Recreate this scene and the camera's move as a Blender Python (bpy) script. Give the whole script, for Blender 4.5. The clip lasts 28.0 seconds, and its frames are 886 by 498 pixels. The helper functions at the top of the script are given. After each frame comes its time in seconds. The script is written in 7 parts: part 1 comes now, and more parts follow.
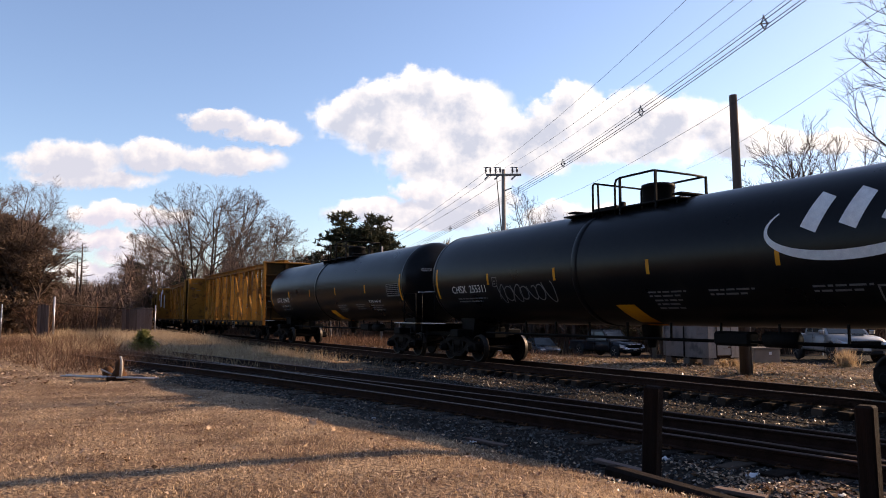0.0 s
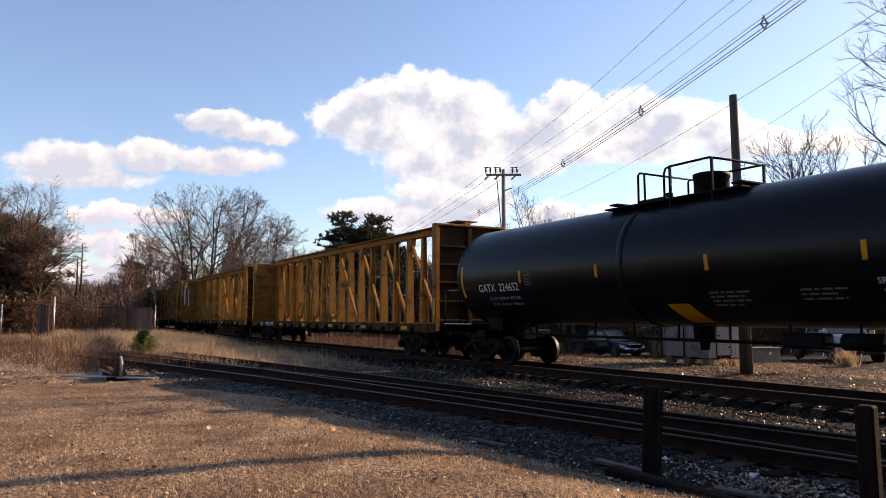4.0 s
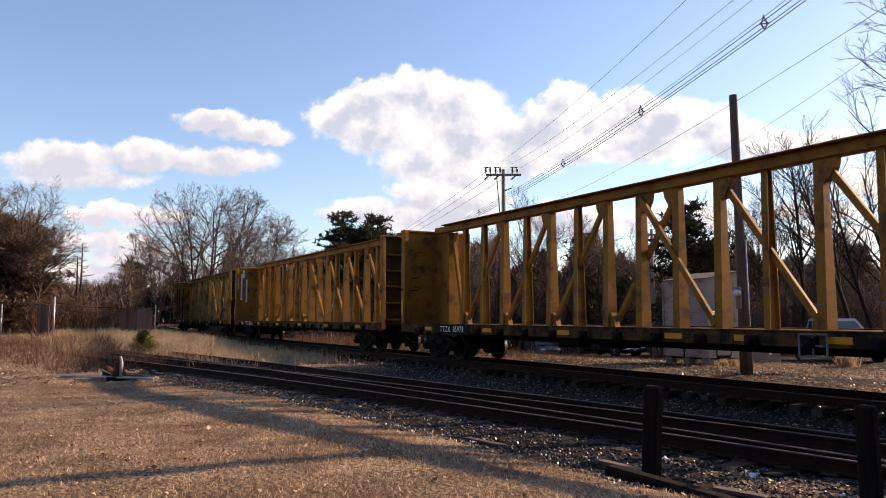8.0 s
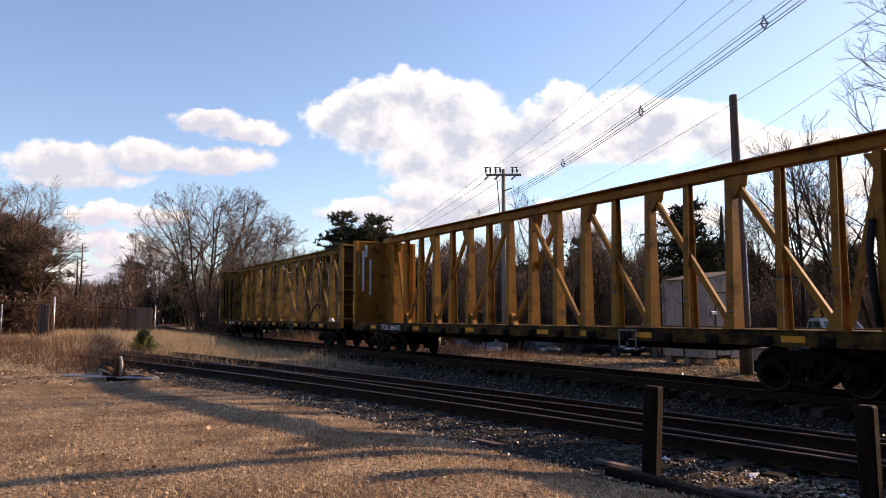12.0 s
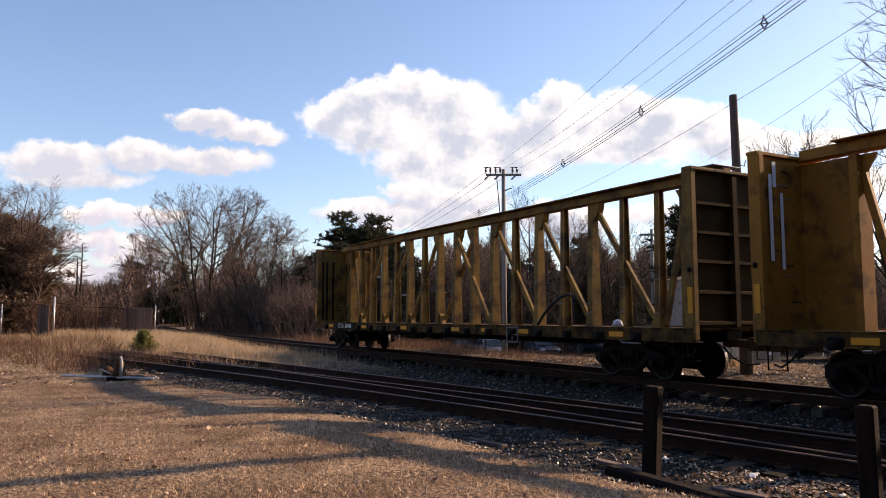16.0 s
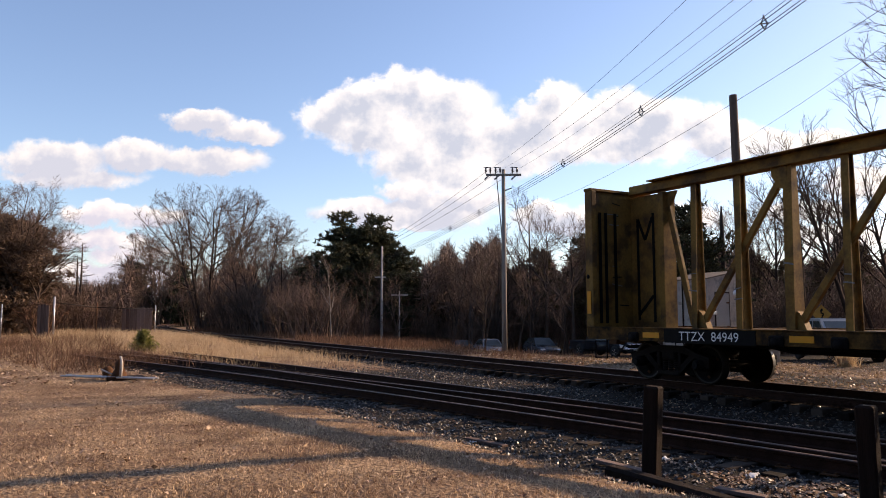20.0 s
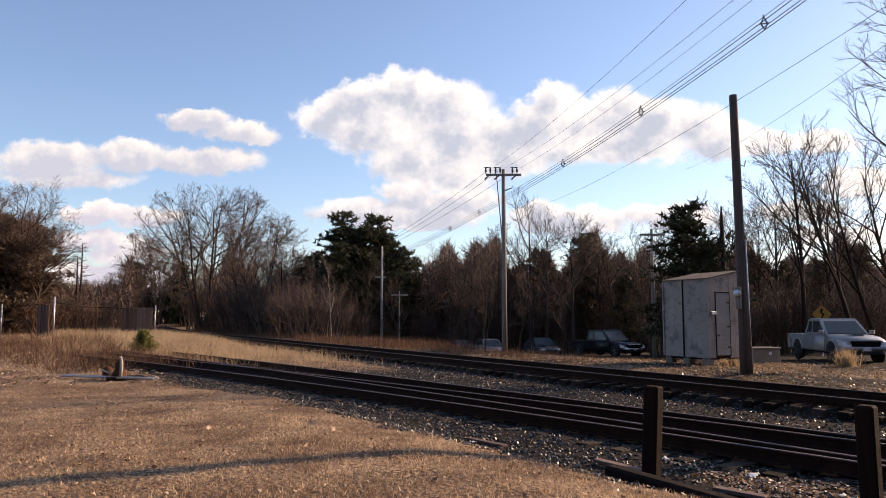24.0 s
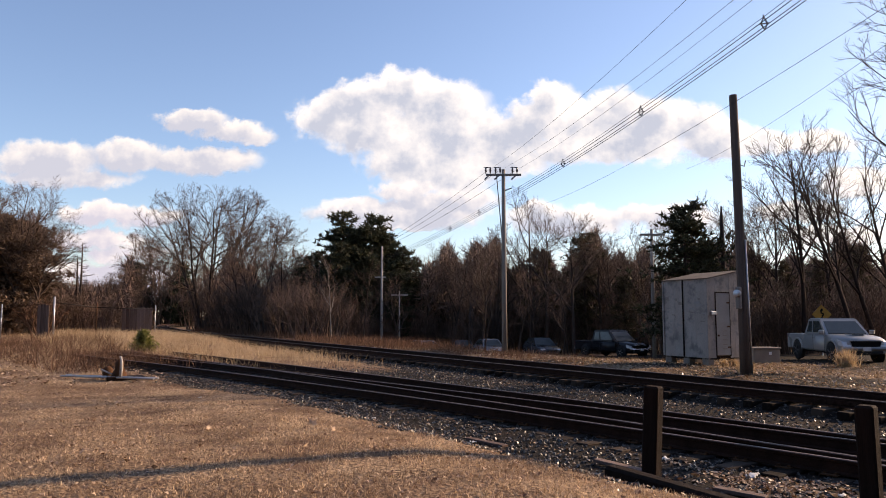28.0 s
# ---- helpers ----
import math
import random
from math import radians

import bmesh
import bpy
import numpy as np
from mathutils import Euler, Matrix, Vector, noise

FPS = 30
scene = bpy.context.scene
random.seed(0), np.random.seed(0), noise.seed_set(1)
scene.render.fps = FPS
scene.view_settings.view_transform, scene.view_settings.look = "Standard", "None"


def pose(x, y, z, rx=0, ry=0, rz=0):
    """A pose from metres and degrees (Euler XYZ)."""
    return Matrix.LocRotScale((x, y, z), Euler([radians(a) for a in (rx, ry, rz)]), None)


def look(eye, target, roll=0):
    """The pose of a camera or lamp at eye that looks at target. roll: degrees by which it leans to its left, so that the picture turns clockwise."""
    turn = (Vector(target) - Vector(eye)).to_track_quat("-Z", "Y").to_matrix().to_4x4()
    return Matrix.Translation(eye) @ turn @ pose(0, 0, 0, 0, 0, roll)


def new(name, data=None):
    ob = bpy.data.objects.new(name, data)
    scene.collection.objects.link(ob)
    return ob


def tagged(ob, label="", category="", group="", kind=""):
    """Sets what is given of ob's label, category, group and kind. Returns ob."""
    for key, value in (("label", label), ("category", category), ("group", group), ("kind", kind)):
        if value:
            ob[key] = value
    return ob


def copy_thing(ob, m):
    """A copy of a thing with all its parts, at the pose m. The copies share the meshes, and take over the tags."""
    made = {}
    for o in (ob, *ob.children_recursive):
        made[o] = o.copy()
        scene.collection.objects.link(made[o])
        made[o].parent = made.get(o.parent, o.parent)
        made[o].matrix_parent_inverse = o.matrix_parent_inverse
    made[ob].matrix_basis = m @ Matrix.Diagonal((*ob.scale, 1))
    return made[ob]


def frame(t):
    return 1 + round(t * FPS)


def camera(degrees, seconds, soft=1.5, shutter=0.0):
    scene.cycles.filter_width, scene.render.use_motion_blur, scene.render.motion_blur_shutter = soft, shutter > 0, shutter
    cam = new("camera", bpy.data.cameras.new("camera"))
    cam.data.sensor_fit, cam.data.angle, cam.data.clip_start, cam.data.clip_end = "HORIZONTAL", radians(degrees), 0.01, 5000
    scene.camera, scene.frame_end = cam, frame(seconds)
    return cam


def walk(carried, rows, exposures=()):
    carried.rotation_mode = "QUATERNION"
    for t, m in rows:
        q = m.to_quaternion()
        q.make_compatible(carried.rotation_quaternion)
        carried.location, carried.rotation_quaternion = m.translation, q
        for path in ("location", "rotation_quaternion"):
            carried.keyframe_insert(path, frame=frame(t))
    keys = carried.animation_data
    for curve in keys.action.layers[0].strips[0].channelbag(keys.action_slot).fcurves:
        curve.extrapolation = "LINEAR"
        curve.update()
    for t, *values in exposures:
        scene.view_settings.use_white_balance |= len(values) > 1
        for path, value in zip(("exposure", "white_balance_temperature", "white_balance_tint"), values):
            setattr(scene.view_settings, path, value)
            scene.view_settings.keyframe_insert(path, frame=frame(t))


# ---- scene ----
# World: +x is the way the train rolls, +y leads away from the camera across the track, z = 0 is the head of the main rails.
EYE = Vector((0.0, 0.0, 1.445))
VIEW = Vector((-math.cos(radians(29.6)), math.sin(radians(29.6)), 0.0))
SIDE = Vector((math.sin(radians(29.6)), math.cos(radians(29.6)), 0.0))
cam = camera(61.8, 28.0, soft=0.95)
HELD = look(EYE, EYE + VIEW + Vector((0, 0, math.tan(radians(5.19)))))
walk(cam, [(0.0, HELD), (28.0, HELD)], [(0.0, 0.72, 7600, 21), (18.5, 0.72, 7600, 21), (23.5, 0.60, 7600, 21), (28.0, 0.60, 7600, 21)])

# ---- light ----
SUN_DIR = Vector((0.19, 2.22, 1.0)).normalized()
SUN_EL = math.asin(SUN_DIR.z)
world = bpy.data.worlds.new("sky")
scene.world = world
world.use_nodes = True
wn = world.node_tree.nodes
sky = wn.new("ShaderNodeTexSky")
sky.sky_type, sky.sun_disc = "NISHITA", False
sky.sun_elevation, sky.sun_rotation = SUN_EL, math.atan2(SUN_DIR.x, SUN_DIR.y)
sky.altitude, sky.air_density, sky.dust_density, sky.ozone_density = 0.0, 1.0, 0.6, 4.4
world.node_tree.links.new(sky.outputs[0], wn["Background"].inputs[0])
wn["Background"].inputs[1].default_value = 0.145
sun = new("sun", bpy.data.lights.new("sun", "SUN"))
sun.data.energy, sun.data.angle, sun.data.color = 5.0, radians(0.55), (1.0, 0.82, 0.60)
sun.matrix_world = look(Vector((0, 0, 40)) + SUN_DIR * 10, Vector((0, 0, 40)))


# ---- geometry helpers ----
class Geo:
    """Collects vertices and faces of one mesh."""

    def __init__(self):
        self.v, self.f, self.s, self.m = [], [], [], []

    def add(self, verts, faces, smooth=False, mat=0):
        o = len(self.v)
        self.v += [tuple(p) for p in verts]
        for f in faces:
            self.f.append(tuple(o + i for i in f))
            self.s.append(smooth)
            self.m.append(mat)
        return self

    def box(self, c, size, m=None, bevel=0.0, mat=0):
        hx, hy, hz = size[0] / 2, size[1] / 2, size[2] / 2
        b = min(bevel, hx * 0.9, hy * 0.9, hz * 0.9)
        vs, fs = [], []
        if b <= 0:
            vs = [(x * hx, y * hy, z * hz) for x in (-1, 1) for y in (-1, 1) for z in (-1, 1)]
            fs = [(0, 1, 3, 2), (4, 6, 7, 5), (0, 4, 5, 1), (2, 3, 7, 6), (0, 2, 6, 4), (1, 5, 7, 3)]
        else:
            idx = {}
            for x in (-1, 1):
                for y in (-1, 1):
                    for z in (-1, 1):
                        for a in range(3):
                            p = [x * (hx - b), y * (hy - b), z * (hz - b)]
                            p[a] = (x * hx, y * hy, z * hz)[a]
                            idx[x, y, z, a] = len(vs)
                            vs.append(tuple(p))
            for a in range(3):
                u, w = [k for k in range(3) if k != a]
                for sgn in (-1, 1):
                    ring = []
                    for su, sw in ((-1, -1), (1, -1), (1, 1), (-1, 1)):
                        k = [0, 0, 0]
                        k[a], k[u], k[w] = sgn, su, sw
                        ring.append(idx[(*k, a)])
                    if (sgn > 0) == (a == 1):
                        ring.reverse()
                    fs.append(tuple(ring))
                for su in (-1, 1):
                    for sw in (-1, 1):
                        k0, k1 = [0, 0, 0], [0, 0, 0]
                        k0[a], k1[a] = -1, 1
                        k0[u] = k1[u] = su
                        k0[w] = k1[w] = sw
                        q = (idx[(*k0, u)], idx[(*k1, u)], idx[(*k1, w)], idx[(*k0, w)])
                        if (su * sw > 0) != (a == 1):
                            q = q[::-1]
                        fs.append(q)
            for x in (-1, 1):
                for y in (-1, 1):
                    for z in (-1, 1):
                        t = (idx[x, y, z, 0], idx[x, y, z, 1], idx[x, y, z, 2])
                        fs.append(t if x * y * z > 0 else t[::-1])
        c = Vector(c)
        if m is None:
            vs = [Vector(p) + c for p in vs]
        else:
            vs = [m @ Vector(p) + c for p in vs]
        return self.add(vs, fs, False, mat)

    def beam(self, p, q, w, h, bevel=0.0, mat=0, up=(0, 0, 1)):
        """A box beam from p to q, w across and h along up."""
        p, q = Vector(p), Vector(q)
        d = q - p
        x = d.normalized()
        y = Vector(up).cross(x)
        y = Vector((0, 1, 0)) if y.length < 1e-4 else y.normalized()
        m = Matrix((x, y, x.cross(y))).transposed()
        return self.box((p + q) / 2, (d.length, w, h), m, bevel, mat)

    def tube(self, pts, radii, n=8, caps=True, mat=0, smooth=True):
        pts = [Vector(p) for p in pts]
        if not hasattr(radii, "__len__"):
            radii = [radii] * len(pts)
        vs, fs = [], []
        ref = None
        for i, p in enumerate(pts):
            d = pts[min(i + 1, len(pts) - 1)] - pts[max(i - 1, 0)]
            d = d.normalized() if d.length > 1e-9 else Vector((0, 0, 1))
            if ref is None:
                ref = Vector((1, 0, 0)) if abs(d.x) < 0.8 else Vector((0, 1, 0))
            a = (ref - d * ref.dot(d)).normalized()
            b = d.cross(a)
            ref = a
            for k in range(n):
                g = 2 * math.pi * k / n
                vs.append(p + (a * math.cos(g) + b * math.sin(g)) * radii[i])
        for i in range(len(pts) - 1):
            for k in range(n):
                k2 = (k + 1) % n
                fs.append((i * n + k, i * n + k2, (i + 1) * n + k2, (i + 1) * n + k))
        self.add(vs, fs, smooth, mat)
        if caps:
            o = len(self.v) - len(vs)
            self.f += [tuple(o + k for k in range(n))[::-1], tuple(o + (len(pts) - 1) * n + k for k in range(n))]
            self.s += [False, False]
            self.m += [mat, mat]
        return self

    def lathe(self, prof, n, origin, axis="x", mat=0, smooth=True, sweep=360.0):
        """prof: (along, radius) pairs turned round the axis through origin."""
        o, vs, fs = Vector(origin), [], []
        for a, r in prof:
            for k in range(n):
                g = 2 * math.pi * k / n
                c, s = r * math.cos(g), r * math.sin(g)
                vs.append(o + Vector({"x": (a, c, s), "y": (s, a, c), "z": (c, s, a)}[axis]))
        for i in range(len(prof) - 1):
            for k in range(n):
                k2 = (k + 1) % n
                fs.append((i * n + k, i * n + k2, (i + 1) * n + k2, (i + 1) * n + k))
        self.add(vs, fs, smooth, mat)
        if prof[0][1] > 1e-6:
            self.add(vs[:n], [tuple(range(n))[::-1]], False, mat)
        if prof[-1][1] > 1e-6:
            self.add(vs[-n:], [tuple(range(n))], False, mat)
        return self

    def prism(self, poly, y0, y1, mat=0, axis="y"):
        """poly: (x, z) corners, pushed from y0 to y1 (or along another axis)."""
        n = len(poly)
        put = {"y": lambda a, b, d: (a, d, b), "x": lambda a, b, d: (d, a, b), "z": lambda a, b, d: (a, b, d)}[axis]
        vs = [put(a, b, y0) for a, b in poly] + [put(a, b, y1) for a, b in poly]
        fs = [tuple(range(n)), tuple(range(n, 2 * n))[::-1]]
        fs += [(k, n + k, n + (k + 1) % n, (k + 1) % n) for k in range(n)]
        return self.add(vs, fs, False, mat)

    def mesh(self, name, *mats):
        me = bpy.data.meshes.new(name)
        me.from_pydata(self.v, [], self.f)
        for m in mats:
            me.materials.append(m)
        me.polygons.foreach_set("use_smooth", self.s)
        if len(mats) > 1:
            me.polygons.foreach_set("material_index", self.m)
        me.update()
        return me


def part(name, geo, material, parent, label="", at=None):
    """One mesh object of its own under a thing or a part (or at top level with no parent)."""
    me = geo if isinstance(geo, bpy.types.Mesh) else geo.mesh(name, *(material if isinstance(material, (list, tuple)) else (material,)))
    ob = new(name, me)
    ob.parent = parent
    if at is not None:
        ob.matrix_basis = at
    return tagged(ob, label)


def thing(name, m, label, category, group="", kind=""):
    ob = new(name)
    ob.empty_display_size = 0.2
    ob.matrix_basis = m
    return tagged(ob, label, category, group, kind)


def solo(name, geo, material, m, label, category="", group="", kind=""):
    ob = part(name, geo, material, None, "", m)
    return tagged(ob, label, category, group, kind)


def tri_mesh(name, verts, material, per=3):
    """A mesh of loose triangles (or quads) from an array of corners."""
    v = np.asarray(verts, dtype=np.float32).reshape(-1, 3)
    n = len(v) // per
    me = bpy.data.meshes.new(name)
    me.vertices.add(len(v))
    me.vertices.foreach_set("co", v.ravel())
    me.loops.add(len(v))
    me.loops.foreach_set("vertex_index", np.arange(len(v), dtype=np.int32))
    me.polygons.add(n)
    me.polygons.foreach_set("loop_start", np.arange(0, len(v), per, dtype=np.int32))
    me.materials.append(material)
    me.update()
    me.validate()
    return me


def polar(bearing, dist, z=0.0):
    """A place by its bearing (degrees to the right of the camera's heading) and its distance."""
    a = radians(bearing)
    p = (VIEW * math.cos(a) + SIDE * math.sin(a)) * dist
    return Vector((p.x, p.y, z))


# ---- materials ----
def material(name, low, high, rough=0.8, metal=0.0, scale=3.0, fine=40.0, bump=0.2, stain=None, stain_amount=0.0,
             stain_scale=1.2, per_object=0.0, per_island=0.0, spec=0.22, rough_var=0.1, stretch=(1, 1, 1), bump_dist=0.01, through_light=0.0):
    """Two-scale noise between two colours, fine relief, and stains with an outline of their own."""
    m = bpy.data.materials.new(name)
    m.use_nodes = True
    t = m.node_tree
    nd, ln = t.nodes, t.links
    bs = nd["Principled BSDF"]
    bs.inputs["Metallic"].default_value = metal
    bs.inputs["Specular IOR Level"].default_value = spec
    co = nd.new("ShaderNodeTexCoord")
    mp = nd.new("ShaderNodeMapping")
    mp.inputs["Scale"].default_value = stretch
    ln.new(co.outputs["Object"], mp.inputs[0])
    n1 = nd.new("ShaderNodeTexNoise")
    n1.inputs["Scale"].default_value, n1.inputs["Detail"].default_value = scale, 6
    n2 = nd.new("ShaderNodeTexNoise")
    n2.inputs["Scale"].default_value, n2.inputs["Detail"].default_value = fine, 4
    for n in (n1, n2):
        ln.new(mp.outputs[0], n.inputs["Vector"])
    blend = nd.new("ShaderNodeMix")
    blend.inputs[0].default_value = 0.45
    ln.new(n1.outputs[0], blend.inputs[2])
    ln.new(n2.outputs[0], blend.inputs[3])
    value = blend.outputs[0]
    if per_object or per_island:
        src = nd.new("ShaderNodeObjectInfo").outputs["Random"] if per_object else nd.new("ShaderNodeNewGeometry").outputs["Random Per Island"]
        mul = nd.new("ShaderNodeMath")
        mul.operation = "MULTIPLY_ADD"
        mul.inputs[1].default_value = per_object or per_island
        mul.inputs[2].default_value = -0.5 * (per_object or per_island)
        ln.new(src, mul.inputs[0])
        ad = nd.new("ShaderNodeMath")
        ad.operation = "ADD"
        ln.new(mul.outputs[0], ad.inputs[0])
        ln.new(value, ad.inputs[1])
        value = ad.outputs[0]
    ramp = nd.new("ShaderNodeMapRange")
    ramp.inputs[1].default_value, ramp.inputs[2].default_value = 0.3, 0.7
    ln.new(value, ramp.inputs[0])
    mix = nd.new("ShaderNodeMix")
    mix.data_type = "RGBA"
    mix.inputs[6].default_value, mix.inputs[7].default_value = (*low, 1), (*high, 1)
    ln.new(ramp.outputs[0], mix.inputs[0])
    colour = mix.outputs[2]
    if stain:
        n3 = nd.new("ShaderNodeTexNoise")
        n3.inputs["Scale"].default_value, n3.inputs["Detail"].default_value, n3.inputs["Roughness"].default_value = stain_scale, 8, 0.65
        ln.new(co.outputs["Object"], n3.inputs["Vector"])
        r3 = nd.new("ShaderNodeMapRange")
        r3.inputs[1].default_value, r3.inputs[2].default_value = 0.62 - 0.3 * stain_amount, 0.72 - 0.2 * stain_amount
        ln.new(n3.outputs[0], r3.inputs[0])
        m3 = nd.new("ShaderNodeMix")
        m3.data_type = "RGBA"
        m3.inputs[7].default_value = (*stain, 1)
        ln.new(r3.outputs[0], m3.inputs[0])
        ln.new(colour, m3.inputs[6])
        colour = m3.outputs[2]
    ln.new(colour, bs.inputs["Base Color"])
    rr = nd.new("ShaderNodeMapRange")
    rr.inputs[3].default_value, rr.inputs[4].default_value = max(0.02, rough - rough_var), min(1.0, rough + rough_var)
    ln.new(n1.outputs[0], rr.inputs[0])
    ln.new(rr.outputs[0], bs.inputs["Roughness"])
    if bump:
        bp = nd.new("ShaderNodeBump")
        bp.inputs["Strength"].default_value, bp.inputs["Distance"].default_value = bump, bump_dist
        ln.new(n2.outputs[0], bp.inputs["Height"])
        ln.new(bp.outputs[0], bs.inputs["Normal"])
    if through_light:
        tr = nd.new("ShaderNodeBsdfTranslucent")
        ln.new(colour, tr.inputs[0])
        ms = nd.new("ShaderNodeMixShader")
        ms.inputs[0].default_value = through_light
        ln.new(bs.outputs[0], ms.inputs[1])
        ln.new(tr.outputs[0], ms.inputs[2])
        ln.new(ms.outputs[0], nd["Material Output"].inputs[0])
    return m


YELLOW = material("faded_yellow_paint", (0.22, 0.090, 0.015), (0.38, 0.168, 0.028), 0.6, 0.0, 1.1, 22, 0.12, (0.13, 0.056, 0.019), 0.38, 1.7, spec=0.12)
YELLOW_OLD = material("weathered_yellow_paint", (0.155, 0.082, 0.020), (0.28, 0.158, 0.040), 0.65, 0.0, 1.0, 20, 0.12, (0.08, 0.045, 0.02), 0.55, 1.5, spec=0.12)
# darker copy of the yellow: shade on bulkhead ends in the colour, plus brown stains
SHADED_YELLOW = material("shaded_brown_yellow_paint", (0.030, 0.017, 0.007), (0.075, 0.040, 0.013), 0.8, 0.0, 1.4, 24, 0.15, (0.035, 0.02, 0.010), 0.5, 1.9, spec=0.06)
RUST = material("rusty_steel", (0.045, 0.022, 0.012), (0.11, 0.055, 0.03), 0.8, 0.2, 4, 60, 0.3, spec=0.06)
SILL = material("grimy_yellow_sill", (0.060, 0.032, 0.012), (0.16, 0.083, 0.024), 0.75, 0.0, 2.5, 25, 0.15, (0.024, 0.015, 0.010), 0.68, 2.4, spec=0.06)
UNDER = material("grimy_underframe_steel", (0.006, 0.005, 0.005), (0.02, 0.016, 0.014), 0.7, 0.3, 3, 45, 0.25, spec=0.06)
TANK_BLACK = material("black_tank_paint", (0.004, 0.004, 0.005), (0.009, 0.009, 0.01), 0.30, 0.0, 0.7, 9, 0.02, (0.012, 0.011, 0.010), 0.25, 0.8, spec=0.14, rough_var=0.08)
BLACK_STEEL = material("black_painted_steel", (0.005, 0.005, 0.005), (0.011, 0.01, 0.01), 0.6, 0.0, 3, 40, 0.08, spec=0.06)
WHITE_PAINT = material("white_stencil_paint", (0.6, 0.6, 0.6), (0.85, 0.85, 0.83), 0.6, 0.0, 8, 60, 0.03)
DIM_PAINT = material("dirty_white_stencil", (0.10, 0.10, 0.105), (0.22, 0.22, 0.225), 0.6, 0.0, 8, 60, 0.03)
CHALK_PAINT = material("chalky_white_stencil", (0.30, 0.30, 0.31), (0.50, 0.50, 0.50), 0.6, 0.0, 8, 60, 0.03)
REFLECT = material("yellow_reflector_tape", (0.58, 0.215, 0.008), (0.74, 0.30, 0.012), 0.45, 0.0, 5, 60, 0.02)
TREAD = material("worn_wheel_tread", (0.02, 0.017, 0.015), (0.045, 0.04, 0.036), 0.5, 0.9, 5, 60, 0.05)
RAIL_RUST = material("rail_rust", (0.018, 0.0085, 0.006), (0.052, 0.027, 0.020), 0.8, 0.2, 5, 60, 0.5, spec=0.06)
RAIL_HEAD = material("rail_head_steel", (0.05, 0.030, 0.022), (0.13, 0.088, 0.068), 0.5, 0.4, 2, 60, 0.15, spec=0.2)
OLD_HEAD = material("dull_rail_head", (0.05, 0.027, 0.019), (0.12, 0.072, 0.054), 0.5, 0.35, 2, 50, 0.2, spec=0.25)
TIE = material("creosoted_tie_wood", (0.012, 0.0085, 0.007), (0.062, 0.046, 0.036), 0.85, 0.0, 2.0, 30, 0.5, per_object=0.5, stretch=(2.5, 0.3, 1), spec=0.06)
STONE = material("ballast_stone", (0.009, 0.0076, 0.0067), (0.062, 0.053, 0.046), 0.45, 0.0, 3, 30, 0.3, per_island=0.9, spec=0.45)
POST_WOOD = material("dark_weathered_timber", (0.009, 0.006, 0.005), (0.03, 0.019, 0.015), 0.85, 0.0, 3, 40, 0.6, stretch=(6, 6, 0.5), spec=0.06)
POLE_WOOD = material("weathered_pole_wood", (0.070, 0.050, 0.041), (0.165, 0.122, 0.100), 0.85, 0.0, 2.5, 40, 0.5, stretch=(7, 7, 0.35))
POLE_GREY = material("grey_pole_wood", (0.14, 0.12, 0.105), (0.29, 0.255, 0.225), 0.85, 0.0, 2.5, 40, 0.4, stretch=(7, 7, 0.35))
BARK = material("grey_brown_bark", (0.028, 0.018, 0.014), (0.084, 0.057, 0.045), 0.9, 0.0, 5, 50, 0.5)
TWIG = material("brown_twigs", (0.056, 0.036, 0.027), (0.122, 0.082, 0.062), 0.85, 0.0, 0.6, 14, 0.0)
TWIG_RED = material("reddish_brush_twigs", (0.098, 0.062, 0.046), (0.215, 0.14, 0.104), 0.85, 0.0, 0.7, 14, 0.0)
# bark darkened so that the upright trees look backlit; the shade is in the colour
DARK_BARK = material("dark_backlit_bark", (0.018, 0.012, 0.010), (0.052, 0.035, 0.028), 0.9, 0.0, 5, 50, 0.4, spec=0.06)
BIRCH = material("pale_birch_bark", (0.22, 0.19, 0.17), (0.48, 0.44, 0.40), 0.8, 0.0, 5, 30, 0.3)
NEEDLE_DULL = material("dull_evergreen_needles", (0.046, 0.036, 0.021), (0.105, 0.083, 0.048), 0.8, 0.0, 0.8, 10, 0.0, per_island=0.6, through_light=0.15)
NEEDLE = material("dark_pine_needles", (0.024, 0.025, 0.013), (0.065, 0.065, 0.033), 0.7, 0.0, 0.8, 10, 0.0, per_island=0.6, through_light=0.15)
NEEDLE_BROWN = material("bronzed_cedar_foliage", (0.075, 0.048, 0.033), (0.17, 0.115, 0.08), 0.8, 0.0, 0.8, 10, 0.0, per_island=0.6, through_light=0.15)
SAPLING = material("young_pine_needles", (0.15, 0.150, 0.042), (0.32, 0.31, 0.10), 0.7, 0.0, 2, 20, 0.0, per_island=0.5, through_light=0.25)
BLADE = material("dead_lawn_blades", (0.18, 0.108, 0.064), (0.82, 0.595, 0.39), 0.42, 0.0, 0.5, 20, 0.0, (0.15, 0.092, 0.062), 0.55, 0.8, per_island=0.85, through_light=0.3, spec=0.3)
STRAW = material("tall_dry_grass", (0.33, 0.22, 0.13), (0.62, 0.47, 0.30), 0.7, 0.0, 0.5, 15, 0.0, per_island=0.7, through_light=0.35, spec=0.06)
WEED = material("brown_dead_weeds", (0.085, 0.046, 0.030), (0.20, 0.115, 0.074), 0.8, 0.0, 0.6, 15, 0.0, per_island=0.6, through_light=0.2, spec=0.06)
LEAF = material("fallen_oak_leaves", (0.15, 0.078, 0.045), (0.55, 0.40, 0.28), 0.38, 0.0, 3, 20, 0.05, per_island=0.9, through_light=0.2)
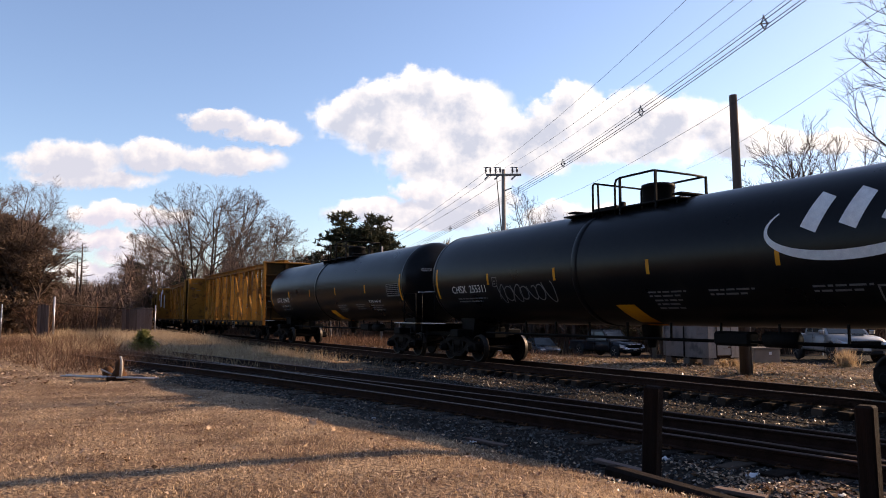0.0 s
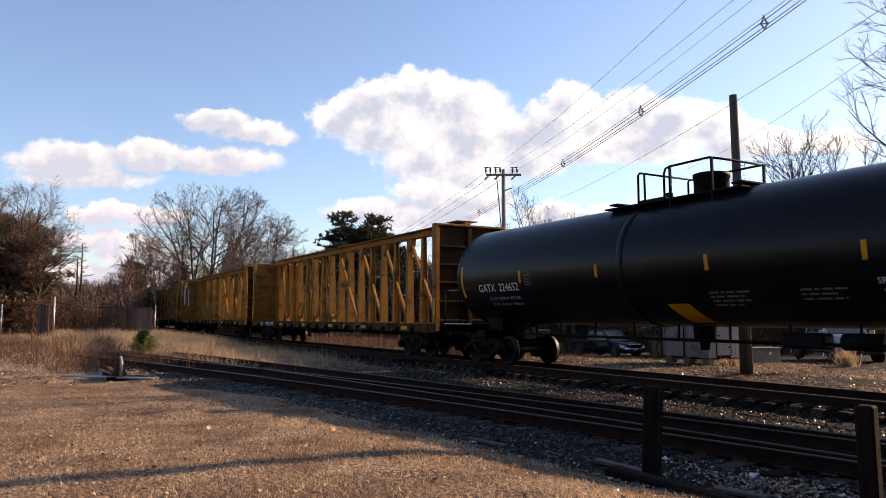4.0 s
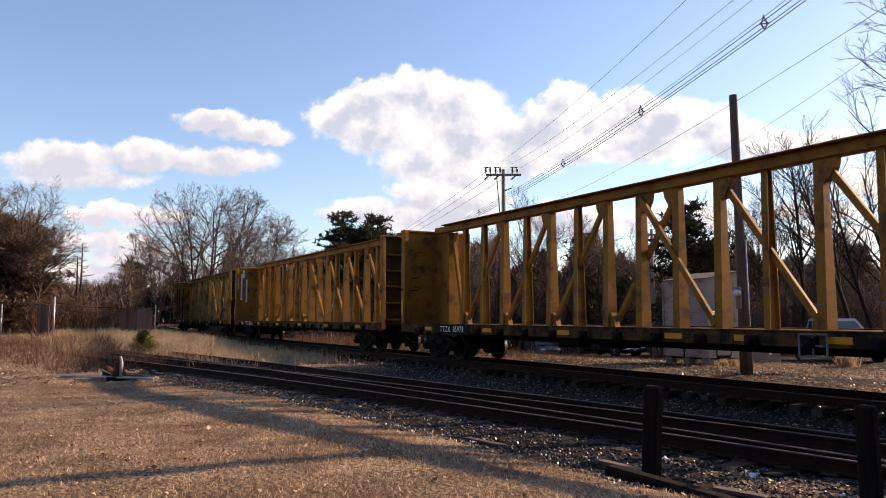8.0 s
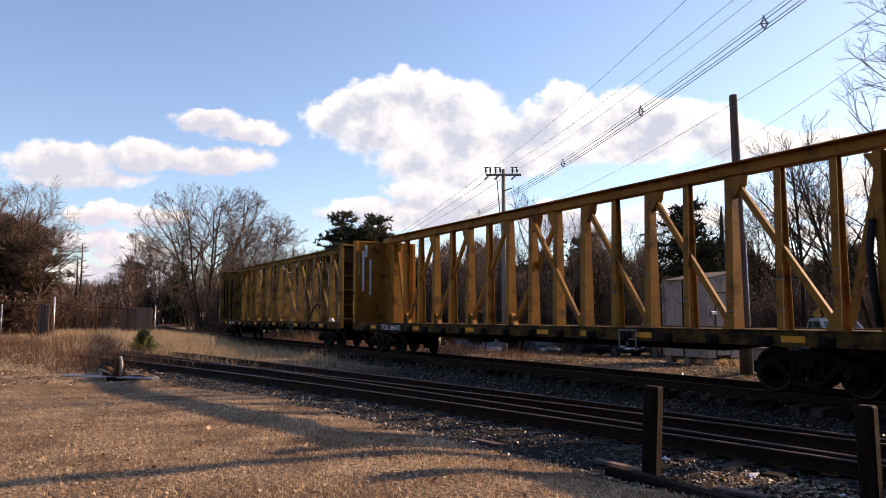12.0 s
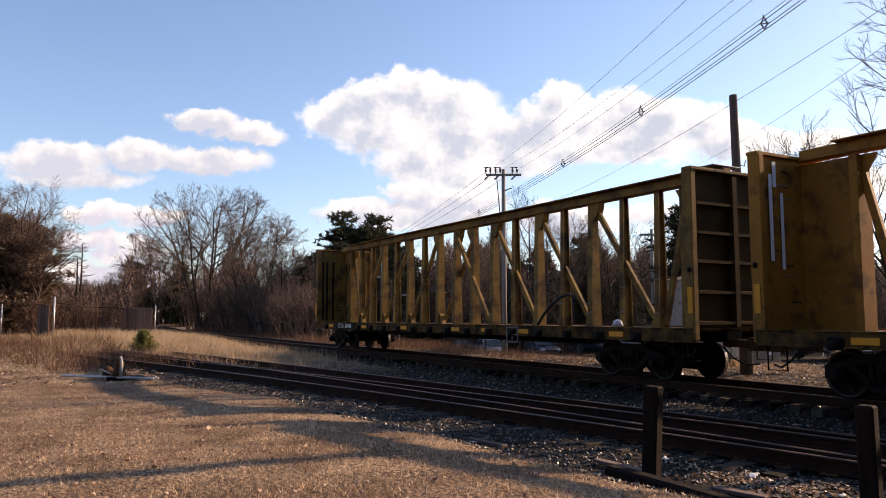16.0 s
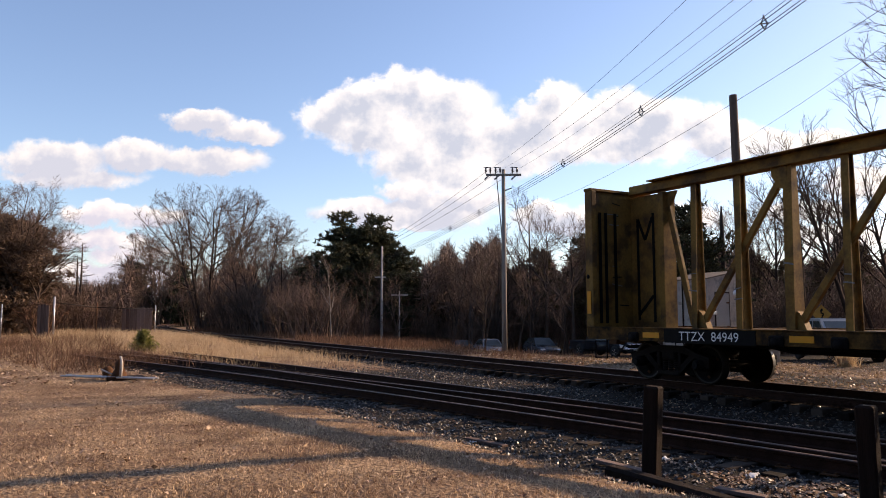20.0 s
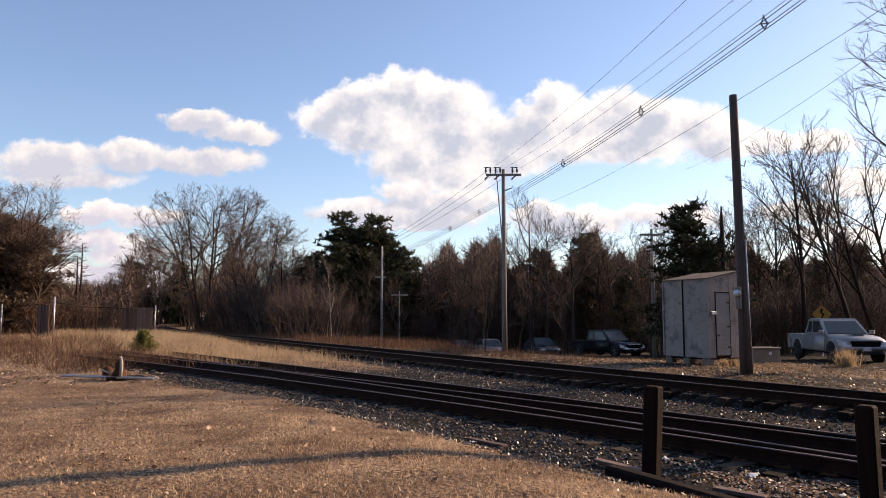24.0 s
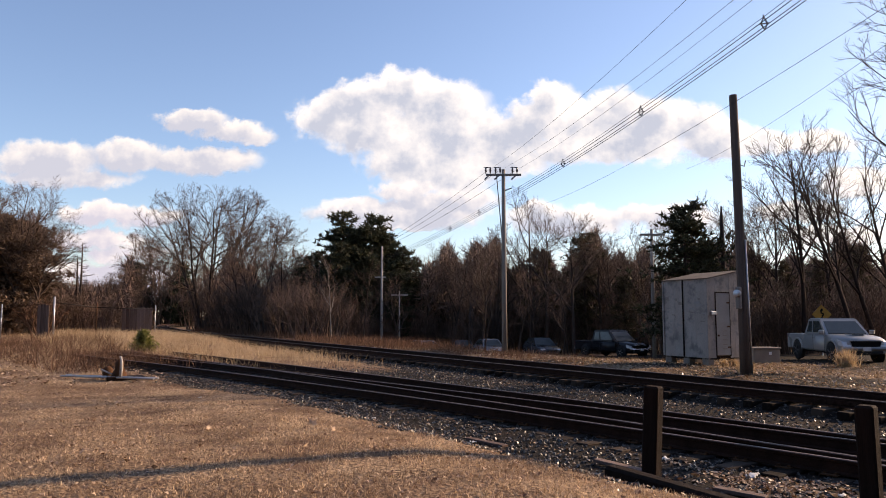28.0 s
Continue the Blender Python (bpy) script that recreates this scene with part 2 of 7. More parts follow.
SHED_PAINT = material("peeling_white_boards", (0.24, 0.213, 0.195), (0.37, 0.335, 0.308), 0.8, 0.0, 2, 30, 0.3, (0.17, 0.16, 0.158), 0.35, 2.2, per_object=0.08, stretch=(1, 1, 0.5), spec=0.06)
SHED_DOOR = material("grey_painted_door", (0.21, 0.195, 0.188), (0.31, 0.292, 0.280), 0.7, 0.0, 2, 30, 0.15, (0.26, 0.25, 0.25), 0.2, 3)
SHED_ROOF = material("brown_roll_roofing", (0.055, 0.042, 0.035), (0.14, 0.11, 0.09), 0.9, 0.0, 3, 60, 0.4)
CONCRETE = material("weathered_concrete", (0.15, 0.125, 0.105), (0.27, 0.23, 0.195), 0.85, 0.0, 3, 50, 0.3)
ASPHALT = material("worn_asphalt", (0.045, 0.045, 0.048), (0.085, 0.083, 0.082), 0.85, 0.0, 1.2, 60, 0.3)
SILVER = material("silver_car_paint", (0.25, 0.245, 0.24), (0.31, 0.305, 0.30), 0.3, 0.2, 1.5, 30, 0.0)
CAR_BLACK = material("black_car_paint", (0.010, 0.010, 0.012), (0.016, 0.016, 0.019), 0.22, 0.0, 1.5, 30, 0.0)
CAR_GREY = material("grey_car_paint", (0.22, 0.22, 0.235), (0.29, 0.29, 0.305), 0.28, 0.4, 1.5, 30, 0.0)
CAR_BLUE = material("blue_grey_car_paint", (0.05, 0.055, 0.062), (0.085, 0.092, 0.10), 0.25, 0.3, 1.5, 30, 0.0)
CAR_GLASS = material("dark_car_glass", (0.03, 0.036, 0.036), (0.05, 0.058, 0.055), 0.06, 0.0, 2, 20, 0.0, rough_var=0.02, spec=0.5)
TYRE = material("black_rubber", (0.012, 0.012, 0.012), (0.028, 0.027, 0.026), 0.85, 0.0, 6, 60, 0.2)
ALLOY = material("alloy_rim", (0.22, 0.22, 0.22), (0.34, 0.34, 0.34), 0.35, 0.9, 4, 40, 0.0)
CHROME = material("bright_trim", (0.55, 0.55, 0.56), (0.65, 0.65, 0.66), 0.15, 1.0, 4, 40, 0.0, rough_var=0.03)
LENS = material("clear_headlight_lens", (0.55, 0.56, 0.58), (0.7, 0.71, 0.73), 0.1, 0.2, 4, 40, 0.0, rough_var=0.03)
SIGN_YELLOW = material("yellow_warning_sign", (0.26, 0.125, 0.021), (0.43, 0.225, 0.04), 0.5, 0.0, 3, 40, 0.02)
RED_PAINT = material("faded_red_paint", (0.20, 0.035, 0.03), (0.32, 0.06, 0.05), 0.7, 0.0, 4, 40, 0.2)
PLASTIC_WHITE = material("white_plastic_litter", (0.60, 0.60, 0.62), (0.78, 0.78, 0.80), 0.45, 0.0, 6, 40, 0.1, through_light=0.2)
CERAMIC = material("grey_insulator_glaze", (0.10, 0.09, 0.09), (0.18, 0.16, 0.16), 0.25, 0.0, 6, 40, 0.0)
WIRE = material("dark_cable_jacket", (0.015, 0.015, 0.016), (0.03, 0.03, 0.032), 0.6, 0.0, 3, 30, 0.0)
GALV = material("galvanised_steel", (0.30, 0.30, 0.31), (0.46, 0.46, 0.47), 0.45, 0.8, 4, 50, 0.05)
LOT_GRASS = material("thin_brown_verge", (0.115, 0.079, 0.046), (0.30, 0.222, 0.138), 0.75, 0.0, 0.6, 15, 0.0, per_island=0.7, through_light=0.3, spec=0.06)
FENCE_BOARD = material("weathered_brown_boards", (0.07, 0.046, 0.039), (0.17, 0.122, 0.105), 0.85, 0.0, 2.5, 40, 0.4, per_object=0.5, stretch=(6, 6, 0.4), spec=0.06)


# ---- clouds: far sheets that drift slowly ----
def cloud_material(name, blobs, white, grey, tones):
    m = bpy.data.materials.new(name)
    m.use_nodes = True
    t = m.node_tree
    nd, ln = t.nodes, t.links
    nd.remove(nd["Principled BSDF"])
    co = nd.new("ShaderNodeTexCoord")

    def noise_at(scale, detail, rough=0.6):
        n = nd.new("ShaderNodeTexNoise")
        n.inputs["Scale"].default_value, n.inputs["Detail"].default_value, n.inputs["Roughness"].default_value = scale, detail, rough
        ln.new(co.outputs["Object"], n.inputs["Vector"])
        return n

    def calc(op, a, b, c=None):
        k = nd.new("ShaderNodeMath")
        k.operation = op
        for i, v in enumerate((a, b, c)):
            if v is None:
                continue
            if isinstance(v, (int, float)):
                k.inputs[i].default_value = v
            else:
                ln.new(v, k.inputs[i])
        return k.outputs[0]

    warp = nd.new("ShaderNodeVectorMath")
    warp.operation = "MULTIPLY_ADD"
    ln.new(noise_at(0.011, 8, 0.62).outputs["Color"], warp.inputs[0])
    warp.inputs[1].default_value = (95, 95, 0)
    ln.new(co.outputs["Object"], warp.inputs[2])
    def field_at(dx, dy):
        field = None
        for cx, cy, rx, ry in blobs:
            k = nd.new("ShaderNodeVectorMath")
            k.operation = "MULTIPLY_ADD"
            k.inputs[1].default_value = (1 / rx, 1 / ry, 0)
            k.inputs[2].default_value = ((dx - cx - 47) / rx, (dy - cy - 47) / ry, 0)
            ln.new(warp.outputs[0], k.inputs[0])
            le = nd.new("ShaderNodeVectorMath")
            le.operation = "LENGTH"
            ln.new(k.outputs[0], le.inputs[0])
            one = calc("SUBTRACT", 1.0, le.outputs["Value"])
            if field is None:
                field = one
            else:
                sm = nd.new("ShaderNodeMath")
                sm.operation = "SMOOTH_MAX"
                sm.inputs[2].default_value = 0.25
                ln.new(field, sm.inputs[0])
                ln.new(one, sm.inputs[1])
                field = sm.outputs[0]
        return field

    field = field_at(0, 0)
    # density towards the sun: paints the clouds' own shade as grey
    sunward = field_at(22, 34)
    puff = noise_at(0.022, 10, 0.6).outputs[0]
    dens = calc("MULTIPLY_ADD", calc("SUBTRACT", puff, 0.5), 0.6, field)
    cover = nd.new("ShaderNodeMapRange")
    cover.interpolation_type = "SMOOTHSTEP"
    cover.inputs[1].default_value, cover.inputs[2].default_value = -0.05, 0.38
    ln.new(dens, cover.inputs[0])
    broad = noise_at(0.0058, 7, 0.55).outputs[0]
    fold = noise_at(0.017, 9, 0.62).outputs[0]
    thick = calc("MULTIPLY_ADD", calc("SUBTRACT", fold, 0.5), 1.6, calc("MULTIPLY_ADD", calc("SUBTRACT", broad, 0.5), 2.6, calc("MULTIPLY_ADD", dens, 0.35, sunward)))
    tone = nd.new("ShaderNodeMapRange")
    tone.inputs[1].default_value, tone.inputs[2].default_value = tones
    ln.new(thick, tone.inputs[0])
    mix = nd.new("ShaderNodeMix")
    mix.data_type = "RGBA"
    mix.inputs[6].default_value, mix.inputs[7].default_value = (*white, 1), (*grey, 1)
    ln.new(tone.outputs[0], mix.inputs[0])
    # sunlit white and shaded grey are both put into a glowing colour
    em = nd.new("ShaderNodeEmission")
    ln.new(mix.outputs[2], em.inputs[0])
    em.inputs[1].default_value = CLOUD_GLOW
    tr = nd.new("ShaderNodeBsdfTransparent")
    ms = nd.new("ShaderNodeMixShader")
    ln.new(cover.outputs[0], ms.inputs[0])
    ln.new(tr.outputs[0], ms.inputs[1])
    ln.new(em.outputs[0], ms.inputs[2])
    ln.new(ms.outputs[0], nd["Material Output"].inputs[0])
    return m


CLOUD_GLOW = 0.85
CLOUD_FAR = 2200.0
CLOUDS = {}


def cloud(key, label, blobs, white=(0.93, 0.975, 0.975), grey=(0.42, 0.51, 0.645), tones=(-0.10, 1.20), far=CLOUD_FAR):
    """blobs: right of the heading, above the horizon, half width, half height; in metres at the cloud's distance."""
    far += 25.0 * len(CLOUDS)
    x0 = min(b[0] - b[2] for b in blobs) - 260
    x1 = max(b[0] + b[2] for b in blobs) + 260
    z0 = min(b[1] - b[3] for b in blobs) - 220
    z1 = max(b[1] + b[3] for b in blobs) + 220
    g = Geo().add([(x0, z0, 0), (x1, z0, 0), (x1, z1, 0), (x0, z1, 0)], [(0, 1, 2, 3)])
    turn = Matrix((SIDE, Vector((0, 0, 1)), -VIEW)).transposed().to_4x4()
    at = Matrix.Translation(EYE + VIEW * far) @ turn
    ob = solo("cloud", g, cloud_material("cloud_" + key, blobs, white, grey, tones), at, label, "cloud", "clouds", "structure")
    ob.visible_shadow = False
    CLOUDS[key] = (ob, at)


cloud("main", "broad white cumulus cloud with grey folds", [
    (-325, 600, 115, 80), (-215, 650, 130, 85), (-80, 672, 150, 90), (40, 640, 150, 90), (60, 550, 260, 105), (-190, 560, 180, 90), (-60, 470, 180, 90), (70, 430, 150, 80),
    (210, 545, 170, 85), (365, 655, 80, 75), (330, 590, 130, 90), (440, 590, 130, 90), (560, 620, 130, 80), (690, 600, 140, 80), (600, 530, 220, 75), (790, 585, 130, 70), (870, 530, 170, 72), (985, 520, 110, 50), (410, 500, 150, 55), (230, 470, 150, 60)])
cloud("low", "low grey-white cloud bank above the trees", [
    (-220, 322, 175, 46), (-10, 322, 210, 58), (100, 362, 110, 42), (-75, 385, 110, 40), (-110, 285, 220, 26), (410, 285, 220, 50),
    (300, 312, 110, 42), (700, 300, 200, 40)], white=(0.88, 0.91, 0.92), grey=(0.45, 0.53, 0.66), tones=(-0.35, 0.85))
cloud("left", "long ragged white cloud", [
    (-735, 606, 125, 38), (-610, 570, 130, 36), (-535, 548, 70, 30), (-672, 474, 165, 48), (-924, 496, 150, 56), (-1190, 482, 210, 62),
    (-1130, 424, 240, 40), (-795, 486, 120, 40)], white=(0.80, 0.84, 0.85), grey=(0.46, 0.535, 0.66), tones=(-0.42, 0.72))
cloud("hazy", "small pale cloud low over the trees", [
    (-1040, 318, 160, 42), (-890, 306, 110, 34), (-1060, 238, 190, 36), (-960, 190, 150, 30), (-1020, 130, 240, 42), (-900, 80, 240, 40)], white=(0.86, 0.87, 0.87), grey=(0.50, 0.55, 0.68), tones=(-0.40, 0.80))
cloud("right", "bright thin cloud behind the bare trees", [
    (1200, 545, 170, 45), (1150, 330, 160, 40), (1330, 420, 150, 60), (1250, 250, 200, 40)], grey=(0.74, 0.79, 0.86))


# ---- plan of the tracks ----
TRACK_Y, CURVE_X, CURVE_R = 13.57, -56.5, 389.0


def on_track(s):
    """Centre of the main track and its turn, at the arc length s (which is x on the straight)."""
    if s >= CURVE_X:
        return s, TRACK_Y, 0.0
    a = (CURVE_X - s) / CURVE_R
    return CURVE_X - CURVE_R * math.sin(a), TRACK_Y + CURVE_R * (1 - math.cos(a)), a


def main_y(x):
    return TRACK_Y + (0.0 if x > CURVE_X else (x - CURVE_X) ** 2 / (2 * CURVE_R))


def yard_near(x):
    """The rail of the yard track on the camera's side."""
    d = -(x + 5.0)
    return 8.0 - 0.14 * d - 0.0021 * d * d


def lead_near(x):
    """The same rail of the second route of the turnout."""
    d = -(x + 5.0)
    return 8.3 - 0.085 * d - 0.0014 * d * d


def smooth(a, b, x):
    t = min(1.0, max(0.0, (x - a) / (b - a)))
    return t * t * (3 - 2 * t)


def lawn_edge(x):
    return min(4.65, yard_near(max(x, -34)) - 1.6)


def ground_z(x, y):
    bank = min(0.30, max(-0.40, 0.42 + 0.0415 * x))
    e = lawn_edge(x)
    bed = -0.335 + 0.115 * smooth(1.45, 0.95, abs(y - main_y(x))) * (1.0 if abs(y - main_y(x)) < 3 else 0.0)
    z = bank + (bed - bank) * (0.35 * smooth(e - 1.7, e + 0.1, y) + 0.65 * smooth(e - 0.2, e + 1.0, y))
    low = -0.40 - 0.046 * min(38.0, max(0.0, -19.0 - x)) * smooth(21, 27, y)
    z += (-0.19 - z) * smooth(main_y(x) + 2.3, main_y(x) + 3.4, y)
    z += (low - z) * smooth(main_y(x) + 6.0 - 2.6 * smooth(-20, -25, x), main_y(x) + 11.0 - 2.5 * smooth(-20, -25, x), y)
    z += 0.42 * smooth(-30, -44, x) * max(smooth(8, 4, y), smooth(-36, -46, x) * smooth(main_y(x) - 1.9, main_y(x) - 4.2, y))
    z += (-0.6 - z) * smooth(75, 130, math.hypot(x, y))
    return z + 0.025 * noise.noise(Vector((x * 0.8, y * 0.8, 0))) + 0.012 * noise.noise(Vector((x * 3, y * 3, 5)))


def gravel_at(x, y):
    """1 where the ground is ballast, 0 where grass or soil shows."""
    e = lawn_edge(x)
    w = 0.35 * noise.noise(Vector((x * 0.9, y * 0.9, 3)))
    k = smooth(e - 0.25, e + 0.35, y + w) * smooth(main_y(x) + 3.4, main_y(x) + 2.2, y + w)
    fade = smooth(-18, -27, x)
    if fade > 0:
        near_main = smooth(2.6, 1.9, abs(y + w - main_y(x)))
        near_yard = smooth(1.6, 1.0, abs(y + w - yard_near(max(x, -34)) - 0.4)) * smooth(-36, -30, x)
        k *= (1 - fade) + fade * max(near_main, near_yard)
    lot = 0.75 * smooth(main_y(x) + 11, main_y(x) + 14, y + w) * smooth(main_y(x) + 30, main_y(x) + 24, y) * smooth(-46, -40, x) * smooth(10, 0, x)
    soil = (0.42 + 0.5 * noise.noise(Vector((x * 0.3, y * 0.3, 8)))) * smooth(main_y(x) + 2.4, main_y(x) + 3.2, y) * smooth(main_y(x) + 40, main_y(x) + 20, y)
    return max(k, lot, soil)


def axis_steps(parts):
    out = []
    for a, b, n in parts:
        out += [a + (b - a) * i / n for i in range(n)]
    return out + [parts[-1][1]]


def ground_material():
    m = bpy.data.materials.new("ground_mix")
    m.use_nodes = True
    t = m.node_tree
    nd, ln = t.nodes, t.links
    bs = nd["Principled BSDF"]
    co = nd.new("ShaderNodeTexCoord")

    def tex(scale, detail=6):
        n = nd.new("ShaderNodeTexNoise")
        n.inputs["Scale"].default_value, n.inputs["Detail"].default_value = scale, detail
        ln.new(co.outputs["Object"], n.inputs["Vector"])
        return n.outputs[0]

    def span(v, a, b):
        r = nd.new("ShaderNodeMapRange")
        r.inputs[1].default_value, r.inputs[2].default_value = a, b
        ln.new(v, r.inputs[0])
        return r.outputs[0]

    def mixed(f, a, b):
        k = nd.new("ShaderNodeMix")
        k.data_type = "RGBA"
        ln.new(f, k.inputs[0])
        for i, c in ((6, a), (7, b)):
            if isinstance(c, tuple):
                k.inputs[i].default_value = (*c, 1)
            else:
                ln.new(c, k.inputs[i])
        return k.outputs[2]

    straw = mixed(span(tex(0.55), 0.38, 0.62), (0.18, 0.108, 0.064), (0.53, 0.375, 0.235))
    straw = mixed(span(tex(26, 3), 0.38, 0.66), (0.10, 0.062, 0.042), straw)
    straw = mixed(span(tex(1.7, 5), 0.56, 0.68), straw, (0.14, 0.082, 0.054))
    straw = mixed(span(tex(0.21, 4), 0.60, 0.72), straw, (0.15, 0.09, 0.058))
    vor = nd.new("ShaderNodeTexVoronoi")
    vor.inputs["Scale"].default_value = 17
    ln.new(co.outputs["Object"], vor.inputs["Vector"])
    sep = nd.new("ShaderNodeSeparateColor")
    ln.new(vor.outputs["Color"], sep.inputs[0])
    stones = mixed(sep.outputs[0], (0.009, 0.0073, 0.0062), (0.030, 0.0245, 0.0205))
    stones = mixed(span(tex(1.3), 0.55, 0.7), stones, (0.034, 0.021, 0.014))
    at = nd.new("ShaderNodeAttribute")
    at.attribute_name = "gravel"
    rag = nd.new("ShaderNodeMath")
    rag.operation = "ADD"
    ln.new(at.outputs["Fac"], rag.inputs[0])
    ln.new(span(tex(7, 5), 0.0, 1.0), rag.inputs[1])
    ln.new(mixed(span(rag.outputs[0], 0.88, 1.12), straw, stones), bs.inputs["Base Color"])
    bs.inputs["Roughness"].default_value = 0.9
    bs.inputs["Specular IOR Level"].default_value = 0.06
    b1 = nd.new("ShaderNodeBump")
    b1.inputs["Strength"].default_value, b1.inputs["Distance"].default_value = 0.7, 0.03
    add = nd.new("ShaderNodeMath")
    add.operation = "ADD"
    ln.new(tex(34, 4), add.inputs[0])
    ln.new(vor.outputs["Distance"], add.inputs[1])
    ln.new(add.outputs[0], b1.inputs["Height"])
    ln.new(b1.outputs[0], bs.inputs["Normal"])
    return m


def build_ground():
    xs = axis_steps([(-3000, -400, 5), (-400, -140, 13), (-140, -60, 20), (-60, -30, 50), (-30, 2, 128), (2, 20, 30), (20, 150, 26), (150, 3000, 6)])
    ys = axis_steps([(-3000, -60, 6), (-60, -4, 14), (-4, 20, 96), (20, 50, 40), (50, 140, 30), (140, 400, 13), (400, 3000, 6)])
    v = [(x, y, ground_z(x, y)) for y in ys for x in xs]
    nx = len(xs)
    f = [(j * nx + i, j * nx + i + 1, (j + 1) * nx + i + 1, (j + 1) * nx + i) for j in range(len(ys) - 1) for i in range(nx - 1)]
    me = bpy.data.meshes.new("ground")
    me.from_pydata(v, [], f)
    me.polygons.foreach_set("use_smooth", [True] * len(f))
    at = me.attributes.new("gravel", "FLOAT", "POINT")
    at.data.foreach_set("value", [gravel_at(p[0], p[1]) for p in v])
    me.materials.append(ground_material())
    tagged(new("ground", me), "dead brown lawn beside dark railway ballast", "ground", "", "structure")


build_ground()

RAIL_SECTION = [(-0.07, -0.172), (0.07, -0.172), (0.07, -0.158), (0.012, -0.140), (0.010, -0.045), (0.036, -0.036), (0.037, -0.010),
                (0.026, 0.0), (-0.026, 0.0), (-0.037, -0.010), (-0.036, -0.036), (-0.010, -0.045), (-0.012, -0.140), (-0.07, -0.158)]


def rail(parent, pts, z, head, label):
    """A rail swept along (x, y) points; the running face gets the head's steel."""
    g = Geo()
    n = len(RAIL_SECTION)
    vs = []
    for i, (x, y) in enumerate(pts):
        a, b = pts[max(0, i - 1)], pts[min(len(pts) - 1, i + 1)]
        d = Vector((b[0] - a[0], b[1] - a[1])).normalized()
        for o, h in RAIL_SECTION:
            vs.append((x - d.y * o, y + d.x * o, z + h))
    fs, ms = [], []
    for i in range(len(pts) - 1):
        for k in range(n):
            k2 = (k + 1) % n
            fs.append((i * n + k, i * n + k2, (i + 1) * n + k2, (i + 1) * n + k))
            ms.append(1 if 6 <= k <= 8 else 0)
    g.add(vs, fs)
    g.m = ms
    return part("rail", g, [RAIL_RUST, head], parent, label)


def tie_mesh(length):
    return Geo().box((0, 0, -0.09), (0.225, length, 0.18), None, 0.012).mesh("tie", TIE)


def plate_mesh():
    g = Geo().box((0, 0, 0.006), (0.19, 0.30, 0.012))
    for sx in (-0.06, 0.06):
        for sy in (-0.09, 0.09):
            g.box((sx, sy, 0.02), (0.03, 0.03, 0.03))
    return g.mesh("tie_plate", RUST)


def build_main_track():
    track = thing("railway_track", Matrix(), "main railway track with steel rails on creosoted ties in dark ballast", "railway track", "", "structure")
    ss = [140 - i * 2.0 for i in range(98)] + [-56.5 - i * 4 for i in range(30)]
    for off in (-0.753, 0.753):
        pts = []
        for s in ss:
            x, y, a = on_track(s)
            pts.append((x + off * math.sin(a), y + off * math.cos(a)))
        rail(track, pts, 0.0, RAIL_HEAD, "rusty steel rail with a worn running face")
    tie, plate = tie_mesh(2.6), plate_mesh()
    rnd = random.Random(4)
    s = 3.0
    for i in range(140):
        x, y, a = on_track(s)
        part("tie", tie, None, track, "", pose(x + rnd.uniform(-.03, .03), y + rnd.uniform(-.06, .06), -0.178 - rnd.uniform(0, .012), 0, rnd.uniform(-1, 1), -math.degrees(a) + rnd.uniform(-1.2, 1.2)))
        if -22 < s:
            for off in (-0.753, 0.753):
                part("tie_plate", plate, None, track, "", pose(x, y + off, -0.180))
        s -= 0.51
    g = Geo()
    for k in range(260):
        s2 = 3.51 + k * 0.51
        x, y, a = on_track(s2)
        g.box((x, y, -0.27), (0.225, 2.6, 0.18))
    for k in range(190):
        x, y, a = on_track(s - k * 0.51)
        g.box((x, y, -0.27), (0.225, 2.6, 0.18), Matrix.Rotation(-a, 3, "Z"))
    tagged(part("distant_ties", g, TIE, track), "creosoted wooden ties farther along the track", "", "", "stuff")
    # joint bars on the near rails
    for x in (-8.2, -20.1):
        for off in (-0.753, 0.753):
            g = Geo()
            for sy in (-0.028, 0.028):
                g.box((0, sy, -0.09), (0.9, 0.02, 0.085), None, 0.004)
                for b in range(6):
                    g.box((-0.36 + b * 0.145, sy * 1.7, -0.09), (0.03, 0.03, 0.03))
            part("joint_bar", g, RAIL_RUST, track, "", pose(x, TRACK_Y + off, 0))


def build_yard_tracks():
    track = thing("turnout", Matrix(), "rusty yard turnout whose two routes part on long dark ties", "railway track", "", "structure")
    xs = [14 - i * 1.0 for i in range(50)]
    z = -0.13
    for fn, off in ((yard_near, 0.0), (yard_near, 1.46), (lead_near, 0.0), (lead_near, 1.50)):
        rail(track, [(x, fn(x) + off) for x in xs], z, OLD_HEAD, "rusty dull rail of the turnout")
    rnd = random.Random(7)
    plate = plate_mesh()
    meshes = {}
    for i in range(78):
        x = 7.0 - i * 0.53
        lo, hi = yard_near(x) - 0.58, lead_near(x) + 1.50 + 0.58
        ln = round(hi - lo, 1)
        if ln not in meshes:
            meshes[ln] = tie_mesh(ln)
        tilt = math.degrees(math.atan(0.16))
        part("tie", meshes[ln], None, track, "", pose(x + rnd.uniform(-.04, .04), (lo + hi) / 2 + rnd.uniform(-.1, .1), z - 0.176 - rnd.uniform(0, .02), 0, rnd.uniform(-1.5, 1.5), tilt + rnd.uniform(-2, 2)))
        if -20 < x < 0:
            for fn, off in ((yard_near, 0.0), (lead_near, 1.50)):
                part("tie_plate", plate, None, track, "", pose(x, fn(x) + off, z - 0.178, 0, 0, tilt))


build_main_track()
build_yard_tracks()


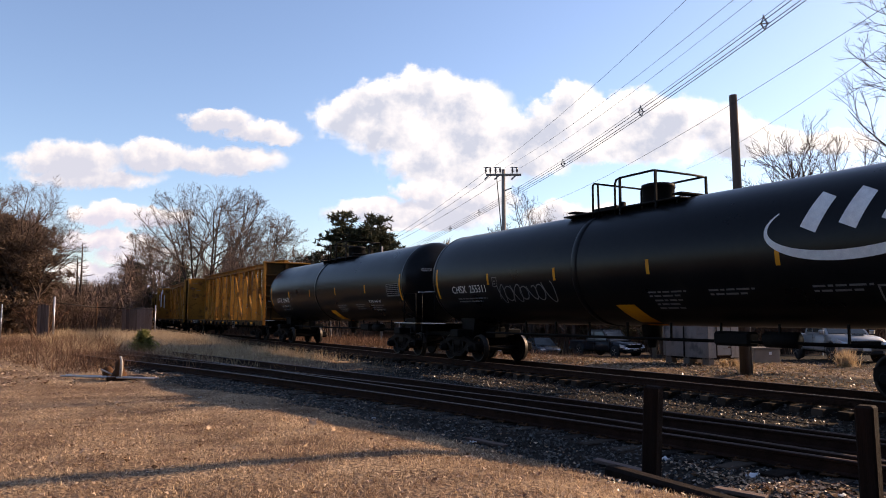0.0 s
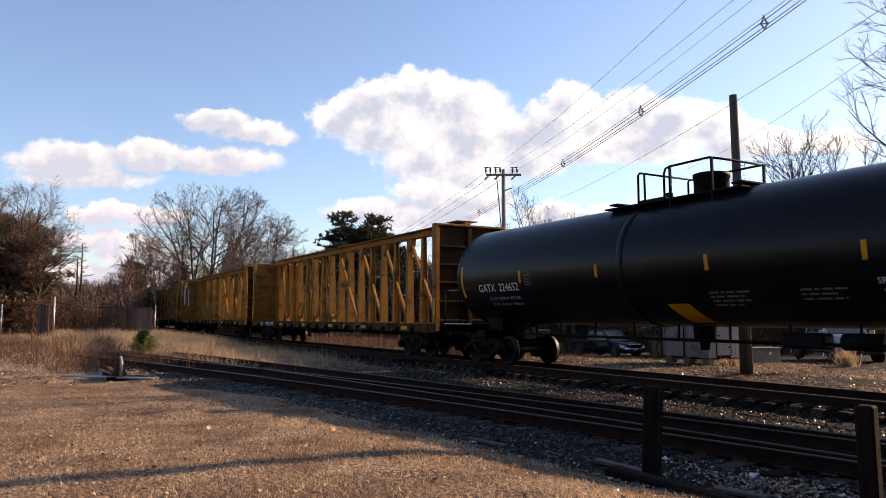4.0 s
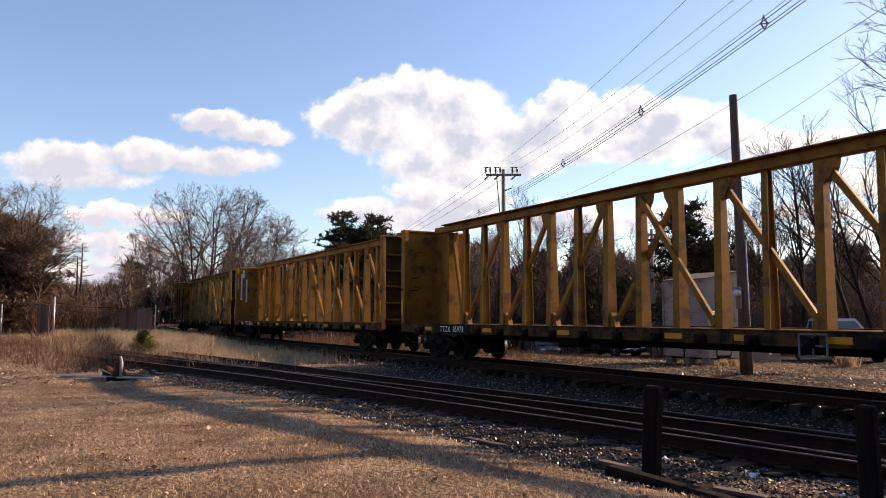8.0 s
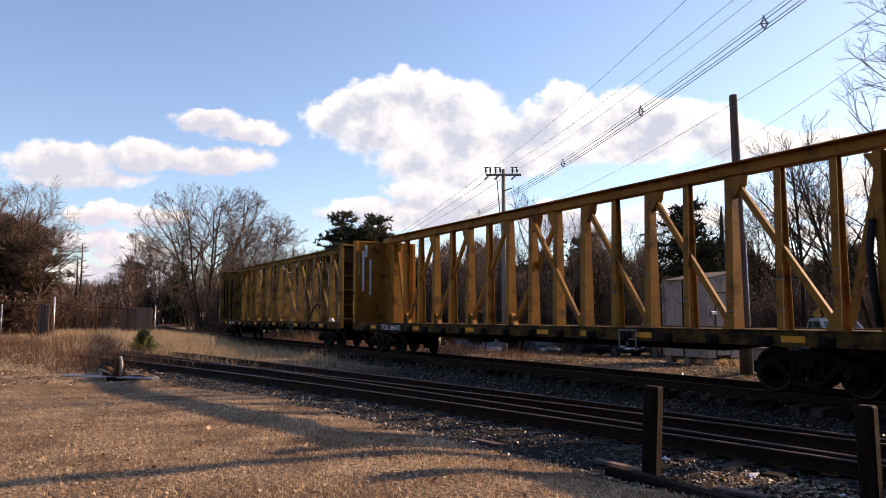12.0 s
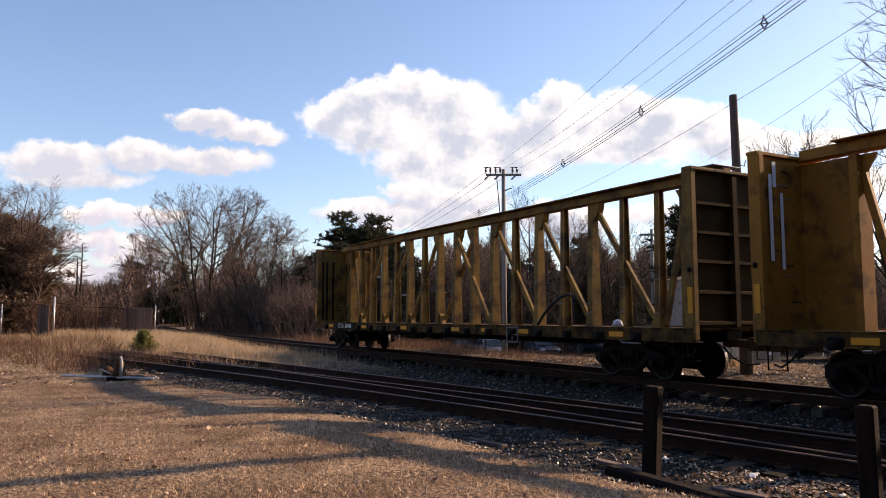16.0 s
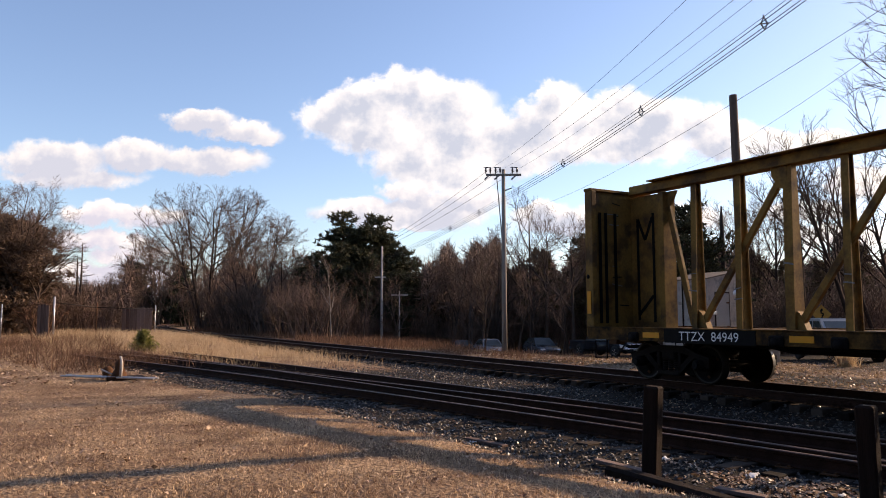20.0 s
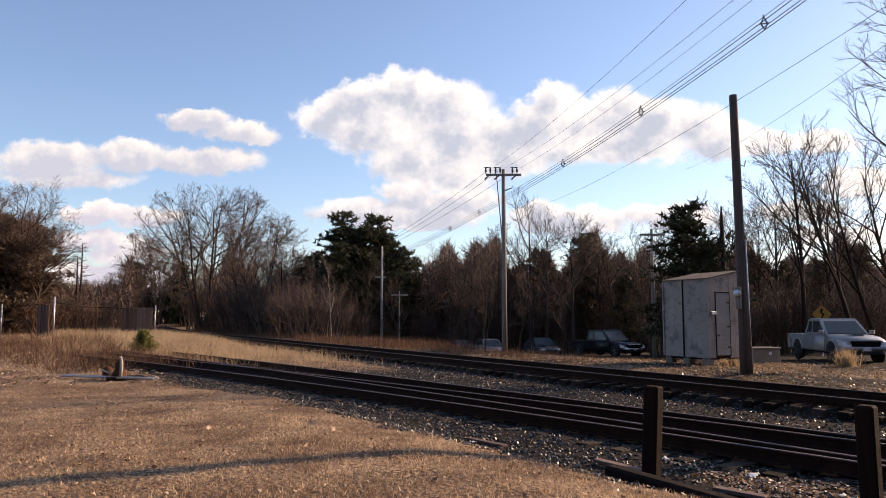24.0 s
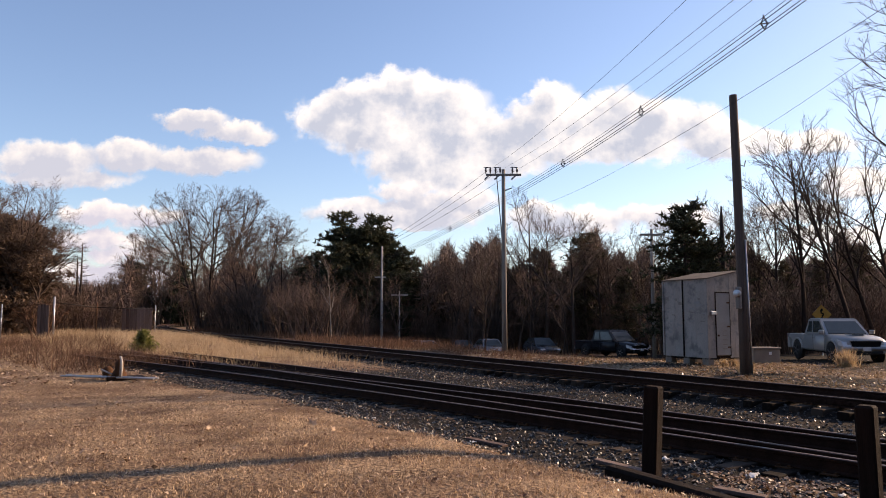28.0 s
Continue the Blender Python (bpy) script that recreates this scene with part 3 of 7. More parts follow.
# ---- the train ----
def lettering(text, size, mat, parent, at, name="lettering", bend=None, label=""):
    """Flat letters in the local x-z plane, facing -y; bend: (axis height, radius) lays them round a tank."""
    cu = bpy.data.curves.new("text", "FONT")
    cu.body, cu.size, cu.align_x, cu.align_y, cu.resolution_u = text, size, "CENTER", "CENTER", 3
    tmp = new("text", cu)
    bpy.context.view_layer.update()
    src = bpy.data.meshes.new_from_object(tmp)
    bpy.data.objects.remove(tmp)
    xs = sorted(v.co.x for v in src.vertices)
    cuts = [(a + b) / 2 for a, b in zip(xs, xs[1:]) if b - a > 0.30 * size] + [1e9]
    vs = []
    for v in src.vertices:
        x, h = v.co.x + at[0], v.co.y
        if bend:
            zc, r = bend
            a = math.asin(max(-1, min(1, (at[2] - zc) / r))) + h / r
            vs.append((x, -(r + 0.006) * math.cos(a), zc + (r + 0.006) * math.sin(a)))
        else:
            vs.append((x, at[1], at[2] + h))
    low = -1e9
    for cut in cuts:
        faces = [tuple(p.vertices) for p in src.polygons if low < src.vertices[p.vertices[0]].co.x <= cut]
        used = sorted({i for f in faces for i in f})
        where = {i: k for k, i in enumerate(used)}
        g = Geo().add([vs[i] for i in used], [tuple(where[i] for i in f) for f in faces])
        part(name, g, mat, parent, label or "stencilled letters")
        low = cut
    bpy.data.meshes.remove(src)


def bent_patch(parent, x0, x1, z0, z1, zc, r, mat, name, label="", skew=0.0, proud=0.006, nx=2, nz=5):
    """A painted patch that lies on the side of a tank."""
    g, vs, fs = Geo(), [], []
    for j in range(nz + 1):
        z = z0 + (z1 - z0) * j / nz
        a = math.asin(max(-1, min(1, (z - zc) / r)))
        for i in range(nx + 1):
            x = x0 + (x1 - x0) * i / nx + skew * (z - z0)
            vs.append((x, -(r + proud) * math.cos(a), zc + (r + proud) * math.sin(a)))
    for j in range(nz):
        for i in range(nx):
            k = j * (nx + 1) + i
            fs.append((k, k + 1, k + nx + 2, k + nx + 1))
    g.add(vs, fs)
    return part(name, g, mat, parent, label)


WHEEL_R = 0.42
WHEELSETS = []


def wheelset_mesh():
    g = Geo()
    g.tube([(0, -1.02, 0), (0, 1.02, 0)], 0.075, 10, mat=0)
    for s in (-1, 1):
        prof = [(-0.07, 0.09), (-0.06, 0.16), (-0.02, 0.19), (0.0, 0.34), (-0.055, 0.365), (-0.06, WHEEL_R), (0.055, WHEEL_R + 0.006), (0.06, WHEEL_R + 0.028), (0.085, WHEEL_R + 0.026), (0.085, 0.36), (0.04, 0.34), (0.03, 0.19), (0.08, 0.13), (0.08, 0.09)]
        prof = [(p * -s, r) for p, r in prof]
        n0 = len(g.f)
        g.lathe(prof, 28, (0, s * 0.77, 0), "y", 0)
        for k in range(n0, len(g.f)):
            ring = (k - n0) // 28
            if ring in (4, 5, 6):
                g.m[k] = 1
        for a in range(3):
            b = a * 2.094
            g.box((0.26 * math.cos(b), s * 0.80, 0.26 * math.sin(b)), (0.07, 0.02, 0.05), mat=2)
    return g.mesh("wheelset", UNDER, TREAD, RUST)


def side_frame_geo(s):
    """Cast side frame of a freight truck, with its spring opening."""
    g = Geo()
    y = s * 1.0
    g.prism([(-1.12, 0.36), (-1.12, 0.58), (-0.80, 0.66), (-0.42, 0.80), (0.42, 0.80), (0.80, 0.66), (1.12, 0.58), (1.12, 0.36), (0.90, 0.36), (0.88, 0.52), (0.36, 0.66), (-0.36, 0.66), (-0.88, 0.52), (-0.90, 0.36)], y - 0.09, y + 0.09)
    for sx in (-1, 1):
        g.prism([(sx * 0.72, 0.55), (sx * 0.60, 0.62), (sx * 0.18, 0.24), (sx * 0.26, 0.16)], y - 0.08, y + 0.08)
        g.box((sx * 0.30, y, 0.48), (0.10, 0.16, 0.44), None, 0.02)
        g.lathe([(-0.10, 0.0), (-0.10, 0.12), (0.10, 0.13), (0.13, 0.10), (0.13, 0.0)], 14, (sx * 0.865, y + s * 0.08, WHEEL_R), "y")
    g.box((0, y, 0.20), (0.62, 0.20, 0.10), None, 0.02)
    return g


def spring_geo(s):
    g = Geo()
    for sx in (-0.16, 0.0, 0.16):
        for k in range(5):
            g.lathe([(0.0, 0.055), (0.022, 0.07), (0.044, 0.055)], 10, (sx, s * 1.0, 0.25 + k * 0.048), "z")
    return g


TRUCK_MESHES = {}


def freight_truck(car, x):
    if not TRUCK_MESHES:
        b = Geo().box((0, 0, 0.60), (0.42, 2.2, 0.24), None, 0.04)
        b.lathe([(0.0, 0.22), (0.14, 0.20)], 16, (0, 0, 0.72), "z")
        for sx in (-1, 1):
            b.beam((sx * 0.30, -0.75, 0.40), (sx * 0.30, 0.75, 0.40), 0.10, 0.12)
        TRUCK_MESHES["b"] = b.mesh("truck", UNDER)
        for s in (-1, 1):
            TRUCK_MESHES["f", s] = side_frame_geo(s).mesh("side_frame", UNDER)
            TRUCK_MESHES["s", s] = spring_geo(s).mesh("spring_nest", UNDER)
            for sx in (-1, 1):
                sh = Geo().prism([(sx * 0.40, 0.34), (sx * 0.46, 0.34), (sx * 0.44, 0.58), (sx * 0.38, 0.58)], s * 0.70, s * 0.82)
                TRUCK_MESHES["k", s, sx] = sh.mesh("brake_shoe", RUST)
                cap = Geo().lathe([(-0.02, 0.075), (0.03, 0.075), (0.04, 0.05)], 12, (sx * 0.865, s * 1.22, WHEEL_R), "y")
                TRUCK_MESHES["c", s, sx] = cap.mesh("bearing_cap", BLACK_STEEL)
        TRUCK_MESHES["w"] = wheelset_mesh()
    t = part("truck", TRUCK_MESHES["b"], None, car, "grimy cast steel truck", Matrix.Translation((x, 0, 0)))
    for s in (-1, 1):
        part("side_frame", TRUCK_MESHES["f", s], None, t)
        tagged(part("spring_nest", TRUCK_MESHES["s", s], None, t), "", "", "", "stuff")
        for sx in (-1, 1):
            part("brake_shoe", TRUCK_MESHES["k", s, sx], None, t)
            part("bearing_cap", TRUCK_MESHES["c", s, sx], None, t)
    for sx in (-0.865, 0.865):
        w = part("wheelset", TRUCK_MESHES["w"], None, t, "steel wheelset with bright treads", Matrix.Translation((sx, 0, WHEEL_R)))
        WHEELSETS.append((w, sx))
    return t


def coupler(car, x, s):
    g = Geo()
    g.box((x + s * 0.25, 0, 0.86), (0.75, 0.16, 0.17), None, 0.02)
    g.prism([(x + s * 0.62, -0.16), (x + s * 0.86, -0.19), (x + s * 0.94, -0.06), (x + s * 0.80, 0.02), (x + s * 0.92, 0.16), (x + s * 0.74, 0.20), (x + s * 0.60, 0.12)], 0.72, 1.0, axis="z")
    part("coupler", g, RUST, car, "rusty knuckle coupler")
    h = Geo()
    pts = [Vector((x + s * 0.1, -0.32, 0.78)), Vector((x + s * 0.35, -0.30, 0.55)), Vector((x + s * 0.6, -0.22, 0.42)), Vector((x + s * 0.85, -0.10, 0.46))]
    h.tube(pts, 0.022, 6)
    part("air_hose", h, TYRE, car, "black rubber air hose")


TANK_R, TANK_Z, TANK_HALF = 1.50, 2.71, 8.22


def tank_car(label, mark, tank_label):
    car = thing("tank_car", Matrix(), label, "tank car", "freight cars")
    # shell and heads
    head = []
    for k in range(15):
        a = math.pi / 2 * k / 14
        head.append((TANK_HALF + 0.60 * math.sin(a), TANK_R * math.cos(a) ** 0.62 if k < 14 else 0.0))
    prof = [(-x, r) for x, r in reversed(head)]
    for k in range(1, 14):
        prof.append((-TANK_HALF + 2 * TANK_HALF * k / 14, TANK_R))
    prof += head
    tank = part("tank", Geo().lathe(prof, 64, (0, 0, TANK_Z), "x"), TANK_BLACK, car, tank_label)
    for x, w, proud in ((-8.22, 0.05, 0.006), (-0.95, 0.11, 0.022), (8.22, 0.05, 0.006)):
        part("weld_band", Geo().lathe([(-w, TANK_R), (-w * 0.8, TANK_R + proud), (w * 0.8, TANK_R + proud), (w, TANK_R)], 64, (x, 0, TANK_Z), "x"), TANK_BLACK, tank)
    # dome, platform and safety rails on top
    top = TANK_Z + TANK_R
    part("manway_dome", Geo().lathe([(-0.1, 0.40), (0.40, 0.385), (0.42, 0.41), (0.50, 0.41), (0.52, 0.36), (0.54, 0.0)], 28, (0.52, 0, top - 0.04), "z"), BLACK_STEEL, car, "black manway dome")
    g = Geo()
    g.lathe([(0, 0.16), (0.12, 0.16), (0.14, 0.10), (0.24, 0.09), (0.26, 0.0)], 14, (-0.75, 0, top - 0.03), "z")
    g.lathe([(0, 0.10), (0.16, 0.10), (0.18, 0.0)], 12, (-1.25, 0.25, top - 0.06), "z")
    g.box((-1.0, -0.3, top + 0.02), (0.9, 0.2, 0.12), None, 0.03)
    part("valves", g, BLACK_STEEL, car)
    g = Geo()
    for y in (-0.72, 0.72):
        g.box((-0.05, y, top - 0.10), (4.1, 0.30, 0.04), None, 0.008)
    for x in (-1.9, 1.8):
        g.box((x, 0, top + 0.02), (0.3, 1.5, 0.04), None, 0.008)
    for x in (-1.9, -0.7, 0.7, 1.8):
        for y in (-0.72, 0.72):
            g.beam((x, y, top - 0.10), (x, y, top - 0.24), 0.05, 0.05)
    part("platform", g, BLACK_STEEL, car)
    ht = top + 0.64
    for y in (-0.85, 0.85):
        g = Geo().tube([(-0.10, y, top - 0.35), (-0.10, y, ht - 0.14), (-0.05, y, ht - 0.03), (0.06, y, ht), (1.20, y, ht)], 0.028, 6)
        part("safety_rail", g, BLACK_STEEL, car, "black tubular safety rail")
        for x in (0.02, 1.20):
            part("rail_post", Geo().beam((x + 0.06, y, top - 0.35), (x + 0.06, y, ht), 0.05, 0.05), BLACK_STEEL, car)
        g = Geo().tube([(-0.92, y, top - 0.35), (-0.92, y, ht - 0.05), (-0.86, y, ht), (-0.72, y, ht - 0.05), (-0.70, y, top - 0.35)], 0.028, 6)
        part("low_rail", g, BLACK_STEEL, car, "black tubular safety rail")
    part("end_rail", Geo().tube([(1.20, -0.85, ht), (1.24, -0.4, ht), (1.24, 0.4, ht), (1.20, 0.85, ht)], 0.028, 6), BLACK_STEEL, car)
    part("end_rail", Geo().tube([(-0.86, -0.85, ht), (-0.86, 0.85, ht)], 0.026, 6), BLACK_STEEL, car)
    for y, s in ((-1.28, -1), (1.28, 1)):
        g = Geo()
        for x in (-0.2, 0.25):
            pts = []
            for k in range(9):
                a = radians(62 - k * 15)
                pts.append((x, s * (TANK_R + 0.10) * math.cos(a), TANK_Z + (TANK_R + 0.10) * math.sin(a)))
            g.tube(pts, 0.02, 6)
        for k in range(10):
            a = radians(58 - k * 12)
            p = [(x, s * (TANK_R + 0.10) * math.cos(a), TANK_Z + (TANK_R + 0.10) * math.sin(a)) for x in (-0.2, 0.25)]
            g.tube(p, 0.014, 5)
        if s > 0:
            part("ladder", g, BLACK_STEEL, car)
    # stub sills, bolsters, end platforms and grab rails
    for s in (-1, 1):
        x0 = s * 7.35
        g = Geo()
        g.box((s * 8.0, 0, 0.92), (3.0, 0.42, 0.36), None, 0.02)
        g.prism([(x0 - 0.3, 0.74), (x0 + 0.3, 0.74), (x0 + 0.45, 1.5), (x0 - 0.45, 1.5)], -0.7, 0.7)
        g.box((x0, 0, 0.90), (0.5, 2.5, 0.24), None, 0.03)
        part("stub_sill", g, BLACK_STEEL, car)
        g = Geo().box((s * 8.75, 0, 1.18), (1.1, 2.9, 0.05), None, 0.01)
        g.box((s * 9.2, 0, 1.05), (0.10, 2.9, 0.26), None, 0.02)
        part("end_platform", g, BLACK_STEEL, car)
        g = Geo().box((s * 8.4, -1.44, 1.205), (1.7, 0.05, 0.035), None, 0.006)
        part("running_board_edge", g, GALV, car, "worn bright running board edge")
        for y in (-1.42, 1.42):
            g = Geo()
            g.tube([(s * 8.3, y, 1.2), (s * 8.3, y, 2.25), (s * 9.22, y, 2.25), (s * 9.22, y, 1.2)], 0.02, 6)
            g.tube([(s * 9.22, y, 1.2), (s * 9.22, y, 0.55), (s * 8.85, y, 0.55), (s * 8.85, y, 1.1)], 0.02, 6)
            for z in (0.55, 0.85):
                g.tube([(s * 9.22, y, z), (s * 8.85, y, z)], 0.015, 5)
            part("corner_ladder", g, BLACK_STEEL, car)
        g = Geo()
        g.tube([(s * 9.2, -1.3, 2.3), (s * 9.2, 1.3, 2.3)], 0.02, 6)
        part("grab_rail", g, GALV, car, "bright worn grab rail")
        g = Geo().lathe([(-0.02, 0.24), (0.0, 0.26), (0.02, 0.24)], 20, (s * 9.28, 0.55, 1.75), "x")
        if s > 0:
            part("hand_brake_wheel", g, BLACK_STEEL, car)
        coupler(car, s * 9.05, s)
        freight_truck(car, s * 7.40)
    # piping and outlet below the belly
    g = Geo()
    g.tube([(-6.4, -0.62, 0.93), (6.4, -0.62, 0.93)], 0.028, 6)
    g.tube([(-6.4, 0.5, 0.86), (6.4, 0.5, 0.86)], 0.03, 6)
    for k in range(9):
        x = -5.6 + k * 1.4
        g.beam((x, -0.62, 0.90), (x, -0.62, 1.30), 0.05, 0.03)
    part("brake_pipe", g, BLACK_STEEL, car)
    g = Geo().lathe([(-0.62, 0.10), (-0.45, 0.12), (-0.40, 0.24), (0.0, 0.26)], 16, (0.2, 0, 1.30), "z")
    part("bottom_outlet", g, BLACK_STEEL, car)
    g = Geo().box((3.1, -0.55, 0.98), (0.9, 0.35, 0.30), None, 0.05)
    g.lathe([(-0.35, 0.0), (-0.35, 0.16), (0.35, 0.16), (0.35, 0.0)], 14, (4.2, -0.55, 0.98), "x")
    part("brake_cylinder", g, BLACK_STEEL, car)
    # reflector strips, stencils and the diagonal patch
    z0, z1 = TANK_Z - 0.33, TANK_Z + 0.0
    for k, x in enumerate((-8.04, -4.94, -1.77, 1.57, 4.84, 8.04)):
        if k in (0, 5):
            bent_patch(car, x - 0.05, x + 0.05, TANK_Z - 0.68, TANK_Z + 0.28, TANK_Z, TANK_R, REFLECT, "reflector_strip", "yellow reflective strip")
        else:
            bent_patch(car, x - 0.05, x + 0.05, z0, z1 + 0.0, TANK_Z, TANK_R, REFLECT, "reflector_strip", "yellow reflective strip")
    bent_patch(car, 0.42, 1.05, 1.235, 1.72, TANK_Z, TANK_R, REFLECT, "painted_patch", "slanting yellow patch low on the tank", skew=-0.55)
    lettering(mark, 0.33, WHITE_PAINT, car, (-6.10, 0, 2.27), "reporting_mark", (TANK_Z, TANK_R), "white stencilled reporting mark")
    return car


def stencil_rows(car, x, z, w, rows, mat=None, bars=True):
    """Small unreadable stencils as plain bars, each row a part of its own."""
    for k in range(rows):
        zz = z - k * 0.085
        end = x + w * (1.0, 0.82, 0.93, 0.7, 0.88)[k % 5]
        a, n = x, k
        while a < end:
            n += 1
            step = (0.16, 0.24, 0.10, 0.20, 0.30)[n % 5]
            bent_patch(car, a, min(end, a + step), zz - 0.018, zz + 0.018, TANK_Z, TANK_R, mat or DIM_PAINT, "stencil_bar", "", nx=1, nz=1)
            a += step + 0.045


def build_tanks():
    a = tank_car("glossy black tank car with white lettering and yellow strips", "GATX  224652", "black tank with a glossy rounded shell")
    lettering("LD LMT 204500 LB  92750 KG", 0.125, CHALK_PAINT, a, (-5.90, 0, 1.97), "stencil", (TANK_Z, TANK_R), "small grey stencilled weights")
    lettering("LT WT   81500 LB  36950 KG", 0.125, CHALK_PAINT, a, (-5.90, 0, 1.80), "stencil", (TANK_Z, TANK_R), "small grey stencilled weights")
    lettering("SR-8754 FRA AIP", 0.17, WHITE_PAINT, a, (5.55, 0, 2.03), "stencil", (TANK_Z, TANK_R), "white stencilled approval mark")
    stencil_rows(a, 5.0, 1.88, 1.2, 3)
    stencil_rows(a, 1.45, 1.93, 1.0, 4)
    stencil_rows(a, 3.5, 1.93, 0.9, 3)
    bent_patch(a, 6.88, 7.95, 2.20, 2.66, TANK_Z, TANK_R, DIM_PAINT, "data_panel", "grey printed data panel")
    for k in range(6):
        bent_patch(a, 6.92, 7.91, 2.25 + k * 0.07, 2.29 + k * 0.07, TANK_Z, TANK_R, BLACK_STEEL, "data_line", "", proud=0.009, nz=1)
    for k in range(4):
        bent_patch(a, 7.15 + k * 0.21, 7.17 + k * 0.21, 2.22, 2.60, TANK_Z, TANK_R, BLACK_STEEL, "data_line", "", proud=0.010, nz=3)
    frame_mark(a, -4.72, 2.45)
    b = tank_car("glossy black tank car with a white oval emblem and scrawled paint", "CHSX  255311", "black tank with a glossy rounded shell")
    stencil_rows(b, -6.9, 2.0, 1.7, 2)
    frame_mark(b, -4.72, 2.45)
    for x in (1.4, 3.1, 5.4):
        stencil_rows(b, x, 1.98, 1.1, 2)
    stencil_rows(b, 1.5, 1.80, 0.8, 3)
    emblem(b)
    graffiti(b)
    # plain square frame low on the shell
    for dx, dz, w, h in ((0, 0, 0.75, 0.035), (0, 0.42, 0.75, 0.035), (0, 0, 0.035, 0.42), (0.72, 0, 0.035, 0.455)):
        bent_patch(b, 6.55 + dx, 6.55 + dx + w, 1.52 + dz, 1.52 + dz + h, TANK_Z, TANK_R, DIM_PAINT, "placard_frame", "", nz=3)
    # marks on the head that faces forward
    for car, txt in ((a, "GATX 224652"), (b, "CHSX 255311")):
        lettering_on_head(car, txt)
    return a, b


def lettering_on_head(car, text):
    cu = bpy.data.curves.new("text", "FONT")
    cu.body, cu.size, cu.align_x, cu.align_y, cu.resolution_u = text, 0.15, "CENTER", "CENTER", 3
    tmp = new("text", cu)
    bpy.context.view_layer.update()
    src = bpy.data.meshes.new_from_object(tmp)
    bpy.data.objects.remove(tmp)
    vs = []
    for v in src.vertices:
        y, h = v.co.x - 0.50, v.co.y + 0.42
        r = min(1.45, math.hypot(y, h))
        a = math.acos((r / TANK_R) ** 1.613)
        vs.append((TANK_HALF + 0.60 * math.sin(a) + 0.012, y, TANK_Z + h))
    g = Geo().add(vs, [tuple(p.vertices) for p in src.polygons])
    bpy.data.meshes.remove(src)
    part("head_lettering", g, WHITE_PAINT, car, "small stencilled mark on the tank head")


def frame_mark(car, x, z):
    for dx, dz, w, h in ((0, 0, 0.24, 0.02), (0, 0.26, 0.24, 0.02), (0, 0, 0.02, 0.26), (0.22, 0, 0.02, 0.28), (0.07, 0.07, 0.10, 0.03), (0.07, 0.15, 0.10, 0.03)):
        bent_patch(car, x + dx, x + dx + w, z - 0.14 + dz, z - 0.14 + dz + h, TANK_Z, TANK_R, DIM_PAINT, "box_stencil", "", nz=1, nx=1)


def ribbon(car, path, widths, mat, name, label):
    """A painted stroke on the tank's side along (x, z) points."""
    g, vs, fs = Geo(), [], []
    for i, (x, z) in enumerate(path):
        a, b = path[max(0, i - 1)], path[min(len(path) - 1, i + 1)]
        d = Vector((b[0] - a[0], b[1] - a[1]))
        d = d.normalized() if d.length > 0 else Vector((1, 0))
        for s in (-1, 1):
            px, pz = x - d.y * s * widths[i] / 2, z + d.x * s * widths[i] / 2
            t = math.asin(max(-1, min(1, (pz - TANK_Z) / TANK_R)))
            vs.append((px, -(TANK_R + 0.007) * math.cos(t), TANK_Z + (TANK_R + 0.007) * math.sin(t)))
    for i in range(len(path) - 1):
        fs.append((2 * i, 2 * i + 2, 2 * i + 3, 2 * i + 1))
    g.add(vs, fs)
    return part(name, g, mat, car, label)


def emblem(car):
    """Open oval swoosh round three slanted plain bars."""
    path, wd = [], []
    for k in range(41):
        a = radians(150 + k * 6.0)
        path.append((6.35 + 1.75 * math.cos(a), 3.12 + 0.62 * math.sin(a) + 0.10 * math.cos(a)))
        wd.append(0.03 + 0.15 * math.sin(math.pi * k / 40) ** 1.3)
    ribbon(car, path, wd, WHITE_PAINT, "emblem_oval", "white open oval of the emblem")
    for x in (5.62, 6.35, 7.08):
        ribbon(car, [(x - 0.16 + 0.28 * i / 6, 2.98 + 0.62 * i / 6) for i in range(7)], [0.34] * 7, WHITE_PAINT, "emblem_bar", "plain slanted white bar of the emblem")


def graffiti(car):
    rnd = random.Random(21)
    for k in range(7):
        x = -4.35 + k * 0.37
        path = []
        w, h = rnd.uniform(0.16, 0.26), rnd.uniform(0.22, 0.38)
        ph = rnd.uniform(0, 6)
        for i in range(22):
            a = ph + i * 0.33
            path.append((x + w * math.cos(a) + 0.02 * i / 22, 2.10 + h * math.sin(a * (1 if k % 2 else 1.5)) * 0.8))
        ribbon(car, path, [0.032] * 22, DIM_PAINT, "graffiti_stroke", "pale grey scrawled paint stroke")


CAR_HALF = 11.36


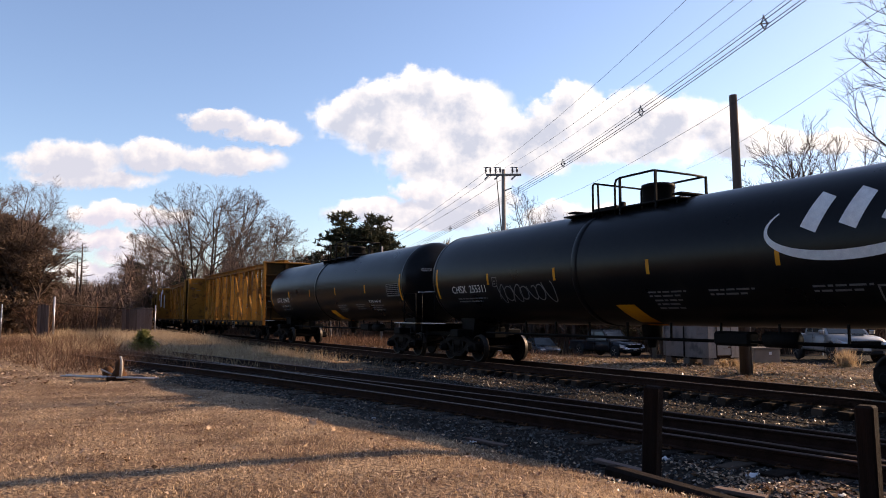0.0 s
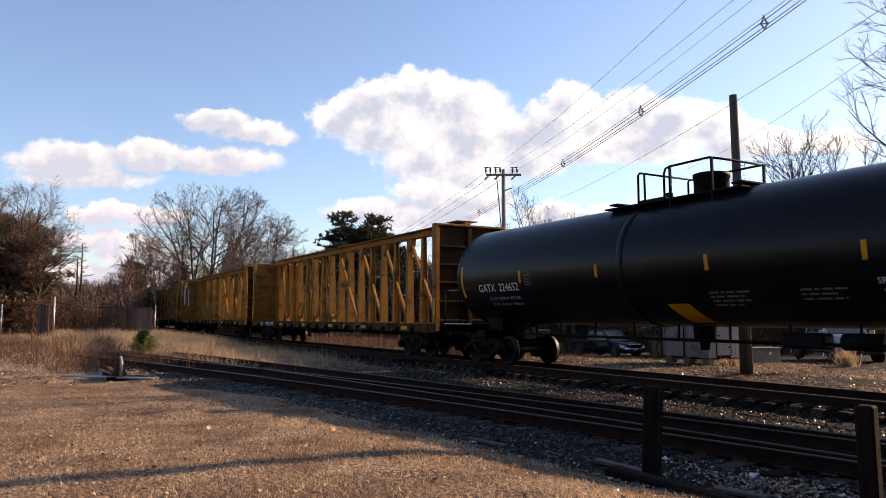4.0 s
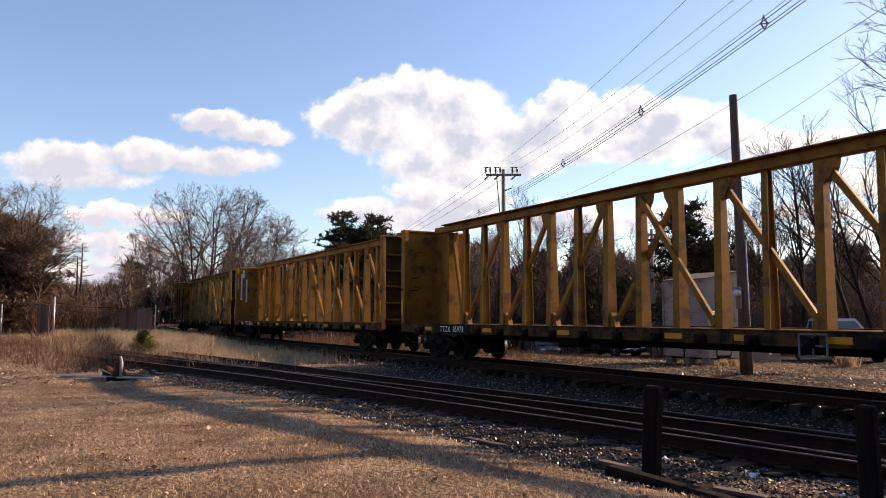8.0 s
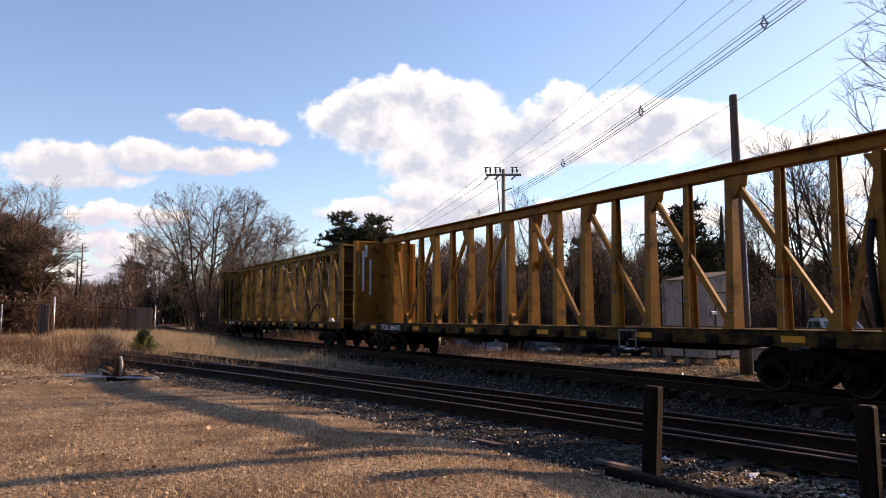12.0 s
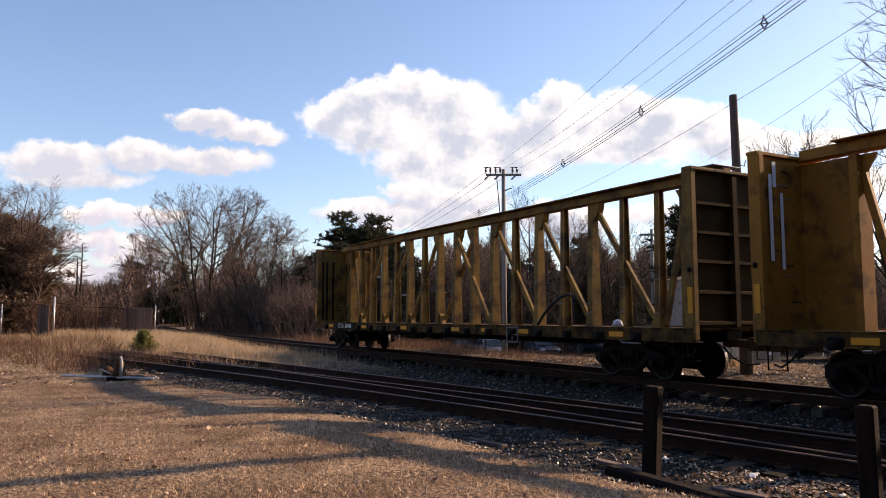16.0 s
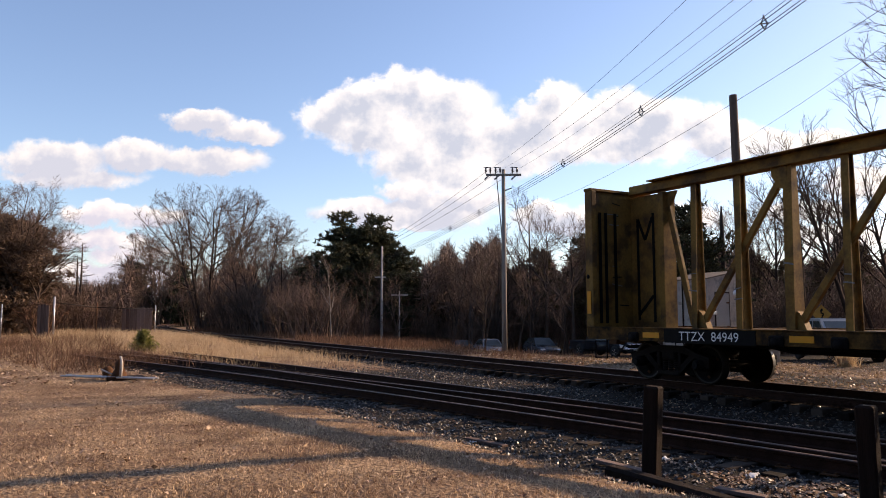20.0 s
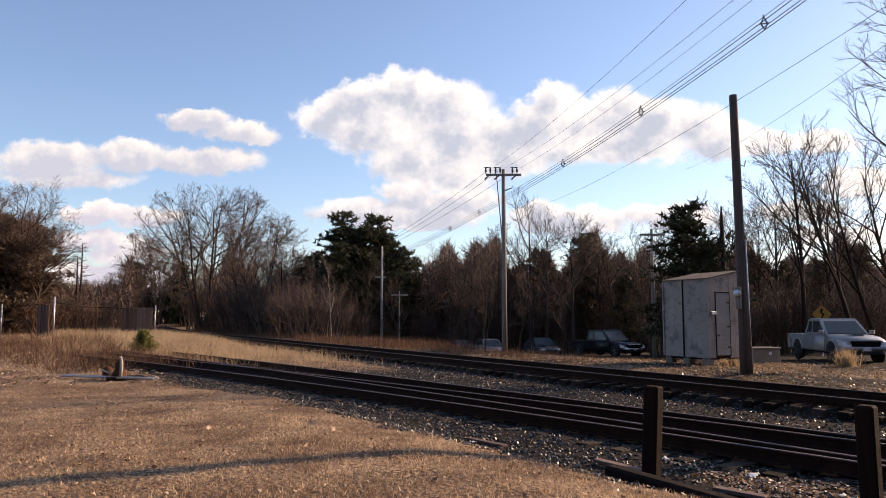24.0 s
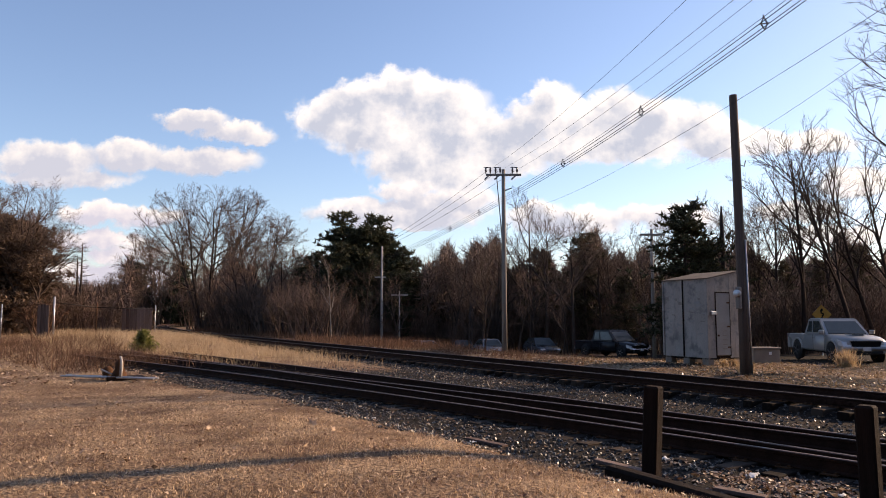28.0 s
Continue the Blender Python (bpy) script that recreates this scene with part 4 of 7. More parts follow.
def centerbeam(mark, label, paint, old=False):
    car = thing("centerbeam_flatcar", Matrix(), label, "flatcar", "freight cars")
    # deck, side sills, centre sill
    part("deck", Geo().box((0, 0, 1.14), (2 * CAR_HALF - 0.3, 2.7, 0.06), None, 0.01), SILL, car)
    for s in (-1, 1):
        g = Geo().box((0, s * 1.40, 1.045), (2 * CAR_HALF, 0.08, 0.29), None, 0.012)
        for zf, wf in ((0.91, 0.16), (1.18, 0.18)):
            part("sill_flange", Geo().box((0, s * 1.37, zf), (2 * CAR_HALF, wf, 0.03), None, 0.006), SILL, car)
        part("side_sill", g, SILL, car, "grimy yellow side sill with worn edges")
    g = Geo()
    g.prism([(-8.2, 0.95), (8.2, 0.95), (6.6, 0.70), (-6.6, 0.70)], -0.26, 0.26)
    g.box((0, 0, 1.02), (2 * CAR_HALF - 0.2, 0.5, 0.28), None, 0.02)
    for k in range(13):
        g.box((-9.6 + k * 1.6, 0, 0.99), (0.12, 2.66, 0.24))
    part("centre_sill", g, UNDER, car)
    g = Geo()
    g.box((-2.4, -0.75, 0.80), (1.0, 0.4, 0.34), None, 0.05)
    g.lathe([(-0.4, 0.0), (-0.4, 0.17), (0.4, 0.17), (0.4, 0.0)], 14, (-0.9, -0.75, 0.82), "x")
    g.tube([(-7.5, -1.0, 0.84), (7.5, -1.0, 0.84)], 0.025, 6)
    part("brake_gear", g, UNDER, car)
    # posts, gussets and diagonals of the truss
    posts = [-9.15 + 1.22 * i for i in range(16)]
    for i, x in enumerate(posts):
        k = min(i, 15 - i)
        solid = k in (2, 4, 6, 7)
        w, foot, head, t = (0.20, 0.34, 0.17, 0.028) if solid else (0.15, 0.34, 0.17, 0.024)
        g = Geo()
        if solid:  # welded box post under a gusset
            ring_at = lambda d: [(-w / 2, -d / 2), (w / 2, -d / 2), (w / 2, d / 2), (-w / 2, d / 2)]
        else:  # rolled H-section post
            ring_at = lambda d: [(-w / 2, -d / 2), (w / 2, -d / 2), (w / 2, -d / 2 + t), (t / 2, -d / 2 + t), (t / 2, d / 2 - t), (w / 2, d / 2 - t),
                                 (w / 2, d / 2), (-w / 2, d / 2), (-w / 2, d / 2 - t), (-t / 2, d / 2 - t), (-t / 2, -d / 2 + t), (-w / 2, -d / 2 + t)]
        low, high = ring_at(foot), ring_at(head)
        n = len(low)
        g.add([(x + a, b, 1.17) for a, b in low] + [(x + a, b, 4.54) for a, b in high],
              [(q, (q + 1) % n, n + (q + 1) % n, n + q) for q in range(n)] + [tuple(range(n))[::-1], tuple(range(n, 2 * n))])
        part("post", g, paint, car)
    part("top_chord", Geo().box((0, 0, 4.64), (2 * CAR_HALF - 0.3, 0.26, 0.22), None, 0.02), paint, car, "yellow steel top chord")
    part("top_flange", Geo().box((0, 0, 4.765), (2 * CAR_HALF - 1.9, 0.62, 0.03), None, 0.006), paint, car)
    part("lower_flange", Geo().box((0, 0, 4.535), (2 * CAR_HALF - 0.3, 0.34, 0.03), None, 0.006), paint, car)
    for s in (-1, 1):
        for k in (7, 5, 3, 1):
            top_i = {7: 13, 5: 11, 3: 9, 1: 7}[k]
            base_i = top_i + 2
            a, b = (posts[top_i], posts[base_i]) if s > 0 else (posts[15 - top_i], posts[15 - base_i])
            y = -0.13 * s if k == 1 else 0.0
            part("diagonal", Geo().beam((a + s * 0.12, y, 4.40), (b - s * 0.10, y, 1.25), 0.10, 0.14, 0.008), paint, car)
            g = Geo().prism([(a, 4.53), (a + s * 0.38, 4.53), (a + s * 0.34, 4.32), (a + s * 0.20, 4.08), (a, 4.02)], -0.10, 0.10)
            part("gusset", g, paint, car)
            g = Geo().prism([(b - s * 0.30, 1.17), (b, 1.17), (b, 1.62), (b - s * 0.16, 1.50)], -0.09, 0.09)
            part("gusset", g, paint, car)
        # last bay and the end bulkhead
        e = s * (CAR_HALF - 0.10)
        part("diagonal", Geo().beam((posts[15] * s + s * 0.15, 0, 1.25), (s * 10.05, 0, 4.38), 0.10, 0.14, 0.008), paint, car)
        g = Geo().box((s * 10.70, 0, 2.81), (1.15, 0.07, 3.30))
        part("centre_panel", g, paint, car)
        g = Geo().prism([(s * 10.14, 4.46), (s * 9.72, 4.46), (s * 9.86, 4.2), (s * 10.14, 3.8)], -0.035, 0.035)
        part("gusset", g, paint, car)
        g = Geo().box((s * 10.06, 0, 2.81), (0.16, 0.42, 3.30), None, 0.01)
        part("end_post", g, paint, car)
        g = Geo().box((e, 0, 2.87), (0.05, 2.74, 3.4), None, 0.006)
        part("bulkhead", g, paint, car, "yellow steel end bulkhead")
        # outer face, ribs and stiffener carry their shade in the paint colour
        part("bulkhead_back", Geo().box((e + s * 0.03, 0, 2.87), (0.008, 2.5, 3.34)), SHADED_YELLOW, car, "brown outer face of the bulkhead, coloured darker for shade")
        for y in (-1.34, 1.34):
            g = Geo().box((e + s * 0.03, y, 2.75), (0.27, 0.15, 3.62), None, 0.015)
            part("corner_post", g, paint, car)
            part("post_slot", Geo().lathe([(-0.006, 0.0), (-0.006, 0.055), (0.006, 0.055), (0.006, 0.0)], 12, (e + s * 0.06, y * 1.0655, 2.42), "y"), UNDER, car, "dark round pocket")
        for z in (1.30, 1.95, 2.60, 3.22, 3.85):
            part("bulkhead_rib", Geo().prism([(e + s * 0.02, z - 0.05), (e + s * 0.16, z - 0.03), (e + s * 0.16, z + 0.03), (e + s * 0.02, z + 0.05)], -1.25, 1.25), SHADED_YELLOW, car)
        part("bulkhead_stiffener", Geo().box((e + s * 0.09, -0.05, 2.85), (0.16, 0.16, 3.3), None, 0.01), SHADED_YELLOW, car)
        part("bulkhead_cap", Geo().box((e + s * 0.05, 0, 4.585), (0.26, 2.86, 0.07), None, 0.012), paint, car)
        if s > 0:
            g = Geo().box((e - 0.45, 0, 4.79), (0.8, 0.9, 0.02), None, 0.005)
            part("roof_walk", g, GALV, car, "bright metal end platform")
            part("reflector_strip", Geo().box((e + 0.07, -1.431, 1.78), (0.13, 0.012, 0.55)), REFLECT, car, "yellow reflective strip")
        else:
            part("reflector_strip", Geo().box((e - 0.03, -1.431, 1.78), (0.13, 0.012, 0.55)), REFLECT, car, "yellow reflective strip")
        for y in (-1.36, 1.36):
            x = e - s * 0.1
            g = Geo().tube([(x, y, 0.88), (x, y, 0.45), (x - s * 0.4, y, 0.45), (x - s * 0.4, y, 0.88)], 0.018, 6)
            part("sill_step", g, UNDER, car)
        coupler(car, s * (CAR_HALF - 0.25), s)
        freight_truck(car, s * 9.1)
    # strap winches, reflector patches, number board and load plate along the near and far sill
    for i in range(17):
        x = -9.76 + 1.22 * i
        if abs(x + 7.9) < 1.25:
            continue
        for y in (-1.47, 1.47):
            g = Geo().box((x, y, 0.98), (0.30, 0.09, 0.22), None, 0.03)
            g.lathe([(-0.03, 0.0), (-0.03, 0.09), (0.03, 0.09), (0.03, 0.0)], 10, (x, y * 1.03, 0.96), "y")
            part("strap_winch", g, UNDER, car, "black strap winch")
    for x in (-9.25, -5.6, -2.0, 1.7, 3.5, 5.4, 9.1):
        part("reflector_strip", Geo().box((x, -1.446, 1.03), (0.48, 0.012, 0.12)), REFLECT, car, "yellow reflective patch")
    part("number_board", Geo().box((-7.7, -1.448, 1.03), (2.3, 0.014, 0.30)), BLACK_STEEL, car, "black painted number board")
    lettering(mark, 0.27, WHITE_PAINT, car, (-7.68, -1.458, 1.02), "reporting_mark", None, "white stencilled reporting mark")
    g = Geo()
    for dx, dz, w, h in ((0, 0.2, 0.56, 0.035), (0, -0.2, 0.56, 0.035), (-0.265, 0, 0.035, 0.42), (0.265, 0, 0.035, 0.42), (0, 0, 0.42, 0.03), (0, 0, 0.03, 0.3)):
        g.box((4.95 + dx, -1.50, 0.93 + dz), (w, 0.02, h))
    part("load_plate_frame", g, DIM_PAINT, car, "white square frame hung on the sill")
    # stacked straps and chalky scuffs on the posts
    rnd = random.Random(len(mark) * 7 + ord(mark[-1]))
    for i, x in enumerate(posts):
        for k in range(2):
            z = rnd.uniform(1.5, 2.6)
            part("strap_wrap", Geo().box((x + rnd.uniform(-.03, .03), -0.19 + (z - 1.17) * 0.0314 - 0.008, z), (rnd.uniform(0.12, 0.24), 0.012, rnd.uniform(0.015, 0.03)), Matrix.Rotation(rnd.uniform(-.25, .25), 3, "Y")), DIM_PAINT, car)
    for s in (-1, 1):
        e = s * (CAR_HALF - 0.14)
        for k in range(9):
            y, z = rnd.uniform(-1.2, -0.3), rnd.uniform(1.6, 4.3)
            part("scuff", Geo().box((e - s * 0.012, y, z), (0.006, rnd.uniform(0.1, 0.45), rnd.uniform(0.012, 0.03)), Matrix.Rotation(rnd.uniform(-.2, .2), 3, "X")), DIM_PAINT if k % 2 else UNDER, car)
    return car


def build_train():
    gat, chs = build_tanks()
    c1 = centerbeam("TTZX  85973", "yellow centerbeam flatcar with a steel truss, scuffed and empty", YELLOW)
    c2 = centerbeam("TTZX  866412", "yellow centerbeam flatcar with white graffiti on its end bulkhead", YELLOW)
    c3 = centerbeam("TTZX  84949", "weathered yellow centerbeam flatcar with black graffiti, last of the train", YELLOW_OLD, True)
    # white strokes on the bulkhead of the second, black strokes on the last
    xb = -(CAR_HALF - 0.16)
    g = Geo()
    for y, z, h in ((-1.05, 3.35, 1.7), (-0.92, 4.2, 0.5)):
        g.box((xb, y, z), (0.006, 0.10, h))
    part("graffiti_stroke", g, WHITE_PAINT, c2, "white painted graffiti stroke")
    for y, z, h in ((-1.28, 3.55, 0.7), (-0.72, 3.1, 1.5)):
        part("graffiti_stroke", Geo().box((xb + 0.001, y, z), (0.006, 0.09, h)), WHITE_PAINT, c2, "white painted graffiti stroke")
    for y in (-1.12, -0.93, -0.62):
        part("graffiti_stroke", Geo().box((xb, y, 2.65), (0.006, 0.09, 2.75)), BLACK_STEEL, c3, "black painted graffiti stroke")
    for x0, z0, x1, z1 in ((-11.0, 3.9, -10.75, 3.35), (-10.75, 3.35, -10.5, 3.9), (-10.98, 1.5, -10.5, 1.95), (-10.47, 1.3, -10.47, 4.0), (-11.0, 1.35, -11.0, 3.9)):
        part("graffiti_stroke", Geo().beam((x0, -0.046, z0), (x1, -0.046, z1), 0.006, 0.08), BLACK_STEEL, c3, "black painted graffiti stroke")
    # loose strap and bag on the last car, strap bundle at the front end of the second
    g = Geo()
    g.tube([(4.95, -0.6, 1.20), (5.25, -0.6, 1.50), (5.65, -0.6, 1.80), (6.05, -0.6, 1.98), (6.35, -0.6, 2.04), (6.55, -0.6, 1.98), (6.62, -0.6, 1.82)], 0.045, 6)
    part("loose_strap", g, TYRE, c3, "black strap arching off the deck")
    part("plastic_bag", Geo().lathe([(0, 0.10), (0.03, 0.16), (0.09, 0.11), (0.13, 0.12), (0.17, 0.05), (0.18, 0.0)], 6, (8.25, -0.6, 1.19), "z"), PLASTIC_WHITE, c3, "crumpled white plastic bag")
    g = Geo().tube([(9.95, -0.25, 3.2), (9.9, -0.3, 2.6), (9.95, -0.3, 1.9), (10.0, -0.26, 1.25)], 0.07, 7)
    part("strap_bundle", g, TYRE, c2, "bundle of black straps")
    # marker at the end of the train
    g = Geo().box((-CAR_HALF - 0.55, 0.12, 1.15), (0.25, 0.3, 0.42), None, 0.04)
    part("end_marker", g, RED_PAINT, c3, "red end-of-train marker on the coupler")
    return [(chs, 37.15, 7.40), (gat, 18.22, 7.40), (c1, -3.10, 9.1), (c2, -27.60, 9.1), (c3, -51.85, 9.1)]


def train_s(t):
    d = t - 10.0
    return 4.9815 * d - 0.00863 * d * d + 0.0001 * d ** 3


TRAIN = build_train()


# ---- vegetation ----
def seen_from(right, ahead, z=0.0):
    """A place by metres to the right of and ahead along the camera's heading."""
    p = SIDE * right + VIEW * ahead
    return Vector((p.x, p.y, z))


def grounded(right, ahead, sink=0.0):
    p = seen_from(right, ahead)
    return Vector((p.x, p.y, ground_z(p.x, p.y) - sink))


def grow(rnd, trunk, crown, pos, way, length, radius, level, plan, inside=None):
    """A limb and, from it, the next ones; thick limbs go to trunk, thin ones to crown. Limbs end where the crown's outline ends."""
    count, ratio, spread, bend, lift = plan[level]
    radius = max(radius, (0.05, 0.025, 0.014, 0.010, 0.008)[min(level, 4)])
    segs = (7, 5, 4, 3, 2)[min(level, 4)]
    pts, rad = [pos.copy()], [radius]
    p, d = pos.copy(), way.normalized()
    for i in range(segs):
        d = (d + Vector((rnd.gauss(0, bend), rnd.gauss(0, bend), rnd.gauss(0, bend) + lift))).normalized()
        p = p + d * (length / segs)
        if inside and i and not inside(p, rnd):
            break
        pts.append(p.copy())
        rad.append(radius * (1 - (0.78 if level < 2 else 0.7) * (i + 1) / segs))
    segs = len(pts) - 1
    (trunk if level < 2 else crown).tube(pts, rad, (8, 6, 4, 3, 3)[min(level, 4)], caps=False)
    if level + 1 >= len(plan):
        return
    for k in range(count):
        f = (0.34 if level == 0 else 0.2) + (0.66 if level == 0 else 0.8) * (k + rnd.random() * 0.8) / count
        f = min(0.98, f)
        i = min(segs - 1, int(f * segs))
        u = f * segs - i
        q = pts[i].lerp(pts[i + 1], u)
        r = rad[i] + (rad[i + 1] - rad[i]) * u
        axis = (pts[i + 1] - pts[i]).normalized()
        side = Vector((rnd.gauss(0, 1), rnd.gauss(0, 1), rnd.gauss(0, 1)))
        side = (side - axis * side.dot(axis)).normalized()
        a = radians(rnd.uniform(spread * 0.65, spread * 1.25))
        grow(rnd, trunk, crown, q, axis * math.cos(a) + side * math.sin(a), length * ratio * (1.15 - 0.55 * f) * rnd.uniform(0.75, 1.2), min(r * 0.72, radius * 0.5), level + 1, plan, inside)


def dome_tree(seed, height, half, stems, label):
    """Several leaning stems whose limbs and twigs fill one rounded crown."""
    rnd = random.Random(seed)
    t, c = Geo(), Geo()
    plan = [(11, 0.56, 52, 0.05, 0.02), (7, 0.50, 44, 0.10, 0.05), (6, 0.52, 40, 0.14, 0.05), (4, 0.55, 38, 0.18, 0.05), (0, 0, 0, 0.2, 0.05)]
    mid = height * 0.50

    def inside(p, rnd):
        e = math.sqrt((p.x / half) ** 2 + (p.y / half) ** 2 + ((p.z - mid) / (height - mid)) ** 2)
        return e < 1.0 + 0.05 * noise.noise(p * 0.8) + rnd.uniform(-0.06, 0.03)

    for k in range(stems):
        a = 6.283 * (k + rnd.uniform(-0.25, 0.25)) / stems
        out = 0.05 if k == 0 else rnd.uniform(0.22, 0.55)
        grow(rnd, t, c, Vector((math.cos(a) * 0.3, math.sin(a) * 0.3, -0.3)), Vector((math.cos(a) * out, math.sin(a) * out, 1)), height * rnd.uniform(0.78, 0.92), height * 0.011, 0, plan, inside)
    tree = thing("broad_tree", Matrix(), label, "tree", "trees")
    part("trunk", t, BARK, tree)
    part("crown", c, TWIG, tree, "leafless domed crown of fine brown twigs")
    return tree


def snag(seed, height, label):
    """A dead conifer: a straight stem with short level branches."""
    rnd = random.Random(seed)
    t, c = Geo(), Geo()
    for ox, h in ((0.0, height), (0.45, height * 0.86)):
        t.tube([(ox, 0, -0.3), (ox * 1.3, 0, h * 0.5), (ox * 1.5, 0, h)], [0.17, 0.12, 0.03], 7, caps=False)
        z = h * 0.3
        while z < h * 0.98:
            a = rnd.uniform(0, 6.283)
            ln = (1.9 * (1 - z / h) + 0.55) * rnd.uniform(0.5, 1.1)
            p = Vector((ox * (1 + 0.5 * z / h), 0, z))
            q = p + Vector((math.cos(a) * ln, math.sin(a) * ln, ln * rnd.uniform(-0.05, 0.25)))
            c.tube([p, p.lerp(q, 0.5) + Vector((0, 0, 0.05)), q], [0.05, 0.03, 0.012], 4, caps=False)
            for k in range(5):
                u = p.lerp(q, rnd.uniform(0.35, 1.0))
                c.tube([u, u + Vector((rnd.gauss(0, 0.25), rnd.gauss(0, 0.25), rnd.uniform(0.0, 0.35)))], [0.016, 0.006], 3, caps=False)
            z += h * 0.022 * rnd.uniform(0.6, 1.4)
    tree = thing("dead_conifer", Matrix(), label, "tree", "trees")
    part("trunk", t, BARK, tree)
    part("branches", c, BARK, tree, "short bare level branches")
    return tree


def bare_tree(seed, height, plan, label, girth=0.017, lean=(0, 0), twig=TWIG, bark=BARK, name="bare_tree"):
    rnd = random.Random(seed)
    t, c = Geo(), Geo()
    grow(rnd, t, c, Vector((0, 0, -0.3)), Vector((lean[0], lean[1], 1)), height * 0.78, height * girth, 0, plan)
    tree = thing(name, Matrix(), label, "tree", "trees")
    part("trunk", t, bark, tree)
    part("crown", c, twig, tree, "leafless crown of fine brown twigs")
    return tree


TALL = [(10, 0.52, 42, 0.05, 0.03), (7, 0.55, 42, 0.10, 0.05), (5, 0.55, 38, 0.14, 0.06), (4, 0.6, 34, 0.18, 0.06), (0, 0, 0, 0.2, 0.05)]
UPRIGHT = [(12, 0.42, 34, 0.03, 0.02), (6, 0.52, 34, 0.07, 0.03), (4, 0.60, 32, 0.08, 0.03), (3, 0.66, 30, 0.09, 0.03), (0, 0, 0, 0.1, 0.03)]
BROAD = [(11, 0.62, 48, 0.06, 0.03), (9, 0.52, 46, 0.12, 0.06), (7, 0.50, 42, 0.16, 0.06), (5, 0.55, 36, 0.2, 0.06), (0, 0, 0, 0.2, 0.06)]
THIN = [(9, 0.34, 38, 0.03, 0.03), (5, 0.5, 36, 0.10, 0.06), (4, 0.5, 32, 0.14, 0.06), (0, 0, 0, 0.2, 0.05)]
LIGHT = [(8, 0.5, 42, 0.06, 0.03), (6, 0.55, 40, 0.12, 0.06), (6, 0.55, 36, 0.18, 0.06), (0, 0, 0, 0.2, 0.06)]


def shrub(seed, height, stems, twig, label, name="shrub"):
    rnd = random.Random(seed)
    t, c = Geo(), Geo()
    plan = [(6, 0.5, 34, 0.10, 0.03), (5, 0.5, 36, 0.16, 0.04), (0, 0, 0, 0.2, 0.04)]
    for k in range(stems):
        a = rnd.uniform(0, 6.28)
        r = rnd.uniform(0, height * 0.28)
        grow(rnd, t, c, Vector((r * math.cos(a), r * math.sin(a), -0.1)), Vector((math.cos(a) * 0.3, math.sin(a) * 0.3, 1)), height * rnd.uniform(0.6, 1.0), 0.022 * height / 3, 0, plan)
    ob = thing(name, Matrix(), label, "shrub", "undergrowth")
    part("stem", t, twig, ob)
    part("twig_mass", c, twig, ob)
    return ob


def pine(seed, height, width, mat, label, dense=1.0, low=0.18, name="pine_tree", rounded=False, fluff=1.0, column=False):
    """A trunk with whorls of boughs that carry clumps of needles."""
    rnd = random.Random(seed)
    t = Geo()
    t.tube([(0, 0, -0.3), (0.05, 0, height * 0.5), (0, 0.05, height)], [height * 0.018, height * 0.011, 0.02], 8, caps=False)
    tris = []
    z = height * low
    while z < height * 0.99:
        f = (z - height * low) / (height * (1 - low))
        if column:
            reach = width * (1 - f) ** 0.45 * rnd.choice((0.55, 0.8, 1.0, 1.15)) + 0.1
        elif rounded:
            reach = width * math.sin(math.pi * (0.2 + 0.76 * f)) ** 0.6 * rnd.uniform(0.4, 1.3)
        else:
            reach = width * (1 - f) ** 0.75 * rnd.uniform(0.65, 1.2) + 0.12
        for k in range(rnd.randint(5, 7)):
            a = rnd.uniform(0, 6.28)
            ln = reach * rnd.uniform(0.5, 1.15)
            tip = Vector((ln * math.cos(a), ln * math.sin(a), z + ln * rnd.uniform(-0.05, 0.35)))
            base = Vector((0, 0, z))
            t.tube([base, base.lerp(tip, 0.55) + Vector((0, 0, -0.04 * ln)), tip], [0.016 * height / 8 + 0.008, 0.014, 0.005], 4, caps=False)
            for j in range(max(3, int(ln * 5.5 * dense))):
                u = rnd.uniform(0.25, 1.08)
                c = base.lerp(tip, u) + Vector((rnd.gauss(0, 0.17), rnd.gauss(0, 0.17), rnd.gauss(0.06, 0.10))) * (0.6 + 0.2 * ln) * fluff
                for q in range(7):
                    d = Vector((rnd.gauss(0, 1) + 0.5 * math.cos(a), rnd.gauss(0, 1) + 0.5 * math.sin(a), rnd.gauss(0.4, 0.7))).normalized() * rnd.uniform(0.18, 0.42) * fluff
                    w = Vector((rnd.gauss(0, 1), rnd.gauss(0, 1), rnd.gauss(0, 1))).normalized() * rnd.uniform(0.04, 0.09) * fluff
                    tris += [c - w, c + w, c + d]
        z += height * 0.032 * rnd.uniform(0.7, 1.3)
    ob = thing(name, Matrix(), label, "tree", "trees")
    part("trunk", t, BARK, ob)
    part("crown", tri_mesh("crown", [tuple(p) for p in tris], mat), None, ob, "clumps of dark needles")
    return ob


def put(ob, right, ahead, turn=0.0, scale=1.0, sink=0.05, label="", lean=0.0):
    """lean: degrees off plumb, to the side of the road."""
    p = grounded(right, ahead, sink)
    m = Matrix.Translation(p) @ Matrix.Rotation(radians(-lean), 4, VIEW) @ Matrix.Rotation(radians(turn), 4, "Z") @ Matrix.Scale(scale, 4)
    c = copy_thing(ob, m)
    if label:
        c["label"] = label
    return c


def drop(ob):
    for o in (*ob.children_recursive, ob):
        bpy.data.objects.remove(o)


